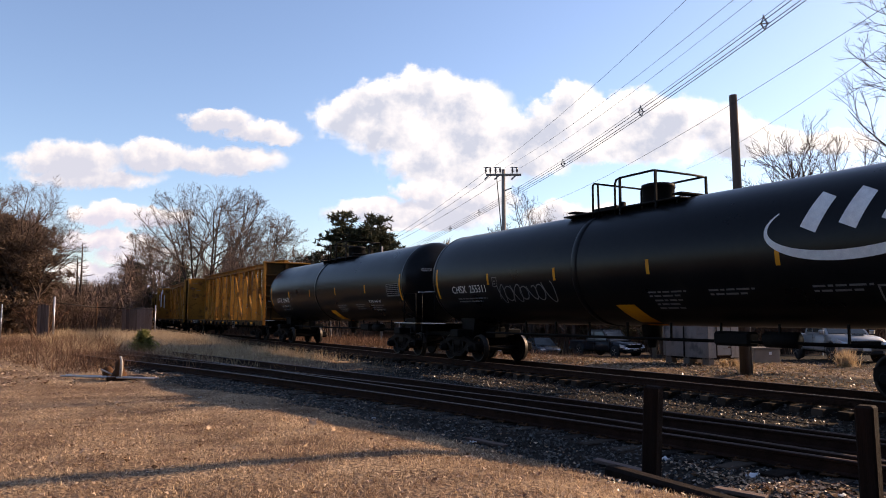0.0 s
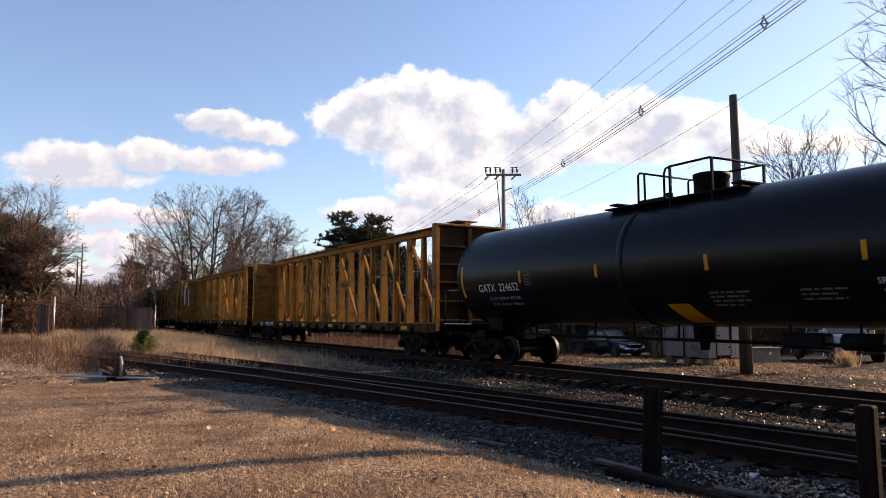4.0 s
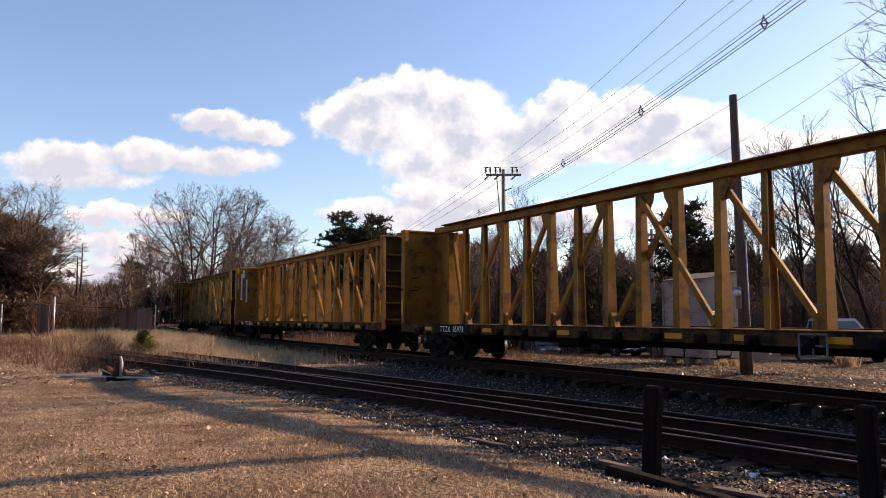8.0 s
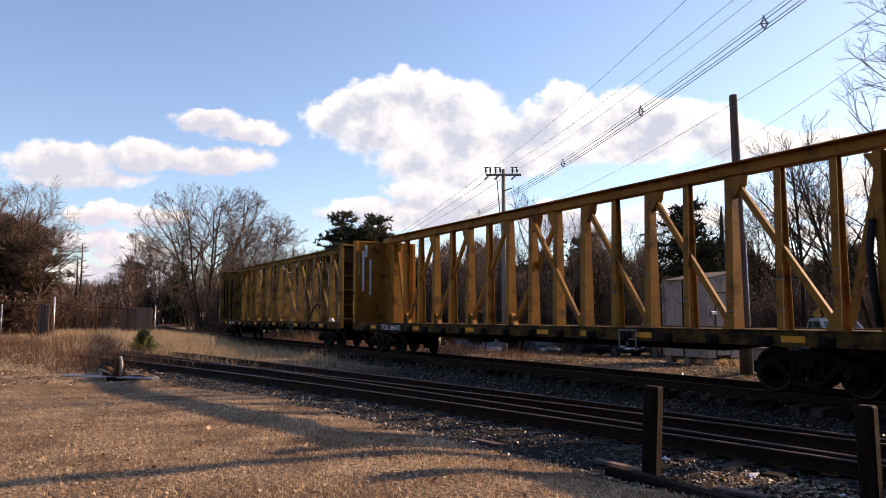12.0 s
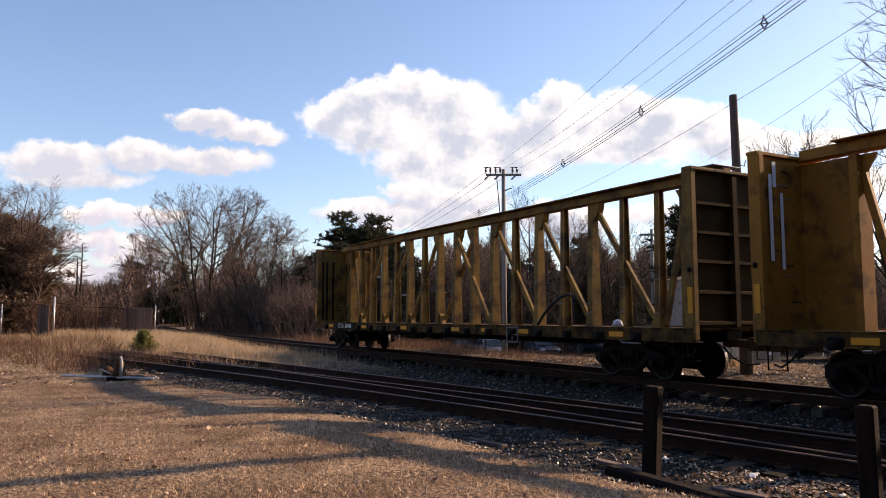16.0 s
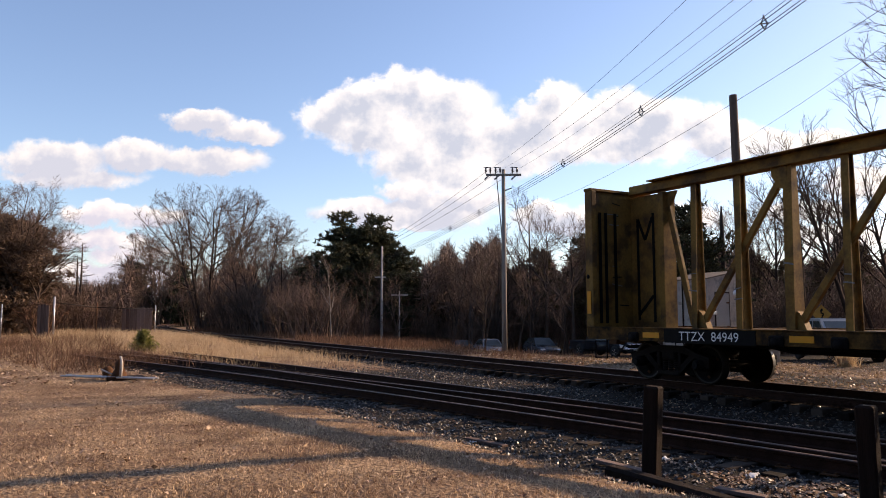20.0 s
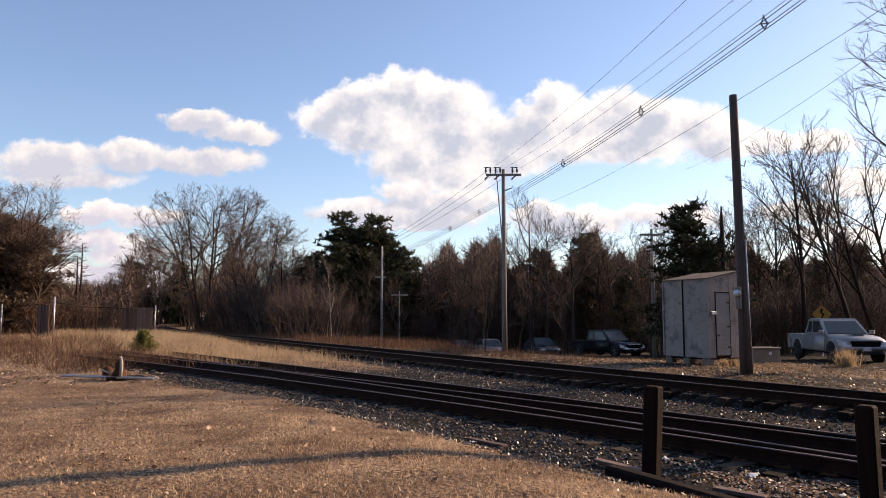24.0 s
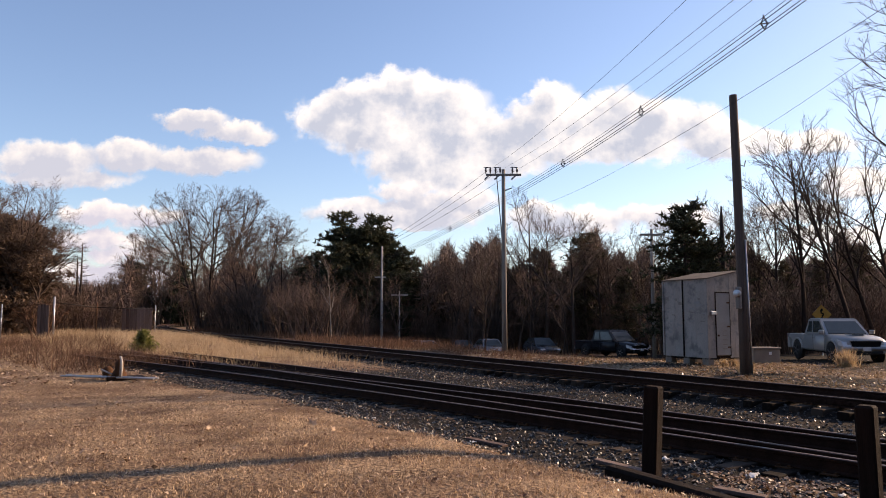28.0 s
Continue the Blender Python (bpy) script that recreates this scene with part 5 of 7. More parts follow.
def build_trees():
    rnd = random.Random(11)
    tall = [bare_tree(s, 13.0, TALL, "tall leafless deciduous tree with grey-brown branches", 0.0135) for s in (1, 2, 3)]
    broad = [bare_tree(s, 13.0, BROAD, "broad leafless tree with a rounded crown of fine twigs", 0.016, name="broad_tree") for s in (5, 6)]
    thin = [bare_tree(s, 11.0, THIN, "slender leafless young brown tree", 0.008, name="young_tree") for s in (8, 9)]
    light = [bare_tree(s, 10.0, LIGHT, "leafless tree in the wood's edge", 0.012, twig=TWIG_RED) for s in (12, 13, 14)]
    birch = bare_tree(17, 8.0, THIN, "slender grey-barked sapling without leaves", 0.007, bark=POLE_GREY, name="young_tree")
    shrubs = [shrub(20 + k, 4.2, 13, TWIG_RED if k % 2 else TWIG, "tangled leafless brown shrub") for k in range(3)]
    pines = [pine(30, 11.0, 2.1, NEEDLE, "tall dark green white pine", 1.7, 0.22, rounded=True, fluff=1.15), pine(31, 11.0, 1.8, NEEDLE, "tall dark green white pine", 1.7, 0.28, rounded=True, fluff=1.15), pine(32, 11.0, 2.3, NEEDLE, "tall dark green white pine", 1.6, 0.2, rounded=True, fluff=1.2)]
    dull = [pine(38, 11.0, 2.3, NEEDLE_DULL, "brownish-green evergreen in the wood's edge", 1.3, 0.1, rounded=True, fluff=1.1), pine(39, 11.0, 1.9, NEEDLE_DULL, "brownish-green evergreen in the wood's edge", 1.3, 0.12, rounded=True, fluff=1.1)]
    upright = [bare_tree(s, 13.0, UPRIGHT, "tall upright leafless tree with dark branches", 0.0105, twig=DARK_BARK, bark=DARK_BARK) for s in (41, 42, 43)]
    fir = pine(33, 8.4, 2.4, NEEDLE, "dark ragged conifer behind the shed", 1.5, 0.1, rounded=True, fluff=1.0)
    cedar = pine(35, 9.0, 3.4, NEEDLE_BROWN, "bronzed evergreen with drooping foliage", 1.8, 0.03, "cedar_tree", True)
    dark = pine(37, 5.0, 1.9, NEEDLE, "low dark evergreen with dense foliage", 1.7, 0.03)
    domes = [dome_tree(61, 15.0, 8.0, 5, "broad leafless tree with a rounded crown of fine twigs"), dome_tree(62, 13.0, 5.6, 4, "rounded leafless tree with fine brown twigs"), dome_tree(63, 10.0, 5.0, 4, "low rounded leafless tree with fine brown twigs")]
    dead = snag(71, 9.5, "bare dead conifer with short level branches")
    sets = [*domes, dead, *dull, *upright, *tall, *broad, *thin, *light, birch, *shrubs, *pines, fir, cedar, dark]

    def at(kind, px_right, ahead, height, template_height, **kw):
        start = ahead
        if abs(px_right + 0.0826) < 0.013 and ahead < 66:  # leave the distant pole free
            ahead = 66.0
        while px_right > -0.42 and ahead < 150:  # keep clear of the main track
            p = seen_from(px_right * ahead, ahead)
            if p.y > main_y(p.x) + 5.0:
                break
            ahead += 2.0
        height *= ahead / start
        put(kind, px_right * ahead, ahead, rnd.uniform(0, 360), height / template_height, **kw)

    # broad crowns beyond the far bend of the track
    for kind, slope, ahead, h, tall_h in ((0, -0.318, 74, 15.6, 15.0), (1, -0.246, 78, 13.6, 13.0), (2, -0.388, 72, 9.6, 10.0), (2, -0.205, 80, 10.6, 10.0), (2, -0.425, 80, 7.0, 10.0)):
        at(domes[kind], slope, ahead, h, tall_h)
    # bronzed evergreens and bare crowns at the left end
    for slope, ahead, h in ((-0.62, 60, 10.0), (-0.57, 58, 7.4), (-0.60, 66, 10.6), (-0.552, 60, 5.0), (-0.65, 54, 9.4), (-0.59, 56, 8.8), (-0.575, 66, 8.6)):
        at(cedar, slope, ahead, h, 9.0)
    for slope, ahead, h in ((-0.585, 56, 10.4), (-0.555, 57, 8.6), (-0.61, 58, 10.6), (-0.60, 62, 11.2), (-0.63, 60, 11.0), (-0.565, 62, 9.6)):
        at(broad[rnd.randrange(2)], slope, ahead, h, 11.5)
    at(dead, -0.489, 72, 8.6, 9.5)
    for slope, ahead, h in ((-0.415, 66, 5.6), (-0.352, 62, 5.2)):
        at(dark, slope, ahead, h, 5.0)
    # stand of white pines
    for slope, ahead, h in ((-0.135, 70, 12.6), (-0.120, 73, 12.4), (-0.105, 70, 12.2), (-0.09, 72, 12.3), (-0.072, 74, 11.6), (-0.055, 72, 10.6), (-0.037, 75, 9.6),
                            (-0.165, 74, 10.8), (-0.185, 76, 10.2), (-0.125, 79, 12.8), (-0.08, 80, 12.2), (-0.14, 66, 9.0), (-0.06, 67, 8.0), (-0.10, 66, 8.6)):
        at(pines[rnd.randrange(3)], slope, ahead, h * rnd.uniform(0.92, 1.10), 11.0)
    at(birch, -0.1495, 52, 6.6, 7.4)
    # mixed wood along the road
    for slope, ahead, h in ((0.128, 68, 8.8), (0.192, 67, 10.0), (0.245, 62, 6.0), (0.36, 58, 6.6), (0.42, 56, 6.8), (0.46, 60, 6.6), (0.06, 72, 6.6), (0.56, 54, 7.0), (0.51, 60, 6.6), (0.10, 74, 7.8), (0.265, 72, 7.6), (0.0, 76, 7.0)):
        at(dull[rnd.randrange(2)], slope, ahead, h * 1.1, 11.0)
    at(fir, 0.329, 41, 8.6, 8.4)
    at(fir, 0.352, 45, 6.8, 8.4)
    for slope, ahead, h in ((0.118, 66, 12.6), (0.075, 67, 10.0), (0.175, 60, 9.8), (0.215, 66, 9.6), (0.262, 66, 9.4), (0.30, 60, 8.4), (0.385, 52, 9.6), (0.04, 64, 7.6), (0.235, 66, 9.0), (0.36, 60, 9.8), (0.015, 66, 9.2), (0.05, 60, 8.4), (0.14, 64, 10.6), (0.195, 68, 10.4), (0.285, 64, 9.6), (-0.02, 70, 8.8), (0.32, 56, 9.0), (0.40, 58, 10.4)):
        at(tall[rnd.randrange(3)], slope, ahead, h * 1.14, 12.0)
    # tall bare trees behind the parked pickup
    for slope, ahead, h, ln in ((0.485, 44, 13.2, 3), (0.560, 42, 12.4, 17), (0.585, 44, 12.6, 15), (0.62, 47, 13.0, 12), (0.455, 50, 11.0, 2), (0.53, 52, 11.8, 5), (0.43, 55, 10.4, 0)):
        at(upright[rnd.randrange(3)], slope, ahead, h * 1.06, 11.8, lean=ln)
    # the tree at the right edge
    at(upright[1], 0.685, 24.5, 13.4, 12.4)
    # young trees and tangle that fill the wood's edge
    for k in range(30):
        slope = rnd.uniform(-0.16, 0.62)
        at(thin[k % 2], slope, rnd.uniform(68, 76) if -0.06 < slope < 0.29 else rnd.uniform(52, 66), rnd.uniform(6.5, 10.0), 10.0)
    for k in range(80):
        at(light[k % 3], -0.36 + 1.0 * (k + rnd.random()) / 80, rnd.uniform(58, 80), rnd.uniform(5.0, 8.4), 9.0)
    for k in range(105):
        slope = -0.40 + 1.04 * (k + rnd.random()) / 105
        ahead = rnd.uniform(66, 74) if -0.07 < slope < 0.29 else rnd.uniform(52, 66) if slope < 0.3 else rnd.uniform(44, 56)
        at(shrubs[k % 3], slope, ahead, rnd.uniform(2.6, 4.8), 4.2)
    for k in range(14):
        at(light[k % 3], -0.53 + 0.11 * (k + rnd.random()) / 14, rnd.uniform(74, 92), rnd.uniform(3.6, 5.4), 9.0)
    for k in range(16):
        at(shrubs[k % 3], -0.64 + 0.26 * (k + rnd.random()) / 16, rnd.uniform(58, 68), rnd.uniform(2.0, 3.4), 4.2)
    for ob in sets:
        drop(ob)
    # broken trunk behind the conifer
    g = Geo().tube([(0, 0, -0.2), (0.1, 0, 4.0), (0.0, 0.05, 7.6), (0.06, 0, 8.6)], [0.16, 0.13, 0.11, 0.03], 8)
    solo("dead_tree", g, BARK, Matrix.Translation(grounded(0.378 * 42, 42)), "broken bare standing dead tree", "tree", "trees")
    # far wood: slivers of twigs and stems
    r = np.random.RandomState(3)
    n = 260000
    slope = r.uniform(-0.72, 0.72, n)
    ahead = r.uniform(68, 120, n)
    top = 8.2 + 1.4 * np.sin(slope * 37) + 1.2 * np.sin(slope * 91 + 2) + 1.0 * np.sin(slope * 190) + 2.0 * np.clip((slope + 0.06) / 0.06, 0, 1)
    top = np.where((slope > -0.535) & (slope < -0.43), 6.4, top)
    h = top * r.uniform(0, 1, n) ** 0.8 * (0.75 + 0.5 * (ahead - 68) / 52) - 1.4
    c = np.outer(slope * ahead, np.array(SIDE)) + np.outer(ahead, np.array(VIEW))
    c[:, 2] = h
    keep = (slope < -0.42) | (c[:, 1] > np.array([main_y(q) for q in c[:, 0]]) + 5.0)
    c = c[keep]
    n = len(c)
    d = r.normal(0, 1, (n, 3)) * [0.45, 0.45, 1.0]
    d /= np.linalg.norm(d, axis=1)[:, None]
    d *= r.uniform(0.5, 1.7, n)[:, None]
    w = r.normal(0, 1, (n, 3))
    w /= np.linalg.norm(w, axis=1)[:, None]
    w *= r.uniform(0.03, 0.10, n)[:, None]
    v = np.stack([c - w, c + w, c + d], 1)
    tagged(new("far_woods", tri_mesh("far_woods", v, TWIG_RED)), "dense brown leafless woods in the distance", "woods", "", "stuff")
    # unseen wood, added behind the camera to close the place and shade the low sky
    n = 60000
    b = radians(180) + r.uniform(-1.7, 1.7, n)
    dist = r.uniform(28, 46, n)
    c = np.outer(np.cos(b) * dist, np.array(VIEW)) + np.outer(np.sin(b) * dist, np.array(SIDE))
    c[:, 2] = r.uniform(0, 17, n)
    d = r.normal(0, 1, (n, 3))
    d /= np.linalg.norm(d, axis=1)[:, None]
    w = r.normal(0, 1, (n, 3))
    w /= np.linalg.norm(w, axis=1)[:, None]
    v = np.stack([c - w * 0.35, c + w * 0.35, c + d * 1.3], 1)
    tagged(new("woods_behind", tri_mesh("woods_behind", v, NEEDLE_DULL)), "unseen evergreen wood added behind the lawn to shade the low sky", "woods", "", "stuff")


build_trees()


def blades(n, xr, yr, keep, height, width, lean, mat, name, label, seed, category="grass"):
    """Loose blades over a stretch of ground."""
    r = np.random.RandomState(seed)
    out = []
    x = r.uniform(*xr, n)
    y = r.uniform(*yr, n)
    for i in range(n):
        k = keep(x[i], y[i])
        if k <= 0 or r.rand() > k:
            continue
        z = ground_z(x[i], y[i]) - 0.01
        a = r.uniform(0, 6.283)
        h = r.uniform(*height)
        l = abs(r.normal(0, lean)) * h
        b = r.uniform(0, 6.283)
        w = r.uniform(*width) / 2
        out.append(((x[i] - math.cos(a) * w, y[i] - math.sin(a) * w, z), (x[i] + math.cos(a) * w, y[i] + math.sin(a) * w, z), (x[i] + math.cos(b) * l, y[i] + math.sin(b) * l, z + h)))
    return tagged(new(name, tri_mesh(name, out, mat)), label, category, "", "stuff")


def patchy(x, y, s=1.1):
    return 0.5 + 0.9 * noise.noise(Vector((x * s, y * s, 9)))


def build_grass():
    inview = lambda x, y: (SIDE.x * x + SIDE.y * y) < 0.66 * (VIEW.x * x + VIEW.y * y) and (SIDE.x * x + SIDE.y * y) > -0.66 * (VIEW.x * x + VIEW.y * y)
    lawn = lambda x, y: 0.0 if not inview(x, y) else (1 - gravel_at(x, y)) * min(1, 0.2 + 1.1 * max(0.0, patchy(x, y, 1.6) - 0.1)) * min(1.0, 60.0 / (x * x + y * y) + 0.16)
    blades(520000, (-26, -1.5), (-4, 5.4), lawn, (0.012, 0.058), (0.004, 0.010), 1.3, BLADE, "lawn_grass", "short dead brown lawn grass", 1)
    meadow = lambda x, y: smooth(-22, -35, x) * (1.0 if yard_near(max(x, -34)) + (2.6 if x > -36 else -2) < y < main_y(x) - 2.1 else 0.0) * min(1, 0.25 + patchy(x, y, 0.5))
    blades(95000, (-75, -15), (1, 15.5), meadow, (0.10, 0.52), (0.008, 0.022), 0.9, STRAW, "tall_grass", "tall straw-coloured grass between the tracks", 2)
    rough = lambda x, y: smooth(-24, -30, x) * (1.0 if y < yard_near(max(x, -34)) - 0.9 else 0.0) * min(1, 0.2 + patchy(x, y, 0.4))
    blades(30000, (-80, -22), (-22, 5), rough, (0.08, 0.34), (0.010, 0.028), 0.9, STRAW, "rough_grass", "rough dry grass at the end of the yard track", 3)
    bram = lambda x, y: (1.0 if abs(y - yard_near(max(x, -36)) + 0.2) < 2.6 else 0.0) * smooth(-25.5, -28, x) * min(1, patchy(x, y, 0.6) + 0.2)
    blades(16000, (-46, -24), (-3, 8), bram, (0.2, 0.85), (0.010, 0.026), 1.0, WEED, "dead_weeds", "tangled brown dead weeds over the track's end", 4, "weeds")
    verge = lambda x, y: smooth(-31, -38, x) * (1.0 if main_y(x) + 2.2 < y < main_y(x) + 9 else 0.0) * min(1, 0.15 + patchy(x, y, 0.35))
    blades(36000, (-90, -22), (15, 30), verge, (0.2, 0.7), (0.015, 0.045), 0.6, WEED, "verge_weeds", "brown dead weeds beyond the main track", 5, "weeds")
    lot = lambda x, y: (1 - gravel_at(x, y)) * min(1, patchy(x, y, 0.5)) * (1.0 if y > main_y(x) + 2.6 else 0.0)
    blades(44000, (-34, -6), (16, 29), lot, (0.03, 0.15), (0.012, 0.03), 0.8, LOT_GRASS, "verge_grass", "thin dry grass beside the shed", 6)
    blades(9000, (-46, -27), (22.5, 28.5), lambda x, y: min(1, 0.2 + patchy(x, y, 0.6)), (0.08, 0.34), (0.015, 0.04), 0.7, WEED, "road_weeds", "brown dead weeds along the road's shoulder", 15, "weeds")
    brush = lambda x, y: (1.0 if main_y(x) + 2.5 < y < main_y(x) + 4.8 else 0.0) * smooth(-19, -26, x) * min(1, patchy(x, y, 0.8) + 0.1)
    blades(24000, (-48, -17), (16, 21.5), brush, (0.12, 0.46), (0.008, 0.020), 0.7, WEED, "shoulder_brush", "reddish-brown dead brush on the track's shoulder", 16, "weeds")
    tuft = Geo()
    rnd = random.Random(8)
    pts = []
    for k in range(420):
        a, l = rnd.uniform(0, 6.28), abs(rnd.gauss(0, 0.42))
        b = Vector((rnd.gauss(0, 0.16), rnd.gauss(0, 0.16), 0))
        w = Vector((math.cos(a + 1.5), math.sin(a + 1.5), 0)) * 0.012
        pts += [tuple(b - w), tuple(b + w), tuple(b + Vector((math.cos(a) * l, math.sin(a) * l, rnd.uniform(0.4, 0.85))))]
    me = tri_mesh("grass_tuft", pts, STRAW)
    for right, ahead, sc in ((0.541 * 27.5, 27.5, 0.9), (0.405 * 21.5, 21.5, 0.5), (0.376 * 24.8, 24.8, 0.36), (0.391 * 25.0, 25.0, 0.34)):
        solo("grass_tuft", me, None, Matrix.Translation(grounded(right, ahead)) @ Matrix.Scale(sc, 4), "dry reddish tuft of tall grass", "grass", "grass tufts")


build_grass()


def stones(n, xr, yr, keep, size, name, label, seed):
    r = np.random.RandomState(seed)
    base = np.array([(1, 0, 0), (-1, 0, 0), (0, 1, 0), (0, -1, 0), (0, 0, 1), (0, 0, -1)], float)
    faces = [(0, 2, 4), (2, 1, 4), (1, 3, 4), (3, 0, 4), (2, 0, 5), (1, 2, 5), (3, 1, 5), (0, 3, 5)]
    g = Geo()
    for i in range(n):
        x, y = r.uniform(*xr), r.uniform(*yr)
        if r.rand() > keep(x, y):
            continue
        s = r.uniform(*size)
        q = Matrix.Rotation(r.uniform(0, 6.28), 3, Vector(r.normal(0, 1, 3)).normalized())
        p = base * r.uniform(0.6, 1.25, (6, 1)) * s * [1.0, 0.8, 0.65]
        o = Vector((x, y, ground_z(x, y) + s * 0.15))
        g.add([q @ Vector(k) + o for k in p], faces)
    tagged(new(name, g.mesh(name, STONE)), label, "ballast", "", "stuff")


def build_stones():
    near = lambda x, y: gravel_at(x, y) * (1.0 if y < 9.9 else 0.0) * (1 if (SIDE.x * x + SIDE.y * y) < 0.64 * (VIEW.x * x + VIEW.y * y) else 0)
    stones(24000, (-25, -1.5), (2.0, 9.9), near, (0.014, 0.046), "yard_ballast", "grey crushed stone ballast round the yard track", 5)
    mid = lambda x, y: gravel_at(x, y)
    stones(6000, (-32, -4), (9.3, 12.9), mid, (0.022, 0.045), "main_ballast", "dark crushed stone ballast beside the main track", 6)
    crib = lambda x, y: 1.0
    stones(3000, (-24, -4), (12.6, 16.2), crib, (0.025, 0.045), "crib_ballast", "dark crushed stone between the ties", 7)


build_stones()


def build_leaves():
    r = random.Random(13)
    out = []

    def leaf(x, y, s):
        z = ground_z(x, y) + 0.015
        m = Matrix.Rotation(r.uniform(0, 6.28), 3, "Z") @ Matrix.Rotation(r.gauss(0, 0.6), 3, "X")
        for q in ((-1, 0, 0.35), (0, -0.6, 0), (0, 0.6, 0)), ((1, 0, 0.4), (0, 0.6, 0), (0, -0.6, 0)):
            out.append([tuple(m @ (Vector(p) * s) + Vector((x, y, z))) for p in q])

    for k in range(3800):
        leaf(r.uniform(-22, -3), r.uniform(-2, 6.5), r.uniform(0.012, 0.036))
    for k in range(1100):
        leaf(r.uniform(-36, -22), r.uniform(-5, 4.0), r.uniform(0.04, 0.09))
    for k in range(900):
        leaf(r.gauss(-5.2, 0.65), r.gauss(6.95, 0.28), r.uniform(0.015, 0.045))
    for k in range(1100):
        leaf(r.uniform(-27, -6), r.uniform(9.6, 12.6), r.uniform(0.015, 0.04))
    for k in range(3200):
        leaf(r.uniform(-32, -9), r.uniform(16.6, 27), r.uniform(0.03, 0.085))
    tagged(new("fallen_leaves", tri_mesh("fallen_leaves", out, LEAF)), "scattered curled dry brown leaves", "leaves", "", "stuff")


build_leaves()


# ---- poles and wires ----
def insulator(parent, p):
    g = Geo().lathe([(0, 0.025), (0.08, 0.025), (0.09, 0.065), (0.15, 0.045), (0.17, 0.075), (0.25, 0.05), (0.27, 0.07), (0.35, 0.045), (0.40, 0.0)], 10, p, "z")
    return part("insulator", g, CERAMIC, parent, "dark glazed insulator")


def build_poles():
    # cut-off bare pole beside the shed
    p = grounded(0.4045 * 21.0, 21.0)
    pole = thing("bare_pole", Matrix.Translation(p), "weathered cut-off wooden pole with a meter box", "utility pole", "poles")
    top = 7.86 - p.z
    part("shaft", Geo().tube([(0, 0, -0.3), (-0.03, 0.02, 2.5), (-0.09, 0.0, top - 0.05), (-0.09, 0, top)], [0.155, 0.140, 0.112, 0.108], 14), POLE_WOOD, pole)
    g = Geo().box((0.0, 0.0, 0), (0.16, 0.11, 0.62), None, 0.02)
    part("conduit_box", g, POLE_GREY, pole, "grey metal box", Matrix.Translation(Vector((0, 0, 2.15)) - SIDE * 0.17 - VIEW * 0.12))
    g = Geo().lathe([(-0.05, 0.0), (-0.05, 0.10), (0.06, 0.09), (0.09, 0.0)], 14, (0, 0, 0), "y")
    part("meter", g, LENS, pole, "round glass meter", Matrix.Translation(Vector((0, 0, 2.28)) - SIDE * 0.24 - VIEW * 0.2))
    part("conduit", Geo().tube([Vector((0, 0, -0.2)) + SIDE * 0.16 - VIEW * 0.06, Vector((0, 0, 3.8)) + SIDE * 0.10 - VIEW * 0.06], 0.03, 6), GALV, pole)
    part("hook", Geo().tube([Vector((-0.1, 0, 6.0)) + SIDE * 0.10, Vector((-0.1, 0, 5.95)) + SIDE * 0.26, Vector((-0.1, 0, 6.12)) + SIDE * 0.30], 0.016, 5), RUST, pole)

    def line_pole(right, ahead, top_z, arm, label, r0=0.17, mat=POLE_GREY, insul=3, low_arm=0.0):
        p = grounded(right, ahead, 0.0)
        pole = thing("utility_pole", Matrix.Translation(p), label, "utility pole", "poles")
        h = top_z - p.z
        part("shaft", Geo().tube([(0, 0, -0.3), (0, 0, h * 0.5), (0, 0, h)], [r0, r0 * 0.85, r0 * 0.66], 12), mat, pole)
        if arm:
            part("crossarm", Geo().beam(Vector((0, 0, h - 0.35)) - SIDE * arm - VIEW * 0.1, Vector((0, 0, h - 0.35)) + SIDE * arm - VIEW * 0.1, 0.11, 0.13, 0.01), mat, pole, "wooden crossarm")
            for k in range(insul):
                o = (-0.90, -0.34, 0.62, 0.9)[k] * arm
                insulator(pole, Vector((0, 0, h - 0.28)) + SIDE * (o - 0.12) - VIEW * 0.1)
                insulator(pole, Vector((0, 0, h - 0.28)) + SIDE * (o + 0.16) - VIEW * 0.1)
                part("insulator_cap", Geo().beam(Vector((0, 0, h + 0.12)) + SIDE * (o - 0.24) - VIEW * 0.1, Vector((0, 0, h + 0.10)) + SIDE * (o + 0.20) - VIEW * 0.1, 0.05, 0.05), CERAMIC, pole)
                part("fuse_cutout", Geo().beam(Vector((0, 0, h - 0.42)) + SIDE * (o + 0.05) - VIEW * 0.18, Vector((0, 0, h - 0.66)) + SIDE * (o - 0.20) - VIEW * 0.22, 0.09, 0.09), CERAMIC, pole, "slanting fuse cutout")
        if low_arm:
            part("crossarm", Geo().beam(Vector((0, 0, h - 2.6)) - SIDE * low_arm, Vector((0, 0, h - 2.6)) + SIDE * 0.3, 0.1, 0.12), mat, pole)
        return pole, p, h

    pole, p, h = line_pole(3.72, 45.0, 10.45, 1.08, "tall grey wooden power pole with a crossarm and insulators")
    part("guy_rod", Geo().tube([Vector((0, 0, h - 0.4)) - SIDE * 0.42, Vector((0, 0, h - 4.6)) - SIDE * 0.08], 0.03, 5), WIRE, pole, "dark riser cable")
    part("bracket", Geo().beam(Vector((0, 0, h - 1.35)), Vector((0, 0, h - 1.15)) + SIDE * 0.5, 0.06, 0.06), UNDER, pole, "cable bracket")
    line_pole(-5.12, 62.0, 7.3, 0.0, "distant pale power pole before the pines", 0.12, BIRCH, 0, 0.6)
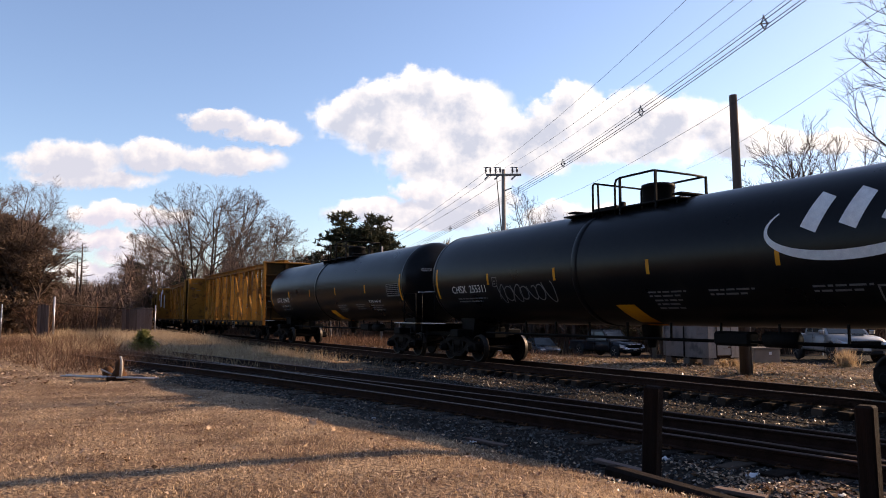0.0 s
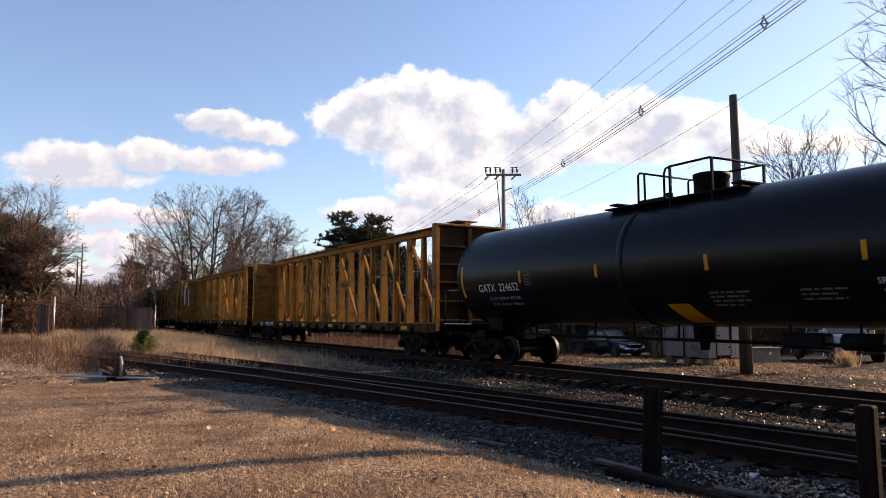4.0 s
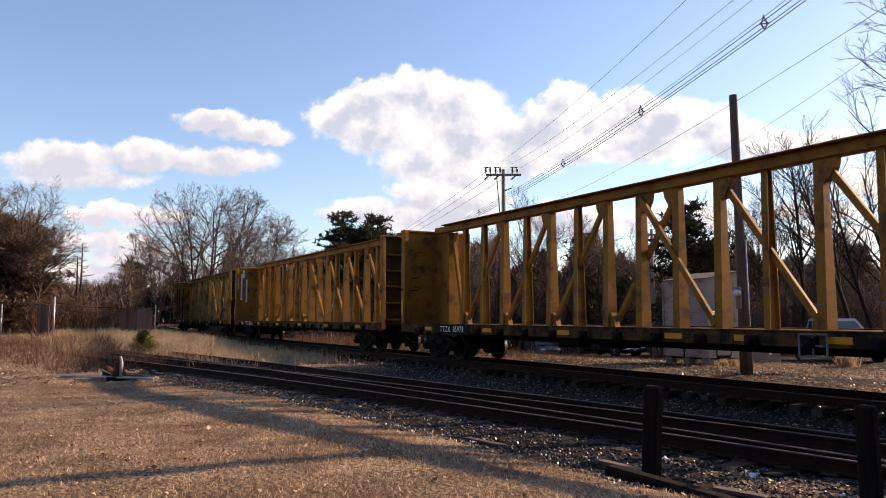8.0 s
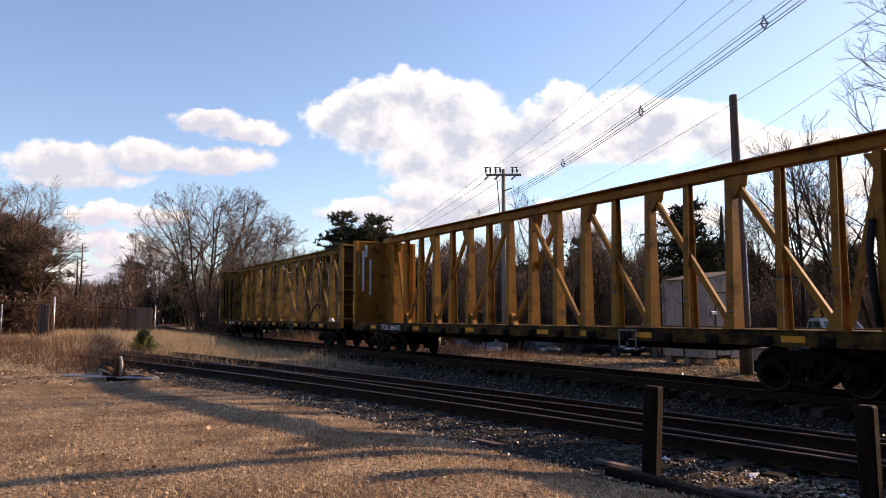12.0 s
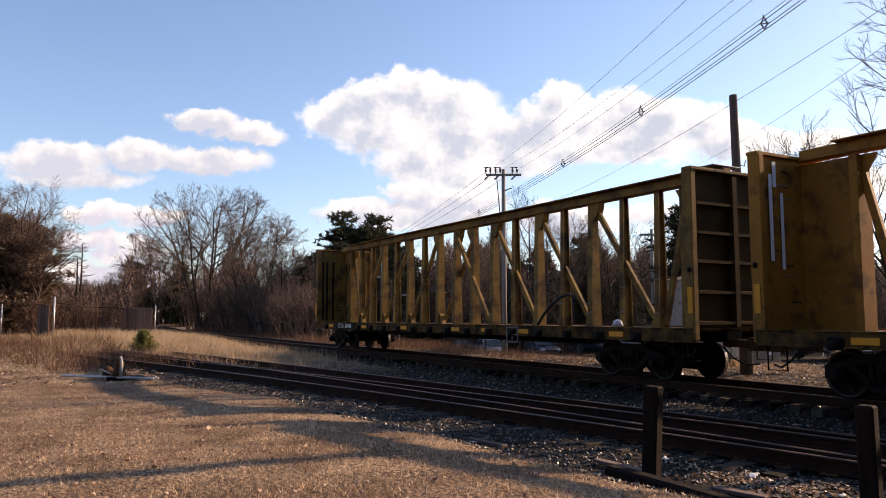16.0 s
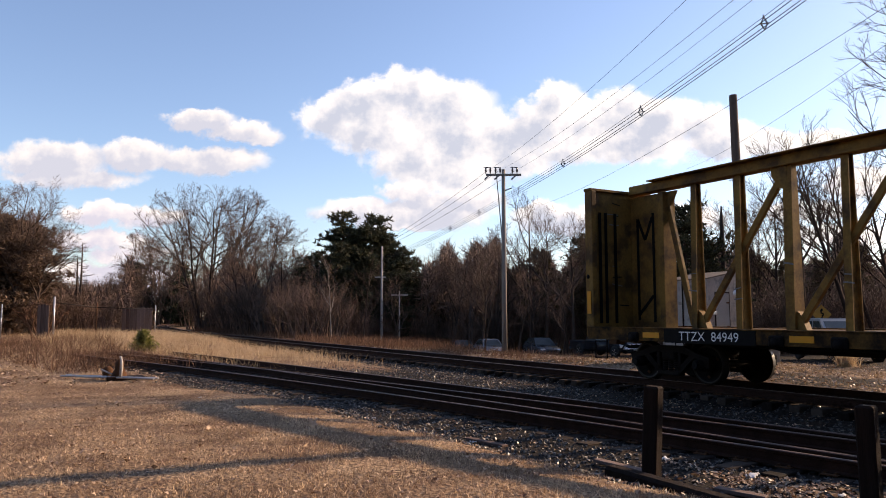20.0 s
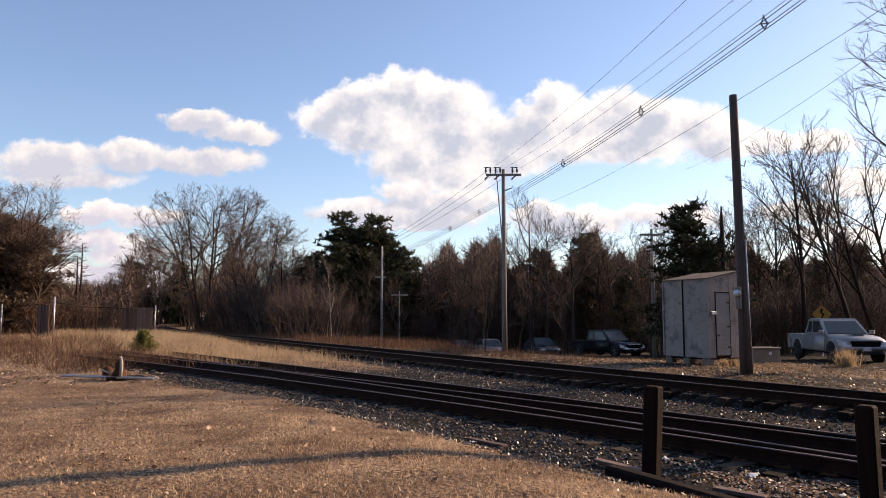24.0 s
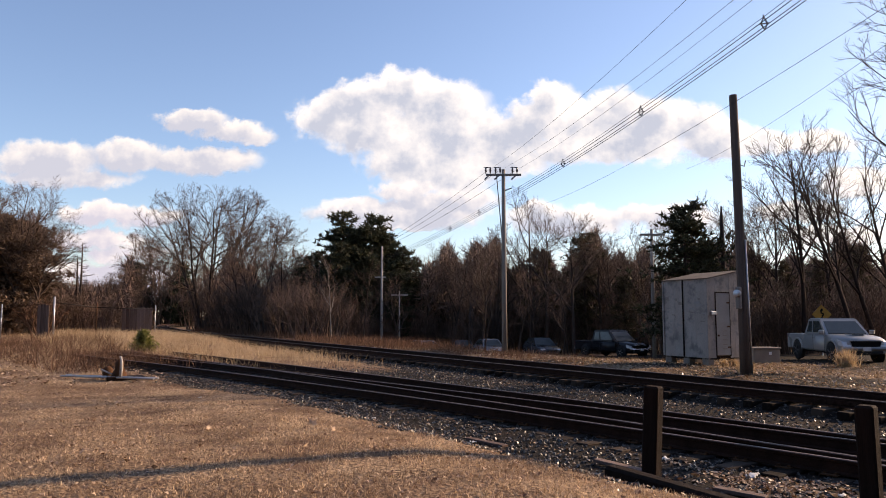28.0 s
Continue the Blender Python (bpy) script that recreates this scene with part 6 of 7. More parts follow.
    line_pole(-3.64, 62.0, 3.55, 0.7, "small distant pole with a crossarm", 0.07, BIRCH, 0)
    line_pole(12.75, 45.0, 6.75, 0.75, "thin wooden pole with a crossarm beyond the shed", 0.13, POLE_GREY, 0)
    line_pole(11.2, -6.4, 12.2, 1.5, "wooden power pole beside the crossing")

    def wire(a, b, sag, r, name="overhead_wire", label="thin dark overhead wire", n=24):
        a, b = Vector(a), Vector(b)
        pts = [a.lerp(b, k / n) - Vector((0, 0, 4 * sag * (k / n) * (1 - k / n))) for k in range(n + 1)]
        solo(name, Geo().tube(pts, r, 5), WIRE, Matrix(), label, "cable", "wires")
        return pts

    for o2, o0, z0 in ((-1.02, 7.9, 9.0), (-0.32, 8.8, 8.6), (0.67, 10.3, 9.8)):
        wire(seen_from(3.72 + o2, 45, 10.35), seen_from(o0, -6, z0), 0.9, 0.0055)
        wire(seen_from(3.72 + o2, 45, 10.35), seen_from(-5.12 + o2 * 0.5, 62, 7.25), 0.2, 0.010)
    for dx, dz, r in ((0, 0.0, 0.008), (0.16, -0.17, 0.012), (-0.12, -0.20, 0.012), (0.03, -0.36, 0.012)):
        pts = wire(seen_from(4.25 + dx, 45, 9.12 + dz), seen_from(13.2 + dx, -6, 11.8 + dz), 0.9, r, label="dark insulated spacer cable overhead")
        far = wire(seen_from(4.25 + dx, 45, 9.12 + dz), seen_from(-4.76 + dx, 62, 6.45 + dz), 0.2, r, label="dark insulated spacer cable overhead")
        if dz == 0.0:
            spots = [pts[4].lerp(pts[5], 0.34), pts[8].lerp(pts[9], 0.42), pts[12], far[5], far[10]]
    for q in spots:
        g = Geo()
        for a, b in (((0, 0.0), (0.10, -0.17)), ((0, 0.0), (-0.08, -0.20)), ((0.16, -0.17), (-0.12, -0.20)), ((0.10, -0.17), (0.03, -0.36)), ((-0.08, -0.20), (0.03, -0.36)), ((0, 0.06), (0, -0.05))):
            g.beam(q + SIDE * a[0] + Vector((0, 0, a[1])), q + SIDE * b[0] + Vector((0, 0, b[1])), 0.028, 0.028)
        solo("cable_spacer", g, CERAMIC, Matrix(), "dark diamond-shaped cable spacer", "cable spacer", "spacers")
    wire(seen_from(6.05, 45, 8.25), seen_from(8.8, -6, 7.4), 0.9, 0.006)
    wire(seen_from(20.0, 60, 13.5), seen_from(6.7, -6, 7.0), 0.9, 0.008)
    # pole beyond the right edge, whose shadow crosses the lawn
    pole = thing("crossing_pole", Matrix.Translation((-4.95, 22.0, ground_z(-4.95, 22.0))), "tall wooden pole beside the level crossing", "utility pole", "poles")
    part("shaft", Geo().tube([(0, 0, -0.3), (0, 0, 6), (0, 0, 12.5)], [0.25, 0.23, 0.18], 12), POLE_WOOD, pole)


build_poles()


# ---- shed, box, sign, fence ----
def frame_at(right, ahead, ux, uz, z):
    """Local axes on the plan: x along (ux right, uz ahead)."""
    n = math.hypot(ux, uz)
    x = (SIDE * ux + VIEW * uz) / n
    y = Vector((0, 0, 1)).cross(x)
    p = seen_from(right, ahead, z)
    m = Matrix((x, y, Vector((0, 0, 1)))).transposed().to_4x4()
    return Matrix.Translation(p) @ m


def build_shed():
    # local x along the door side, local y away from the camera along the long side
    shed = thing("shed", frame_at(8.86, 24.9, 0.90, 0.43, 0.05), "small white shed of peeling boards on concrete blocks", "shed")
    W, D = 1.46, 2.08
    zl, zr = 2.66, 2.94
    top = lambda x: zl + (zr - zl) * x / W
    # boarded walls
    n = 4
    for k in range(n):
        y0, y1 = D * k / n, D * (k + 1) / n - 0.005
        part("board", Geo().box((0.012, (y0 + y1) / 2, zl / 2), (0.03, y1 - y0, zl), None, 0.004), SHED_PAINT, shed)
        part("board", Geo().box((W - 0.012, (y0 + y1) / 2, zr / 2), (0.03, y1 - y0, zr), None, 0.004), SHED_PAINT, shed)
    for x0, x1 in ((0.0, 0.335), (0.995, 1.22), (1.222, 1.46)):
        h = top(x0)
        part("board", Geo().prism([(x0 + 0.004, 0), (x1 - 0.004, 0), (x1 - 0.004, top(x1) - 0.02), (x0 + 0.004, h - 0.02)], -0.016, 0.016), SHED_PAINT, shed)
    part("door_header", Geo().prism([(0.34, 2.20), (0.99, 2.20), (0.99, top(0.99) - 0.02), (0.34, top(0.34) - 0.02)], -0.014, 0.016), SHED_PAINT, shed)
    part("back_wall", Geo().prism([(0, 0), (W, 0), (W, zr), (0, zl)], D - 0.03, D), SHED_PAINT, shed)
    part("batten", Geo().box((-0.018, 1.11, zl / 2), (0.03, 0.05, zl), None, 0.004), POST_WOOD, shed, "dark vertical batten")
    for x, y in ((-0.01, -0.012), (-0.01, D)):
        part("corner_trim", Geo().box((x, y, zl / 2), (0.07, 0.07, zl - 0.02), None, 0.006), SHED_PAINT, shed)
    door = part("door", Geo().box((0.665, -0.018, 1.13), (0.62, 0.035, 2.08), None, 0.006), SHED_DOOR, shed, "grey painted plank door")
    for x, w, z, h in ((0.345, 0.025, 1.13, 2.16), (0.985, 0.02, 1.13, 2.16)):
        part("door_frame", Geo().box((x, -0.02, z), (w, 0.05, h), None, 0.004), POST_WOOD, shed, "dark door frame")
    part("door_frame", Geo().box((0.665, -0.02, 2.20), (0.62, 0.05, 0.035), None, 0.004), POST_WOOD, shed, "dark door frame")
    for z in (0.35, 1.05, 1.85):
        part("hinge", Geo().box((0.90, -0.043, z), (0.12, 0.014, 0.05), None, 0.004), RUST, door)
    part("knob", Geo().lathe([(0, 0.03), (0.03, 0.035), (0.05, 0.0)], 10, (0.42, -0.075, 0.75), "y"), RUST, door)
    for k in range(5):
        part("vent_slot", Geo().box((0.72, -0.038, 0.30 + k * 0.15), (0.2, 0.012, 0.03)), POLE_GREY, door)
    g = Geo().prism([(-0.05, zl - 0.02), (W + 0.06, zr + 0.0), (W + 0.06, zr + 0.035), (-0.05, zl + 0.015)], -0.07, D + 0.06)
    part("roof", g, SHED_ROOF, shed, "brown roll-roofed lean-to roof")
    part("fascia", Geo().prism([(-0.05, zl - 0.07), (W + 0.06, zr - 0.05), (W + 0.06, zr + 0.0), (-0.05, zl - 0.022)], -0.06, -0.045), SHED_PAINT, shed)
    g = Geo().box((0.20, -0.06, 1.50), (0.24, 0.10, 0.13), None, 0.02)
    part("padlock_box", g, GALV, shed, "small grey metal lock box")
    for k, (x, y) in enumerate(((0.13, 0.16), (0.13, 1.04), (0.13, 1.92), (1.32, 0.16), (1.32, 1.92))):
        part("block", Geo().box((x, y, -0.19), (0.24, 0.30, 0.40), None, 0.012), CONCRETE, shed, "concrete block")
    part("floor_beam", Geo().box((0.06, D / 2, 0.0), (0.10, D - 0.04, 0.12), None, 0.01), POST_WOOD, shed)
    part("floor_beam", Geo().box((W / 2, 0.05, 0.0), (W - 0.1, 0.08, 0.12), None, 0.01), POST_WOOD, shed)
    # paint scars on the long side
    rnd = random.Random(5)
    for k in range(26):
        y, z = rnd.uniform(0.1, 1.9), rnd.uniform(0.8, 2.2)
        part("bare_patch", Geo().box((-0.006, y, z), (0.006, rnd.uniform(0.05, 0.26), rnd.uniform(0.03, 0.10)), Matrix.Rotation(rnd.uniform(-.2, .2), 3, "X")), SHED_DOOR if k % 3 else POLE_GREY, shed)
    # concrete box
    box = thing("concrete_box", frame_at(0.4155 * 29.6, 29.6, 1.0, 0.12, ground_z(*seen_from(12.5, 29.2).xy)), "low concrete utility box with a lid", "utility box")
    part("body", Geo().box((0.58, 0.35, 0.26), (1.12, 0.7, 0.58), None, 0.02), CONCRETE, box)
    part("lid", Geo().box((0.58, 0.35, 0.58), (1.2, 0.78, 0.07), None, 0.015), CONCRETE, box)
    part("tag", Geo().box((0.72, -0.01, 0.38), (0.12, 0.012, 0.12), None, 0.003), PLASTIC_WHITE, box, "small white label")
    # winding-road warning sign
    p = grounded(0.509 * 40, 40)
    sign = thing("warning_sign", Matrix.Translation(p), "yellow diamond warning sign with a winding arrow", "road sign")
    zc = 1.545 - p.z
    part("post", Geo().box((0, 0, zc / 2), (0.06, 0.06, zc + 0.6), None, 0.006), GALV, sign)
    m = Matrix((SIDE, -VIEW, Vector((0, 0, 1)))).transposed().to_4x4()
    part("plate", Geo().prism([(0, -0.53), (0.53, 0), (0, 0.53), (-0.53, 0)], 0.04, 0.055), SIGN_YELLOW, sign, "yellow diamond plate", Matrix.Translation((0, 0, zc)) @ m)
    g = Geo()
    for (x0, z0), (x1, z1) in (((0.0, -0.30), (0.0, -0.12)), ((0.0, -0.12), (0.10, 0.0)), ((0.10, 0.0), (-0.06, 0.10)), ((-0.06, 0.10), (0.0, 0.24))):
        g.beam((x0, 0.062, z0), (x1, 0.062, z1), 0.01, 0.08)
    g.prism([(-0.1, 0.2), (0.1, 0.2), (0.02, 0.34)], 0.058, 0.066)
    part("arrow", g, BLACK_STEEL, sign, "black winding arrow", Matrix.Translation((0, 0, zc)) @ m)


build_shed()


def build_fence():
    f = thing("chain_link_fence", Matrix(), "rusty chain-link fence with pale posts in dry grass", "fence")
    spots = [(-0.594, 47.5), (-0.5235, 47.0), (-0.466, 52), (-0.387, 57)]
    tops = []
    for k, (sl, ah) in enumerate(spots):
        p = grounded(sl * ah, ah)
        h = (2.2, 2.6, 2.3, 2.2)[k]
        part("post", Geo().tube([p - Vector((0, 0, 0.2)), p + Vector((0, 0, h))], 0.06 if k == 1 else 0.04, 8), GALV if k != 2 else RUST, f, "pale steel post" if k != 2 else "rusty steel post")
        tops.append(p + Vector((0, 0, h * 0.86)))
    for a, b in zip(tops[1:-1], tops[2:]):
        part("top_rail", Geo().tube([a, b], 0.03, 6), UNDER, f)
    part("top_rail", Geo().tube([tops[0], tops[1]], 0.02, 6), RUST, f)
    for a, b in zip(tops[:-1], tops[1:]):
        g = Geo()
        n = int((b - a).length / 0.40)
        h = a.z - grounded(spots[0][0] * 47, 47).z
        for i in range(n):
            p, q = a.lerp(b, i / n), a.lerp(b, min(1, (i + 6) / n))
            g.tube([p, q - Vector((0, 0, 1.7))], 0.006, 3, caps=False)
            g.tube([q, p - Vector((0, 0, 1.7))], 0.006, 3, caps=False)
        tagged(part("wire_mesh", g, RUST, f, "thin rusty wire mesh"), "", "", "", "stuff")
    # board screens
    for s0, s1, ah, h, name, cat in ((-0.546, -0.530, 46.5, 2.05, "board_screen", "panel"), (-0.432, -0.391, 58, 2.0, "board_fence", "fence")):
        sc = thing(name, Matrix(), "weathered brown board screen at the fence", cat, "board screens")
        n = 4 if name == "board_screen" else 8
        for k in range(n):
            s = s0 + (s1 - s0) * (k + 0.5) / n
            p = grounded(s * ah, ah)
            w = (s1 - s0) * ah / n * 0.93
            m = Matrix((SIDE, VIEW, Vector((0, 0, 1)))).transposed()
            part("board", Geo().box(p + Vector((0, 0, h / 2 + 0.03 * (k % 3))), (w, 0.04, h), m, 0.006), FENCE_BOARD, sc)
    bush = shrub(91, 1.6, 14, WEED, "reddish-brown leafless shrub behind the panel", "small_shrub")
    bush.matrix_basis = Matrix.Translation(grounded(-0.535 * 48.5, 48.5)) @ Matrix.Scale(1.65, 4)


build_fence()


# ---- beside the tracks ----
def build_trackside():
    for k, (x, y, top, w) in enumerate(((-5.95, 5.92, 0.70, 0.165), (-3.62, 6.05, 0.72, 0.145))):
        z = ground_z(x, y) - 0.3
        g = Geo().box((0, 0, (top - z) / 2), (w, w, top - z), None, 0.018)
        solo("guard_post", g, POST_WOOD, pose(x, y, z, 0.0, (3.0, -0.8)[k], (20, 14)[k]), "short square post of dark weathered timber", "post", "guard posts")
    g = Geo().box((0, 0, 0), (4.6, 0.17, 0.18), None, 0.03)
    solo("edging_timber", g, POST_WOOD, pose(-3.42, 5.10, ground_z(-4.5, 5.1) + 0.035, 0, 0.5, -1.2), "long weathered timber lying along the lawn's edge", "timber")
    # switch stand
    p = Vector((-23.3, 2.45, ground_z(-23.3, 2.45)))
    st = thing("switch_stand", Matrix.Translation(p), "low rusty switch stand with a pale throw lever", "switch stand")
    part("base", Geo().box((0, 0.25, 0.06), (0.5, 1.0, 0.12), None, 0.015), POST_WOOD, st, "dark timber base")
    part("body", Geo().lathe([(0.1, 0.22), (0.2, 0.2), (0.3, 0.13), (0.5, 0.12), (0.56, 0.06), (0.62, 0.0)], 14, (-0.15, 0.1, 0), "z"), RUST, st)
    pts = [Vector((0.1, 0.1, 0.02)), Vector((0.14, 0.12, 0.35)), Vector((0.12, 0.12, 0.58)), Vector((0.02, 0.1, 0.68))]
    part("lever", Geo().tube(pts, [0.045, 0.045, 0.04, 0.03], 8), BIRCH, st, "pale worn throw lever")
    part("handle", Geo().tube([(0.1, 0.1, 0.08), (-0.5, -0.35, 0.30)], 0.025, 6), BIRCH, st)
    for dy in (0.0, 0.14):
        part("rod", Geo().tube([(-1.3 - dy, -1.35 + dy, 0.10), (1.2 - dy, 0.85 + dy, 0.10)], 0.03, 6), GALV, st, "bright connecting rod")
    g = Geo().lathe([(0.1, 0.14), (0.28, 0.16), (0.36, 0.08), (0.38, 0.0)], 10, (-0.75, -0.15, 0), "z")
    part("crank", g, RUST, st)
    # litter
    rnd = random.Random(17)
    for k, (x, y, s) in enumerate(((-6.27, 7.88, 0.26), (-5.62, 7.15, 0.20), (-6.74, 6.98, 0.14), (-4.55, 7.1, 0.10), (-16.0, 3.3, 0.07), (-9.0, 5.6, 0.10), (-6.6, 5.2, 0.08), (-11.5, 5.2, 0.07))):
        g = Geo()
        pts = []
        n = 7
        for i in range(n):
            for j in range(4):
                pts.append((s * (i / (n - 1) - 0.5), s * 0.5 * (j / 3 - 0.5), s * 0.28 * (0.5 + noise.noise(Vector((i * 0.7, j * 0.9, k * 3.1))))))
        g.add(pts, [(i * 4 + j, (i + 1) * 4 + j, (i + 1) * 4 + j + 1, i * 4 + j + 1) for i in range(n - 1) for j in range(3)], True)
        ob = solo("paper_scrap", g, PLASTIC_WHITE, pose(x, y, ground_z(x, y) + 0.02, 0, 0, rnd.uniform(0, 360)), "crumpled pale scrap of litter on the ballast", "litter", "litter")
        so = ob.modifiers.new("thickness", "SOLIDIFY")
        so.thickness = 0.004
    # planks in the ballast
    for x, y, a, l in ((-8.9, 5.75, 15, 0.7), (-6.55, 6.15, 8, 0.9), (-5.1, 6.3, 20, 0.5)):
        solo("wood_scrap", Geo().box((0, 0, 0), (l, 0.12, 0.04), None, 0.006), FENCE_BOARD, pose(x, y, ground_z(x, y) + 0.03, 0, 2, a), "brown splintered plank on the ballast", "plank", "planks")
    # oak leaves standing on the lawn
    for x, y, s in ((-8.9, 3.2, 0.14), (-8.6, 3.35, 0.09), (-5.6, 3.9, 0.08), (-13.2, 2.4, 0.07), (-11.4, 1.0, 0.08), (-9.6, 2.1, 0.07), (-7.4, 2.6, 0.06), (-10.2, 3.6, 0.07), (-6.6, 3.3, 0.06), (-15.0, 1.6, 0.09)):
        vs = [Vector((math.cos(a * 0.5236) * (1.0 if a % 2 else 0.45), math.sin(a * 0.5236) * 0.6 * (1.0 if a % 2 else 0.45), 0.15 * math.cos(a))) * s for a in range(12)]
        g = Geo().add([Vector((0, 0, 0.05 * s))] + vs, [(0, 1 + k, 1 + (k + 1) % 12) for k in range(12)], True)
        ob = solo("oak_leaf", g, LEAF, pose(x, y, ground_z(x, y) + s * 0.5, 65, 10, rnd.uniform(0, 360)), "curled dry oak leaf on the lawn", "leaf", "oak leaves")
    # sapling
    sap = pine(55, 1.0, 0.52, SAPLING, "small young pine in the dry grass", 3.2, 0.08, "pine_sapling", False, 0.3)
    sap.matrix_basis = Matrix.Translation(grounded(-0.4015 * 33.5, 33.5)) @ Matrix.Scale(1.0, 4)


build_trackside()


# ---- vehicles ----
def wheel_parts(car, x, y, r, w):
    s = -1 if y < 0 else 1
    tyre = part("wheel", Geo().lathe([(-w / 2, r * 0.66), (-w / 2, r * 0.93), (-w * 0.35, r), (w * 0.35, r), (w / 2, r * 0.93), (w / 2, r * 0.66)], 24, (x, y, r), "y"), TYRE, car, "black tyre with an alloy rim")
    g = Geo().lathe([(-0.02, 0.0), (-0.02, r * 0.62), (0.02, r * 0.67), (0.05, r * 0.67)] if s < 0 else [(-0.05, r * 0.67), (-0.02, r * 0.67), (0.02, r * 0.62), (0.02, 0.0)], 20, (x, y + s * w * 0.36, r), "y")
    part("rim", g, ALLOY, tyre)
    g = Geo()
    for k in range(5):
        a = k * 1.2566
        g.beam((x + r * 0.15 * math.cos(a), y + s * (w * 0.36 + 0.03), r + r * 0.15 * math.sin(a)), (x + r * 0.58 * math.cos(a), y + s * (w * 0.36 + 0.03), r + r * 0.58 * math.sin(a)), 0.03, r * 0.16, up=(0, 1, 0))
    part("spokes", g, ALLOY, tyre)


def loft(sections, mat=0):
    """Closed rings of equal count, joined along x."""
    g = Geo()
    n = len(sections[0])
    vs = [p for ring in sections for p in ring]
    fs = []
    for i in range(len(sections) - 1):
        for k in range(n):
            k2 = (k + 1) % n
            fs.append((i * n + k, (i + 1) * n + k, (i + 1) * n + k2, i * n + k2))
    fs += [tuple(range(n)), tuple(range((len(sections) - 1) * n, len(sections) * n))[::-1]]
    return g.add(vs, fs, True)


def ring(x, half, z0, z1, tuck=0.06, crown=0.03, r=0.08):
    """A rounded body section across the car."""
    return [(x, -half + tuck, z0), (x, -half + 0.01, z0 + r), (x, -half, (z0 + z1) / 2), (x, -half + 0.03, z1 - r), (x, -half + 0.03 + r, z1), (x, 0, z1 + crown),
            (x, half - 0.03 - r, z1), (x, half - 0.03, z1 - r), (x, half, (z0 + z1) / 2), (x, half - 0.01, z0 + r), (x, half - tuck, z0)]


def glass_quad(car, pts, name="window"):
    g = Geo()
    c = sum((Vector(p) for p in pts), Vector()) / len(pts)
    nrm = (Vector(pts[1]) - Vector(pts[0])).cross(Vector(pts[2]) - Vector(pts[0])).normalized() * 0.012
    vs = [Vector(p) + nrm for p in pts] + [Vector(p) - nrm for p in pts]
    n = len(pts)
    g.add(vs, [tuple(range(n)), tuple(range(n, 2 * n))[::-1]] + [(k, n + k, n + (k + 1) % n, (k + 1) % n) for k in range(n)])
    return part(name, g, CAR_GLASS, car, "dark glass")


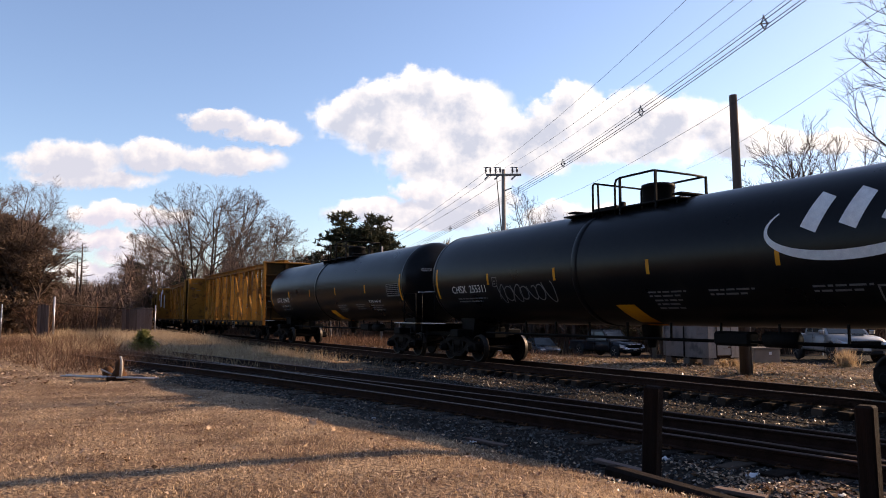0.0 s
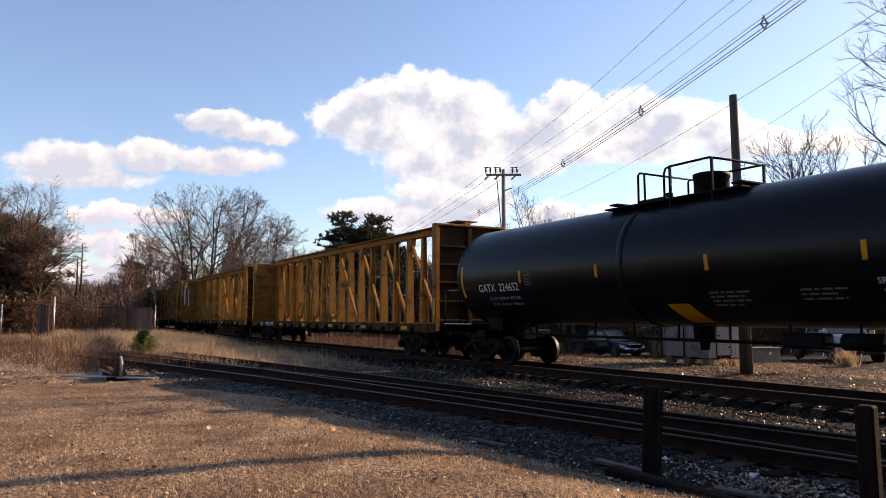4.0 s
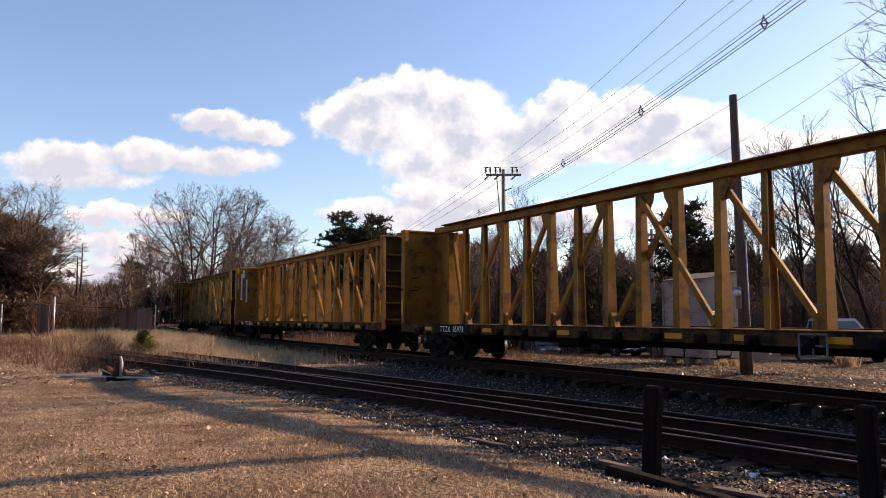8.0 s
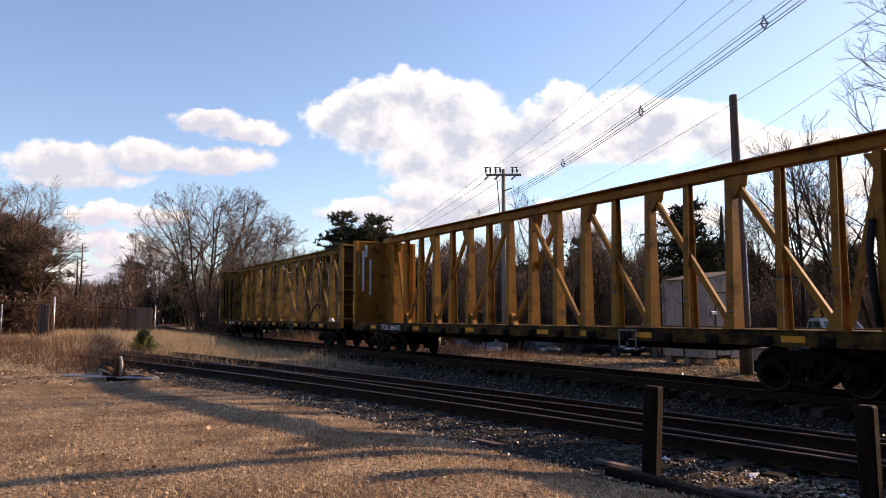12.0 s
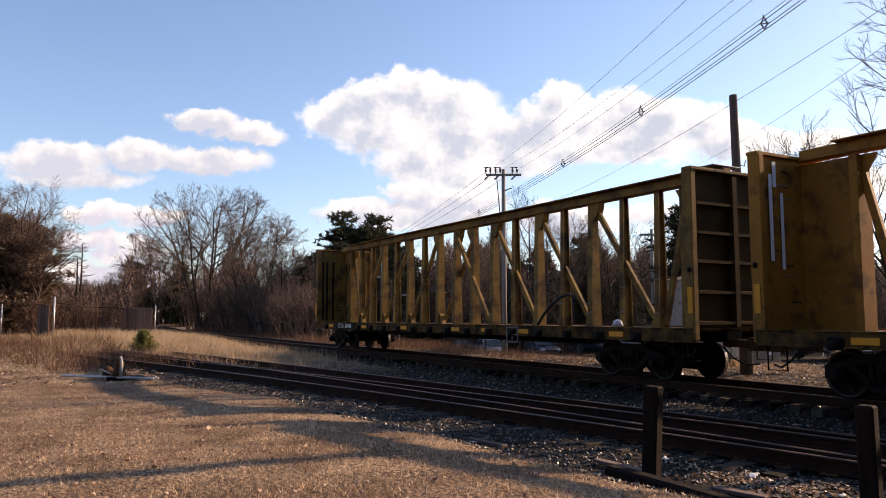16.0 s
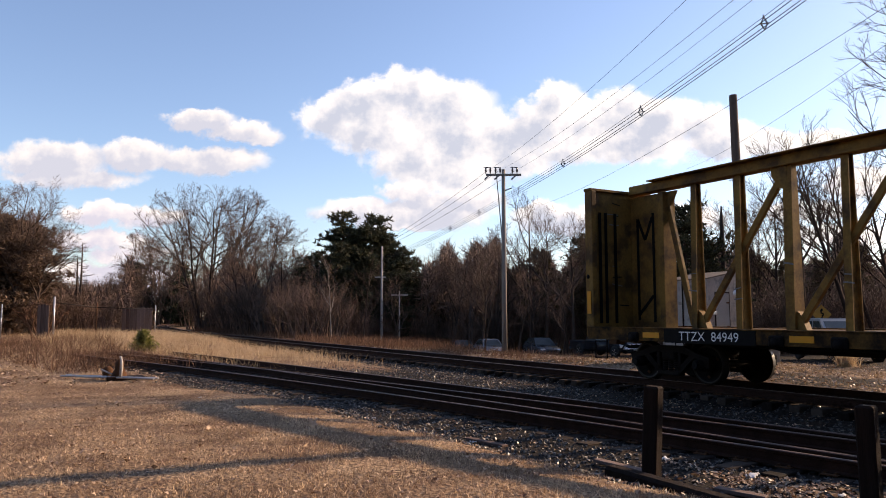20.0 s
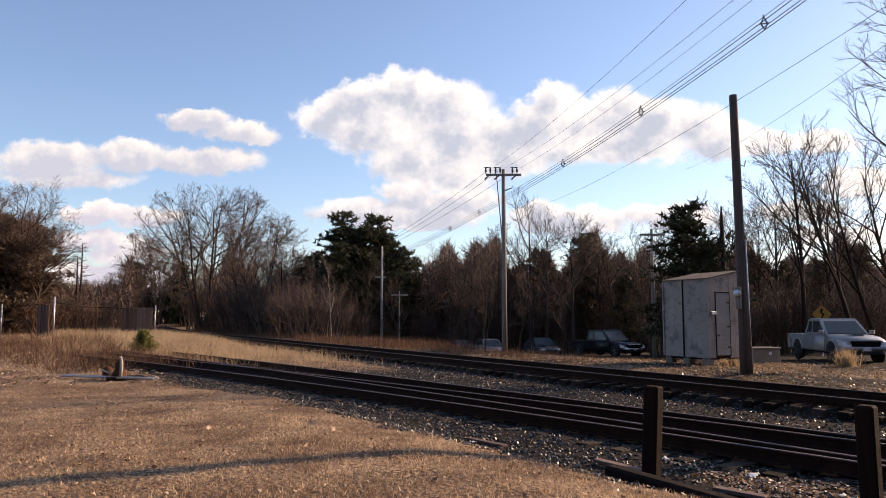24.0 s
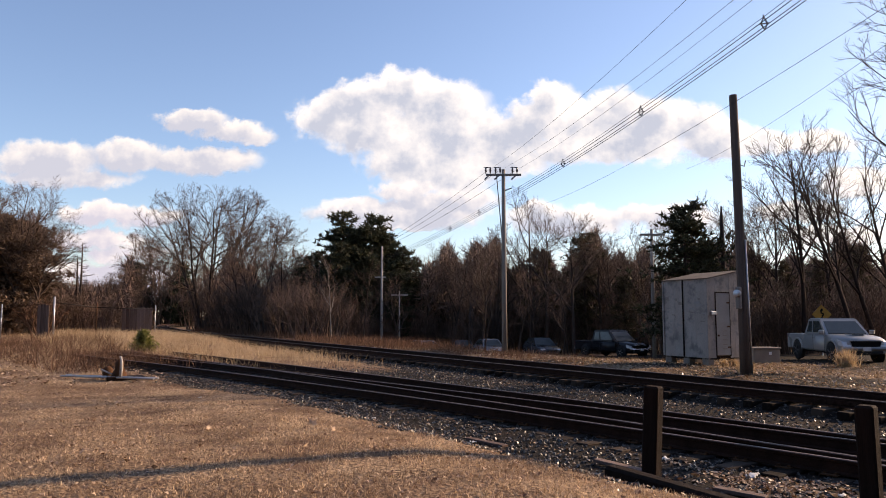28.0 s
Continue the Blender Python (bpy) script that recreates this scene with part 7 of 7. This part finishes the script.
def pickup(m, paint, label, L=5.3, W=1.86, roof=1.76, grille=BLACK_STEEL):
    """Local x forward, wheels on z = 0."""
    car = thing("pickup_truck", m, label, "pickup truck", "vehicles")
    h, f, r = W / 2, L / 2, -L / 2
    belt = 1.10
    front = loft([ring(f - 1.50, h, 0.45, belt + 0.02), ring(f - 1.0, h, 0.45, belt), ring(f - 0.55, h - 0.01, 0.40, belt - 0.05), ring(f - 0.22, h - 0.05, 0.38, belt - 0.11), ring(f - 0.08, h - 0.12, 0.38, belt - 0.17), ring(f - 0.02, h - 0.20, 0.42, belt - 0.24)])
    part("front_body", front, paint, car)
    cab = loft([ring(r + 1.75, h, 0.42, belt + 0.02, crown=0), ring(f - 1.48, h, 0.42, belt + 0.02, crown=0)])
    part("cab_body", cab, paint, car)
    x0, x1, x2, x3 = r + 1.80, r + 2.02, f - 2.25, f - 1.42
    th, bh = h - 0.17, h - 0.05
    g = Geo()
    vs = [(x0, -bh, belt), (x3, -bh, belt), (x3, bh, belt), (x0, bh, belt), (x1, -th, roof), (x2, -th, roof), (x2, th, roof), (x1, th, roof)]
    g.add(vs, [(0, 3, 2, 1), (0, 1, 5, 4), (1, 2, 6, 5), (2, 3, 7, 6), (3, 0, 4, 7), (4, 5, 6, 7)])
    part("cab_roof", g, paint, car)
    part("roof_panel", Geo().box(((x1 + x2) / 2, 0, roof + 0.012), (x2 - x1 - 0.05, 2 * th - 0.08, 0.05), None, 0.02), paint, car)

    def lerp3(a, b, t):
        return Vector(a).lerp(Vector(b), t)

    for s in (-1, 1):
        a0, a1, b1, b0 = (x0, s * bh, belt), (x3, s * bh, belt), (x2, s * th, roof), (x1, s * th, roof)

        def on(u, v):
            return lerp3(lerp3(a0, a1, u), lerp3(b0, b1, u), v)
        for u0, u1 in ((0.10, 0.34), (0.40, 0.90)):
            q = [on(u0, 0.14), on(u1, 0.14), on(min(u1, 0.94 if u0 > 0.35 else u1), 0.86), on(u0, 0.86)]
            glass_quad(car, q if s < 0 else q[::-1], "side_window")
        part("mirror", Geo().box((x3 - 0.12, s * (h + 0.10), belt + 0.12), (0.14, 0.2, 0.19), None, 0.04), paint, car)
        part("headlight", Geo().prism([(f - 0.46, belt - 0.15), (f - 0.06, belt - 0.24), (f + 0.0, belt - 0.42), (f - 0.40, belt - 0.38)], s * (h - 0.36), s * (h - 0.035)), LENS, car, "clear headlight")
        part("fog_light", Geo().lathe([(0, 0.0), (0, 0.07), (0.03, 0.07), (0.03, 0.0)], 10, (f - 0.03, s * (h - 0.35), 0.55), "x"), LENS, car)
        for xw in (f - 0.88, r + 1.18):
            part("wheel_arch", Geo().tube([(xw + 0.475 * math.cos(k * math.pi / 12), s * h, 0.42 + 0.475 * math.sin(k * math.pi / 12)) for k in range(13)], 0.045, 6), paint, car)
            # flat black disc paints the shade inside the arch
            part("arch_shadow", Geo().lathe([(-0.02, 0.0), (-0.02, 0.46), (0.014, 0.46), (0.014, 0.0)], 24, (xw, s * (h - 0.002), 0.40), "y"), TYRE, car, "dark disc standing for shade in the wheel well")
            wheel_parts(car, xw, s * (h - 0.06), 0.385, 0.25)
        part("door_seam", Geo().box((f - 1.52, s * (h + 0.001), 0.78), (0.012, 0.01, 0.62)), TYRE, car)
        part("door_seam", Geo().box((r + 2.72, s * (h + 0.001), 0.78), (0.012, 0.01, 0.62)), TYRE, car)
        part("door_handle", Geo().box((r + 2.92, s * (h + 0.012), 0.98), (0.16, 0.03, 0.035), None, 0.01), paint, car)
        part("bed_side", Geo().box((r + 0.90, s * (h - 0.07), 0.78), (1.76, 0.12, 0.66), None, 0.03), paint, car)
        part("tail_light", Geo().box((r + 0.03, s * (h - 0.08), 0.92), (0.06, 0.12, 0.28), None, 0.01), RED_PAINT, car)
    ws = [(x3 - 0.05, -bh + 0.12, belt + 0.06), (x3 - 0.05, bh - 0.12, belt + 0.06), (x2 + 0.11, th - 0.10, roof - 0.10), (x2 + 0.11, -th + 0.10, roof - 0.10)]
    glass_quad(car, ws, "windscreen")
    part("tailgate", Geo().box((r + 0.06, 0, 0.80), (0.07, W - 0.3, 0.60), None, 0.02), paint, car)
    part("bed_floor", Geo().box((r + 0.9, 0, 0.58), (1.7, W - 0.3, 0.06)), TYRE, car)
    part("grille", Geo().prism([(-0.52, belt - 0.42), (0.52, belt - 0.42), (0.60, belt - 0.22), (-0.60, belt - 0.22)], f - 0.12, f + 0.015, axis="x"), BLACK_STEEL, car, "dark slatted grille")
    part("grille_surround", Geo().box((f - 0.02, 0, belt - 0.19), (0.09, 1.2, 0.05), None, 0.02), grille if grille is CHROME else paint, car)
    part("hood_scoop", Geo().prism([(f - 1.15, belt + 0.03), (f - 0.68, belt + 0.07), (f - 0.60, belt + 0.0), (f - 1.2, belt - 0.02)], -0.26, 0.26), paint, car)
    part("hood_scoop_mouth", Geo().box((f - 0.63, 0, belt + 0.03), (0.04, 0.44, 0.05), None, 0.01), TYRE, car)
    for k in range(3):
        part("grille_bar", Geo().box((f - 0.01, 0, belt - 0.42 + k * 0.08), (0.02, 0.94, 0.018)), UNDER, car)
    part("bumper", Geo().box((f - 0.05, 0, 0.60), (0.24, W - 0.10, 0.14), None, 0.05), paint if paint is SILVER else CHROME, car)
    part("lower_intake", Geo().box((f - 0.02, 0, 0.44), (0.16, W - 0.6, 0.16), None, 0.03), TYRE, car)
    part("plate", Geo().box((f + 0.07, 0, 0.58), (0.012, 0.31, 0.15), None, 0.003), PLASTIC_WHITE, car, "blank pale plate")
    part("chassis", Geo().box((0, 0, 0.42), (L - 0.5, 1.1, 0.18)), TYRE, car)
    part("rear_bumper", Geo().box((r - 0.02, 0, 0.52), (0.14, W - 0.1, 0.18), None, 0.03), CHROME, car)
    return car


def sedan(m, paint, label, L=4.7, W=1.80, roof=1.45):
    car = thing("sedan", m, label, "car", "vehicles")
    h, f, r = W / 2, L / 2, -L / 2
    belt = 0.92
    body = loft([ring(r + 0.04, h - 0.16, 0.40, 0.82), ring(r + 0.3, h - 0.04, 0.30, belt), ring(r + 1.2, h, 0.26, belt), ring(f - 1.5, h, 0.26, belt - 0.01), ring(f - 0.7, h - 0.02, 0.28, 0.80), ring(f - 0.2, h - 0.09, 0.30, 0.68), ring(f - 0.02, h - 0.22, 0.36, 0.58)])
    part("body", body, paint, car)
    x0, x1, x2, x3 = r + 0.62, r + 1.38, f - 2.15, f - 1.25
    th, bh = h - 0.26, h - 0.06
    g = Geo()
    vs = [(x0, -bh, belt - 0.02), (x3, -bh, belt - 0.04), (x3, bh, belt - 0.04), (x0, bh, belt - 0.02), (x1, -th, roof), (x2, -th, roof), (x2, th, roof), (x1, th, roof)]
    g.add(vs, [(0, 3, 2, 1), (0, 1, 5, 4), (1, 2, 6, 5), (2, 3, 7, 6), (3, 0, 4, 7), (4, 5, 6, 7)])
    part("roof", g, paint, car)
    for s in (-1, 1):
        a0, a1, b1, b0 = Vector((x0, s * bh, belt)), Vector((x3, s * bh, belt)), Vector((x2, s * th, roof)), Vector((x1, s * th, roof))
        on = lambda u, v: a0.lerp(a1, u).lerp(b0.lerp(b1, u), v)
        for u0, u1 in ((0.14, 0.48), (0.52, 0.90)):
            q = [on(u0, 0.14), on(u1, 0.14), on(u1, 0.86), on(u0, 0.86)]
            glass_quad(car, q if s < 0 else q[::-1], "side_window")
        part("headlight", Geo().box((f - 0.20, s * (h - 0.26), 0.62), (0.26, 0.32, 0.14), None, 0.05), LENS, car, "clear headlight")
        part("mirror", Geo().box((x3 - 0.25, s * (h + 0.08), belt + 0.06), (0.12, 0.18, 0.13), None, 0.04), paint, car)
        for xw in (f - 0.92, r + 0.98):
            # shade of the wheel well, drawn as a black disc on the body
            part("arch_shadow", Geo().lathe([(-0.02, 0.0), (-0.02, 0.38), (0.014, 0.38), (0.014, 0.0)], 20, (xw, s * (h - 0.004), 0.33), "y"), TYRE, car, "dark disc standing for shade in the wheel well")
            wheel_parts(car, xw, s * (h - 0.07), 0.325, 0.2)
    glass_quad(car, [(x3 - 0.04, -bh + 0.1, belt + 0.03), (x3 - 0.04, bh - 0.1, belt + 0.03), (x2 + 0.05, th - 0.06, roof - 0.05), (x2 + 0.05, -th + 0.06, roof - 0.05)], "windscreen")
    glass_quad(car, [(x0 + 0.05, bh - 0.1, belt + 0.04), (x0 + 0.05, -bh + 0.1, belt + 0.04), (x1 - 0.06, -th + 0.06, roof - 0.05), (x1 - 0.06, th - 0.06, roof - 0.05)], "rear_window")
    part("grille", Geo().box((f - 0.05, 0, 0.52), (0.10, 0.9, 0.14), None, 0.03), TYRE, car)
    return car


def heading(right, ahead, hr, ha):
    m = frame_at(right, ahead, hr, ha, 0)
    p = m.translation
    m.translation = (p.x, p.y, ground_z(p.x, p.y))
    return m


BLACK_AT = heading(11.85, 54.3, 0.50, -0.87)
LATE_AT = heading(-1.4, 62.0, 0.5, -0.86)
pickup(heading(16.85, 32.1, -0.052, -1.0), SILVER, "silver extended-cab pickup truck waiting on the road")
BLACK_PICKUP = pickup(BLACK_AT, CAR_BLACK, "black crew-cab pickup truck with chrome trim on the road", 5.8, 2.0, 1.88, CHROME)
sedan(heading(3.75, 60.0, 0.22, -0.97), CAR_GREY, "silver-grey sedan half hidden by the embankment")
sedan(heading(1.65, 64.0, 0.22, -0.97), CAR_BLUE, "dark blue-grey sedan half hidden by the embankment")
sedan(heading(7.75, 59.0, 0.22, -0.97), CAR_BLUE, "dark sedan with bright windscreen behind the weeds")
LATE_SEDAN = sedan(LATE_AT, CAR_GREY, "grey sedan creeping up behind the others")


# ---- motion ----
def motions():
    for car, offset, half in TRAIN:
        rows = []
        for k in range(57):
            s = train_s(k * 0.5) + offset
            xa, ya, _ = on_track(s + half)
            xb, yb, _ = on_track(s - half)
            rows.append((k * 0.5, pose((xa + xb) / 2, (ya + yb) / 2, 0, 0, 0, math.degrees(math.atan2(ya - yb, xa - xb)))))
        walk(car, rows)
    for wheels, sx in WHEELSETS:
        walk(wheels, [(k * 0.1, pose(sx, 0, WHEEL_R, 0, math.degrees(train_s(k * 0.1) / WHEEL_R), 0)) for k in range(281)])
    drift = {"main": 1.36, "low": 1.2, "left": 1.62, "hazy": 0.6, "right": 1.4}
    for key, (ob, at) in CLOUDS.items():
        speed = drift[key] * CLOUD_FAR / 1310
        walk(ob, [(t, at @ Matrix.Translation(((14 - t) * speed, 0, 0))) for t in (0.0, 14.0, 28.0)])
    ahead = lambda m, d: m @ Matrix.Translation((d, 0, 0))
    walk(BLACK_PICKUP, [(0.0, BLACK_AT), (26.0, BLACK_AT), (27.0, ahead(BLACK_AT, 0.22)), (28.0, ahead(BLACK_AT, 0.62))])
    walk(LATE_SEDAN, [(0.0, ahead(LATE_AT, -7.0)), (25.0, ahead(LATE_AT, -7.0)), (26.5, ahead(LATE_AT, -4.6)), (28.0, LATE_AT)])


motions()
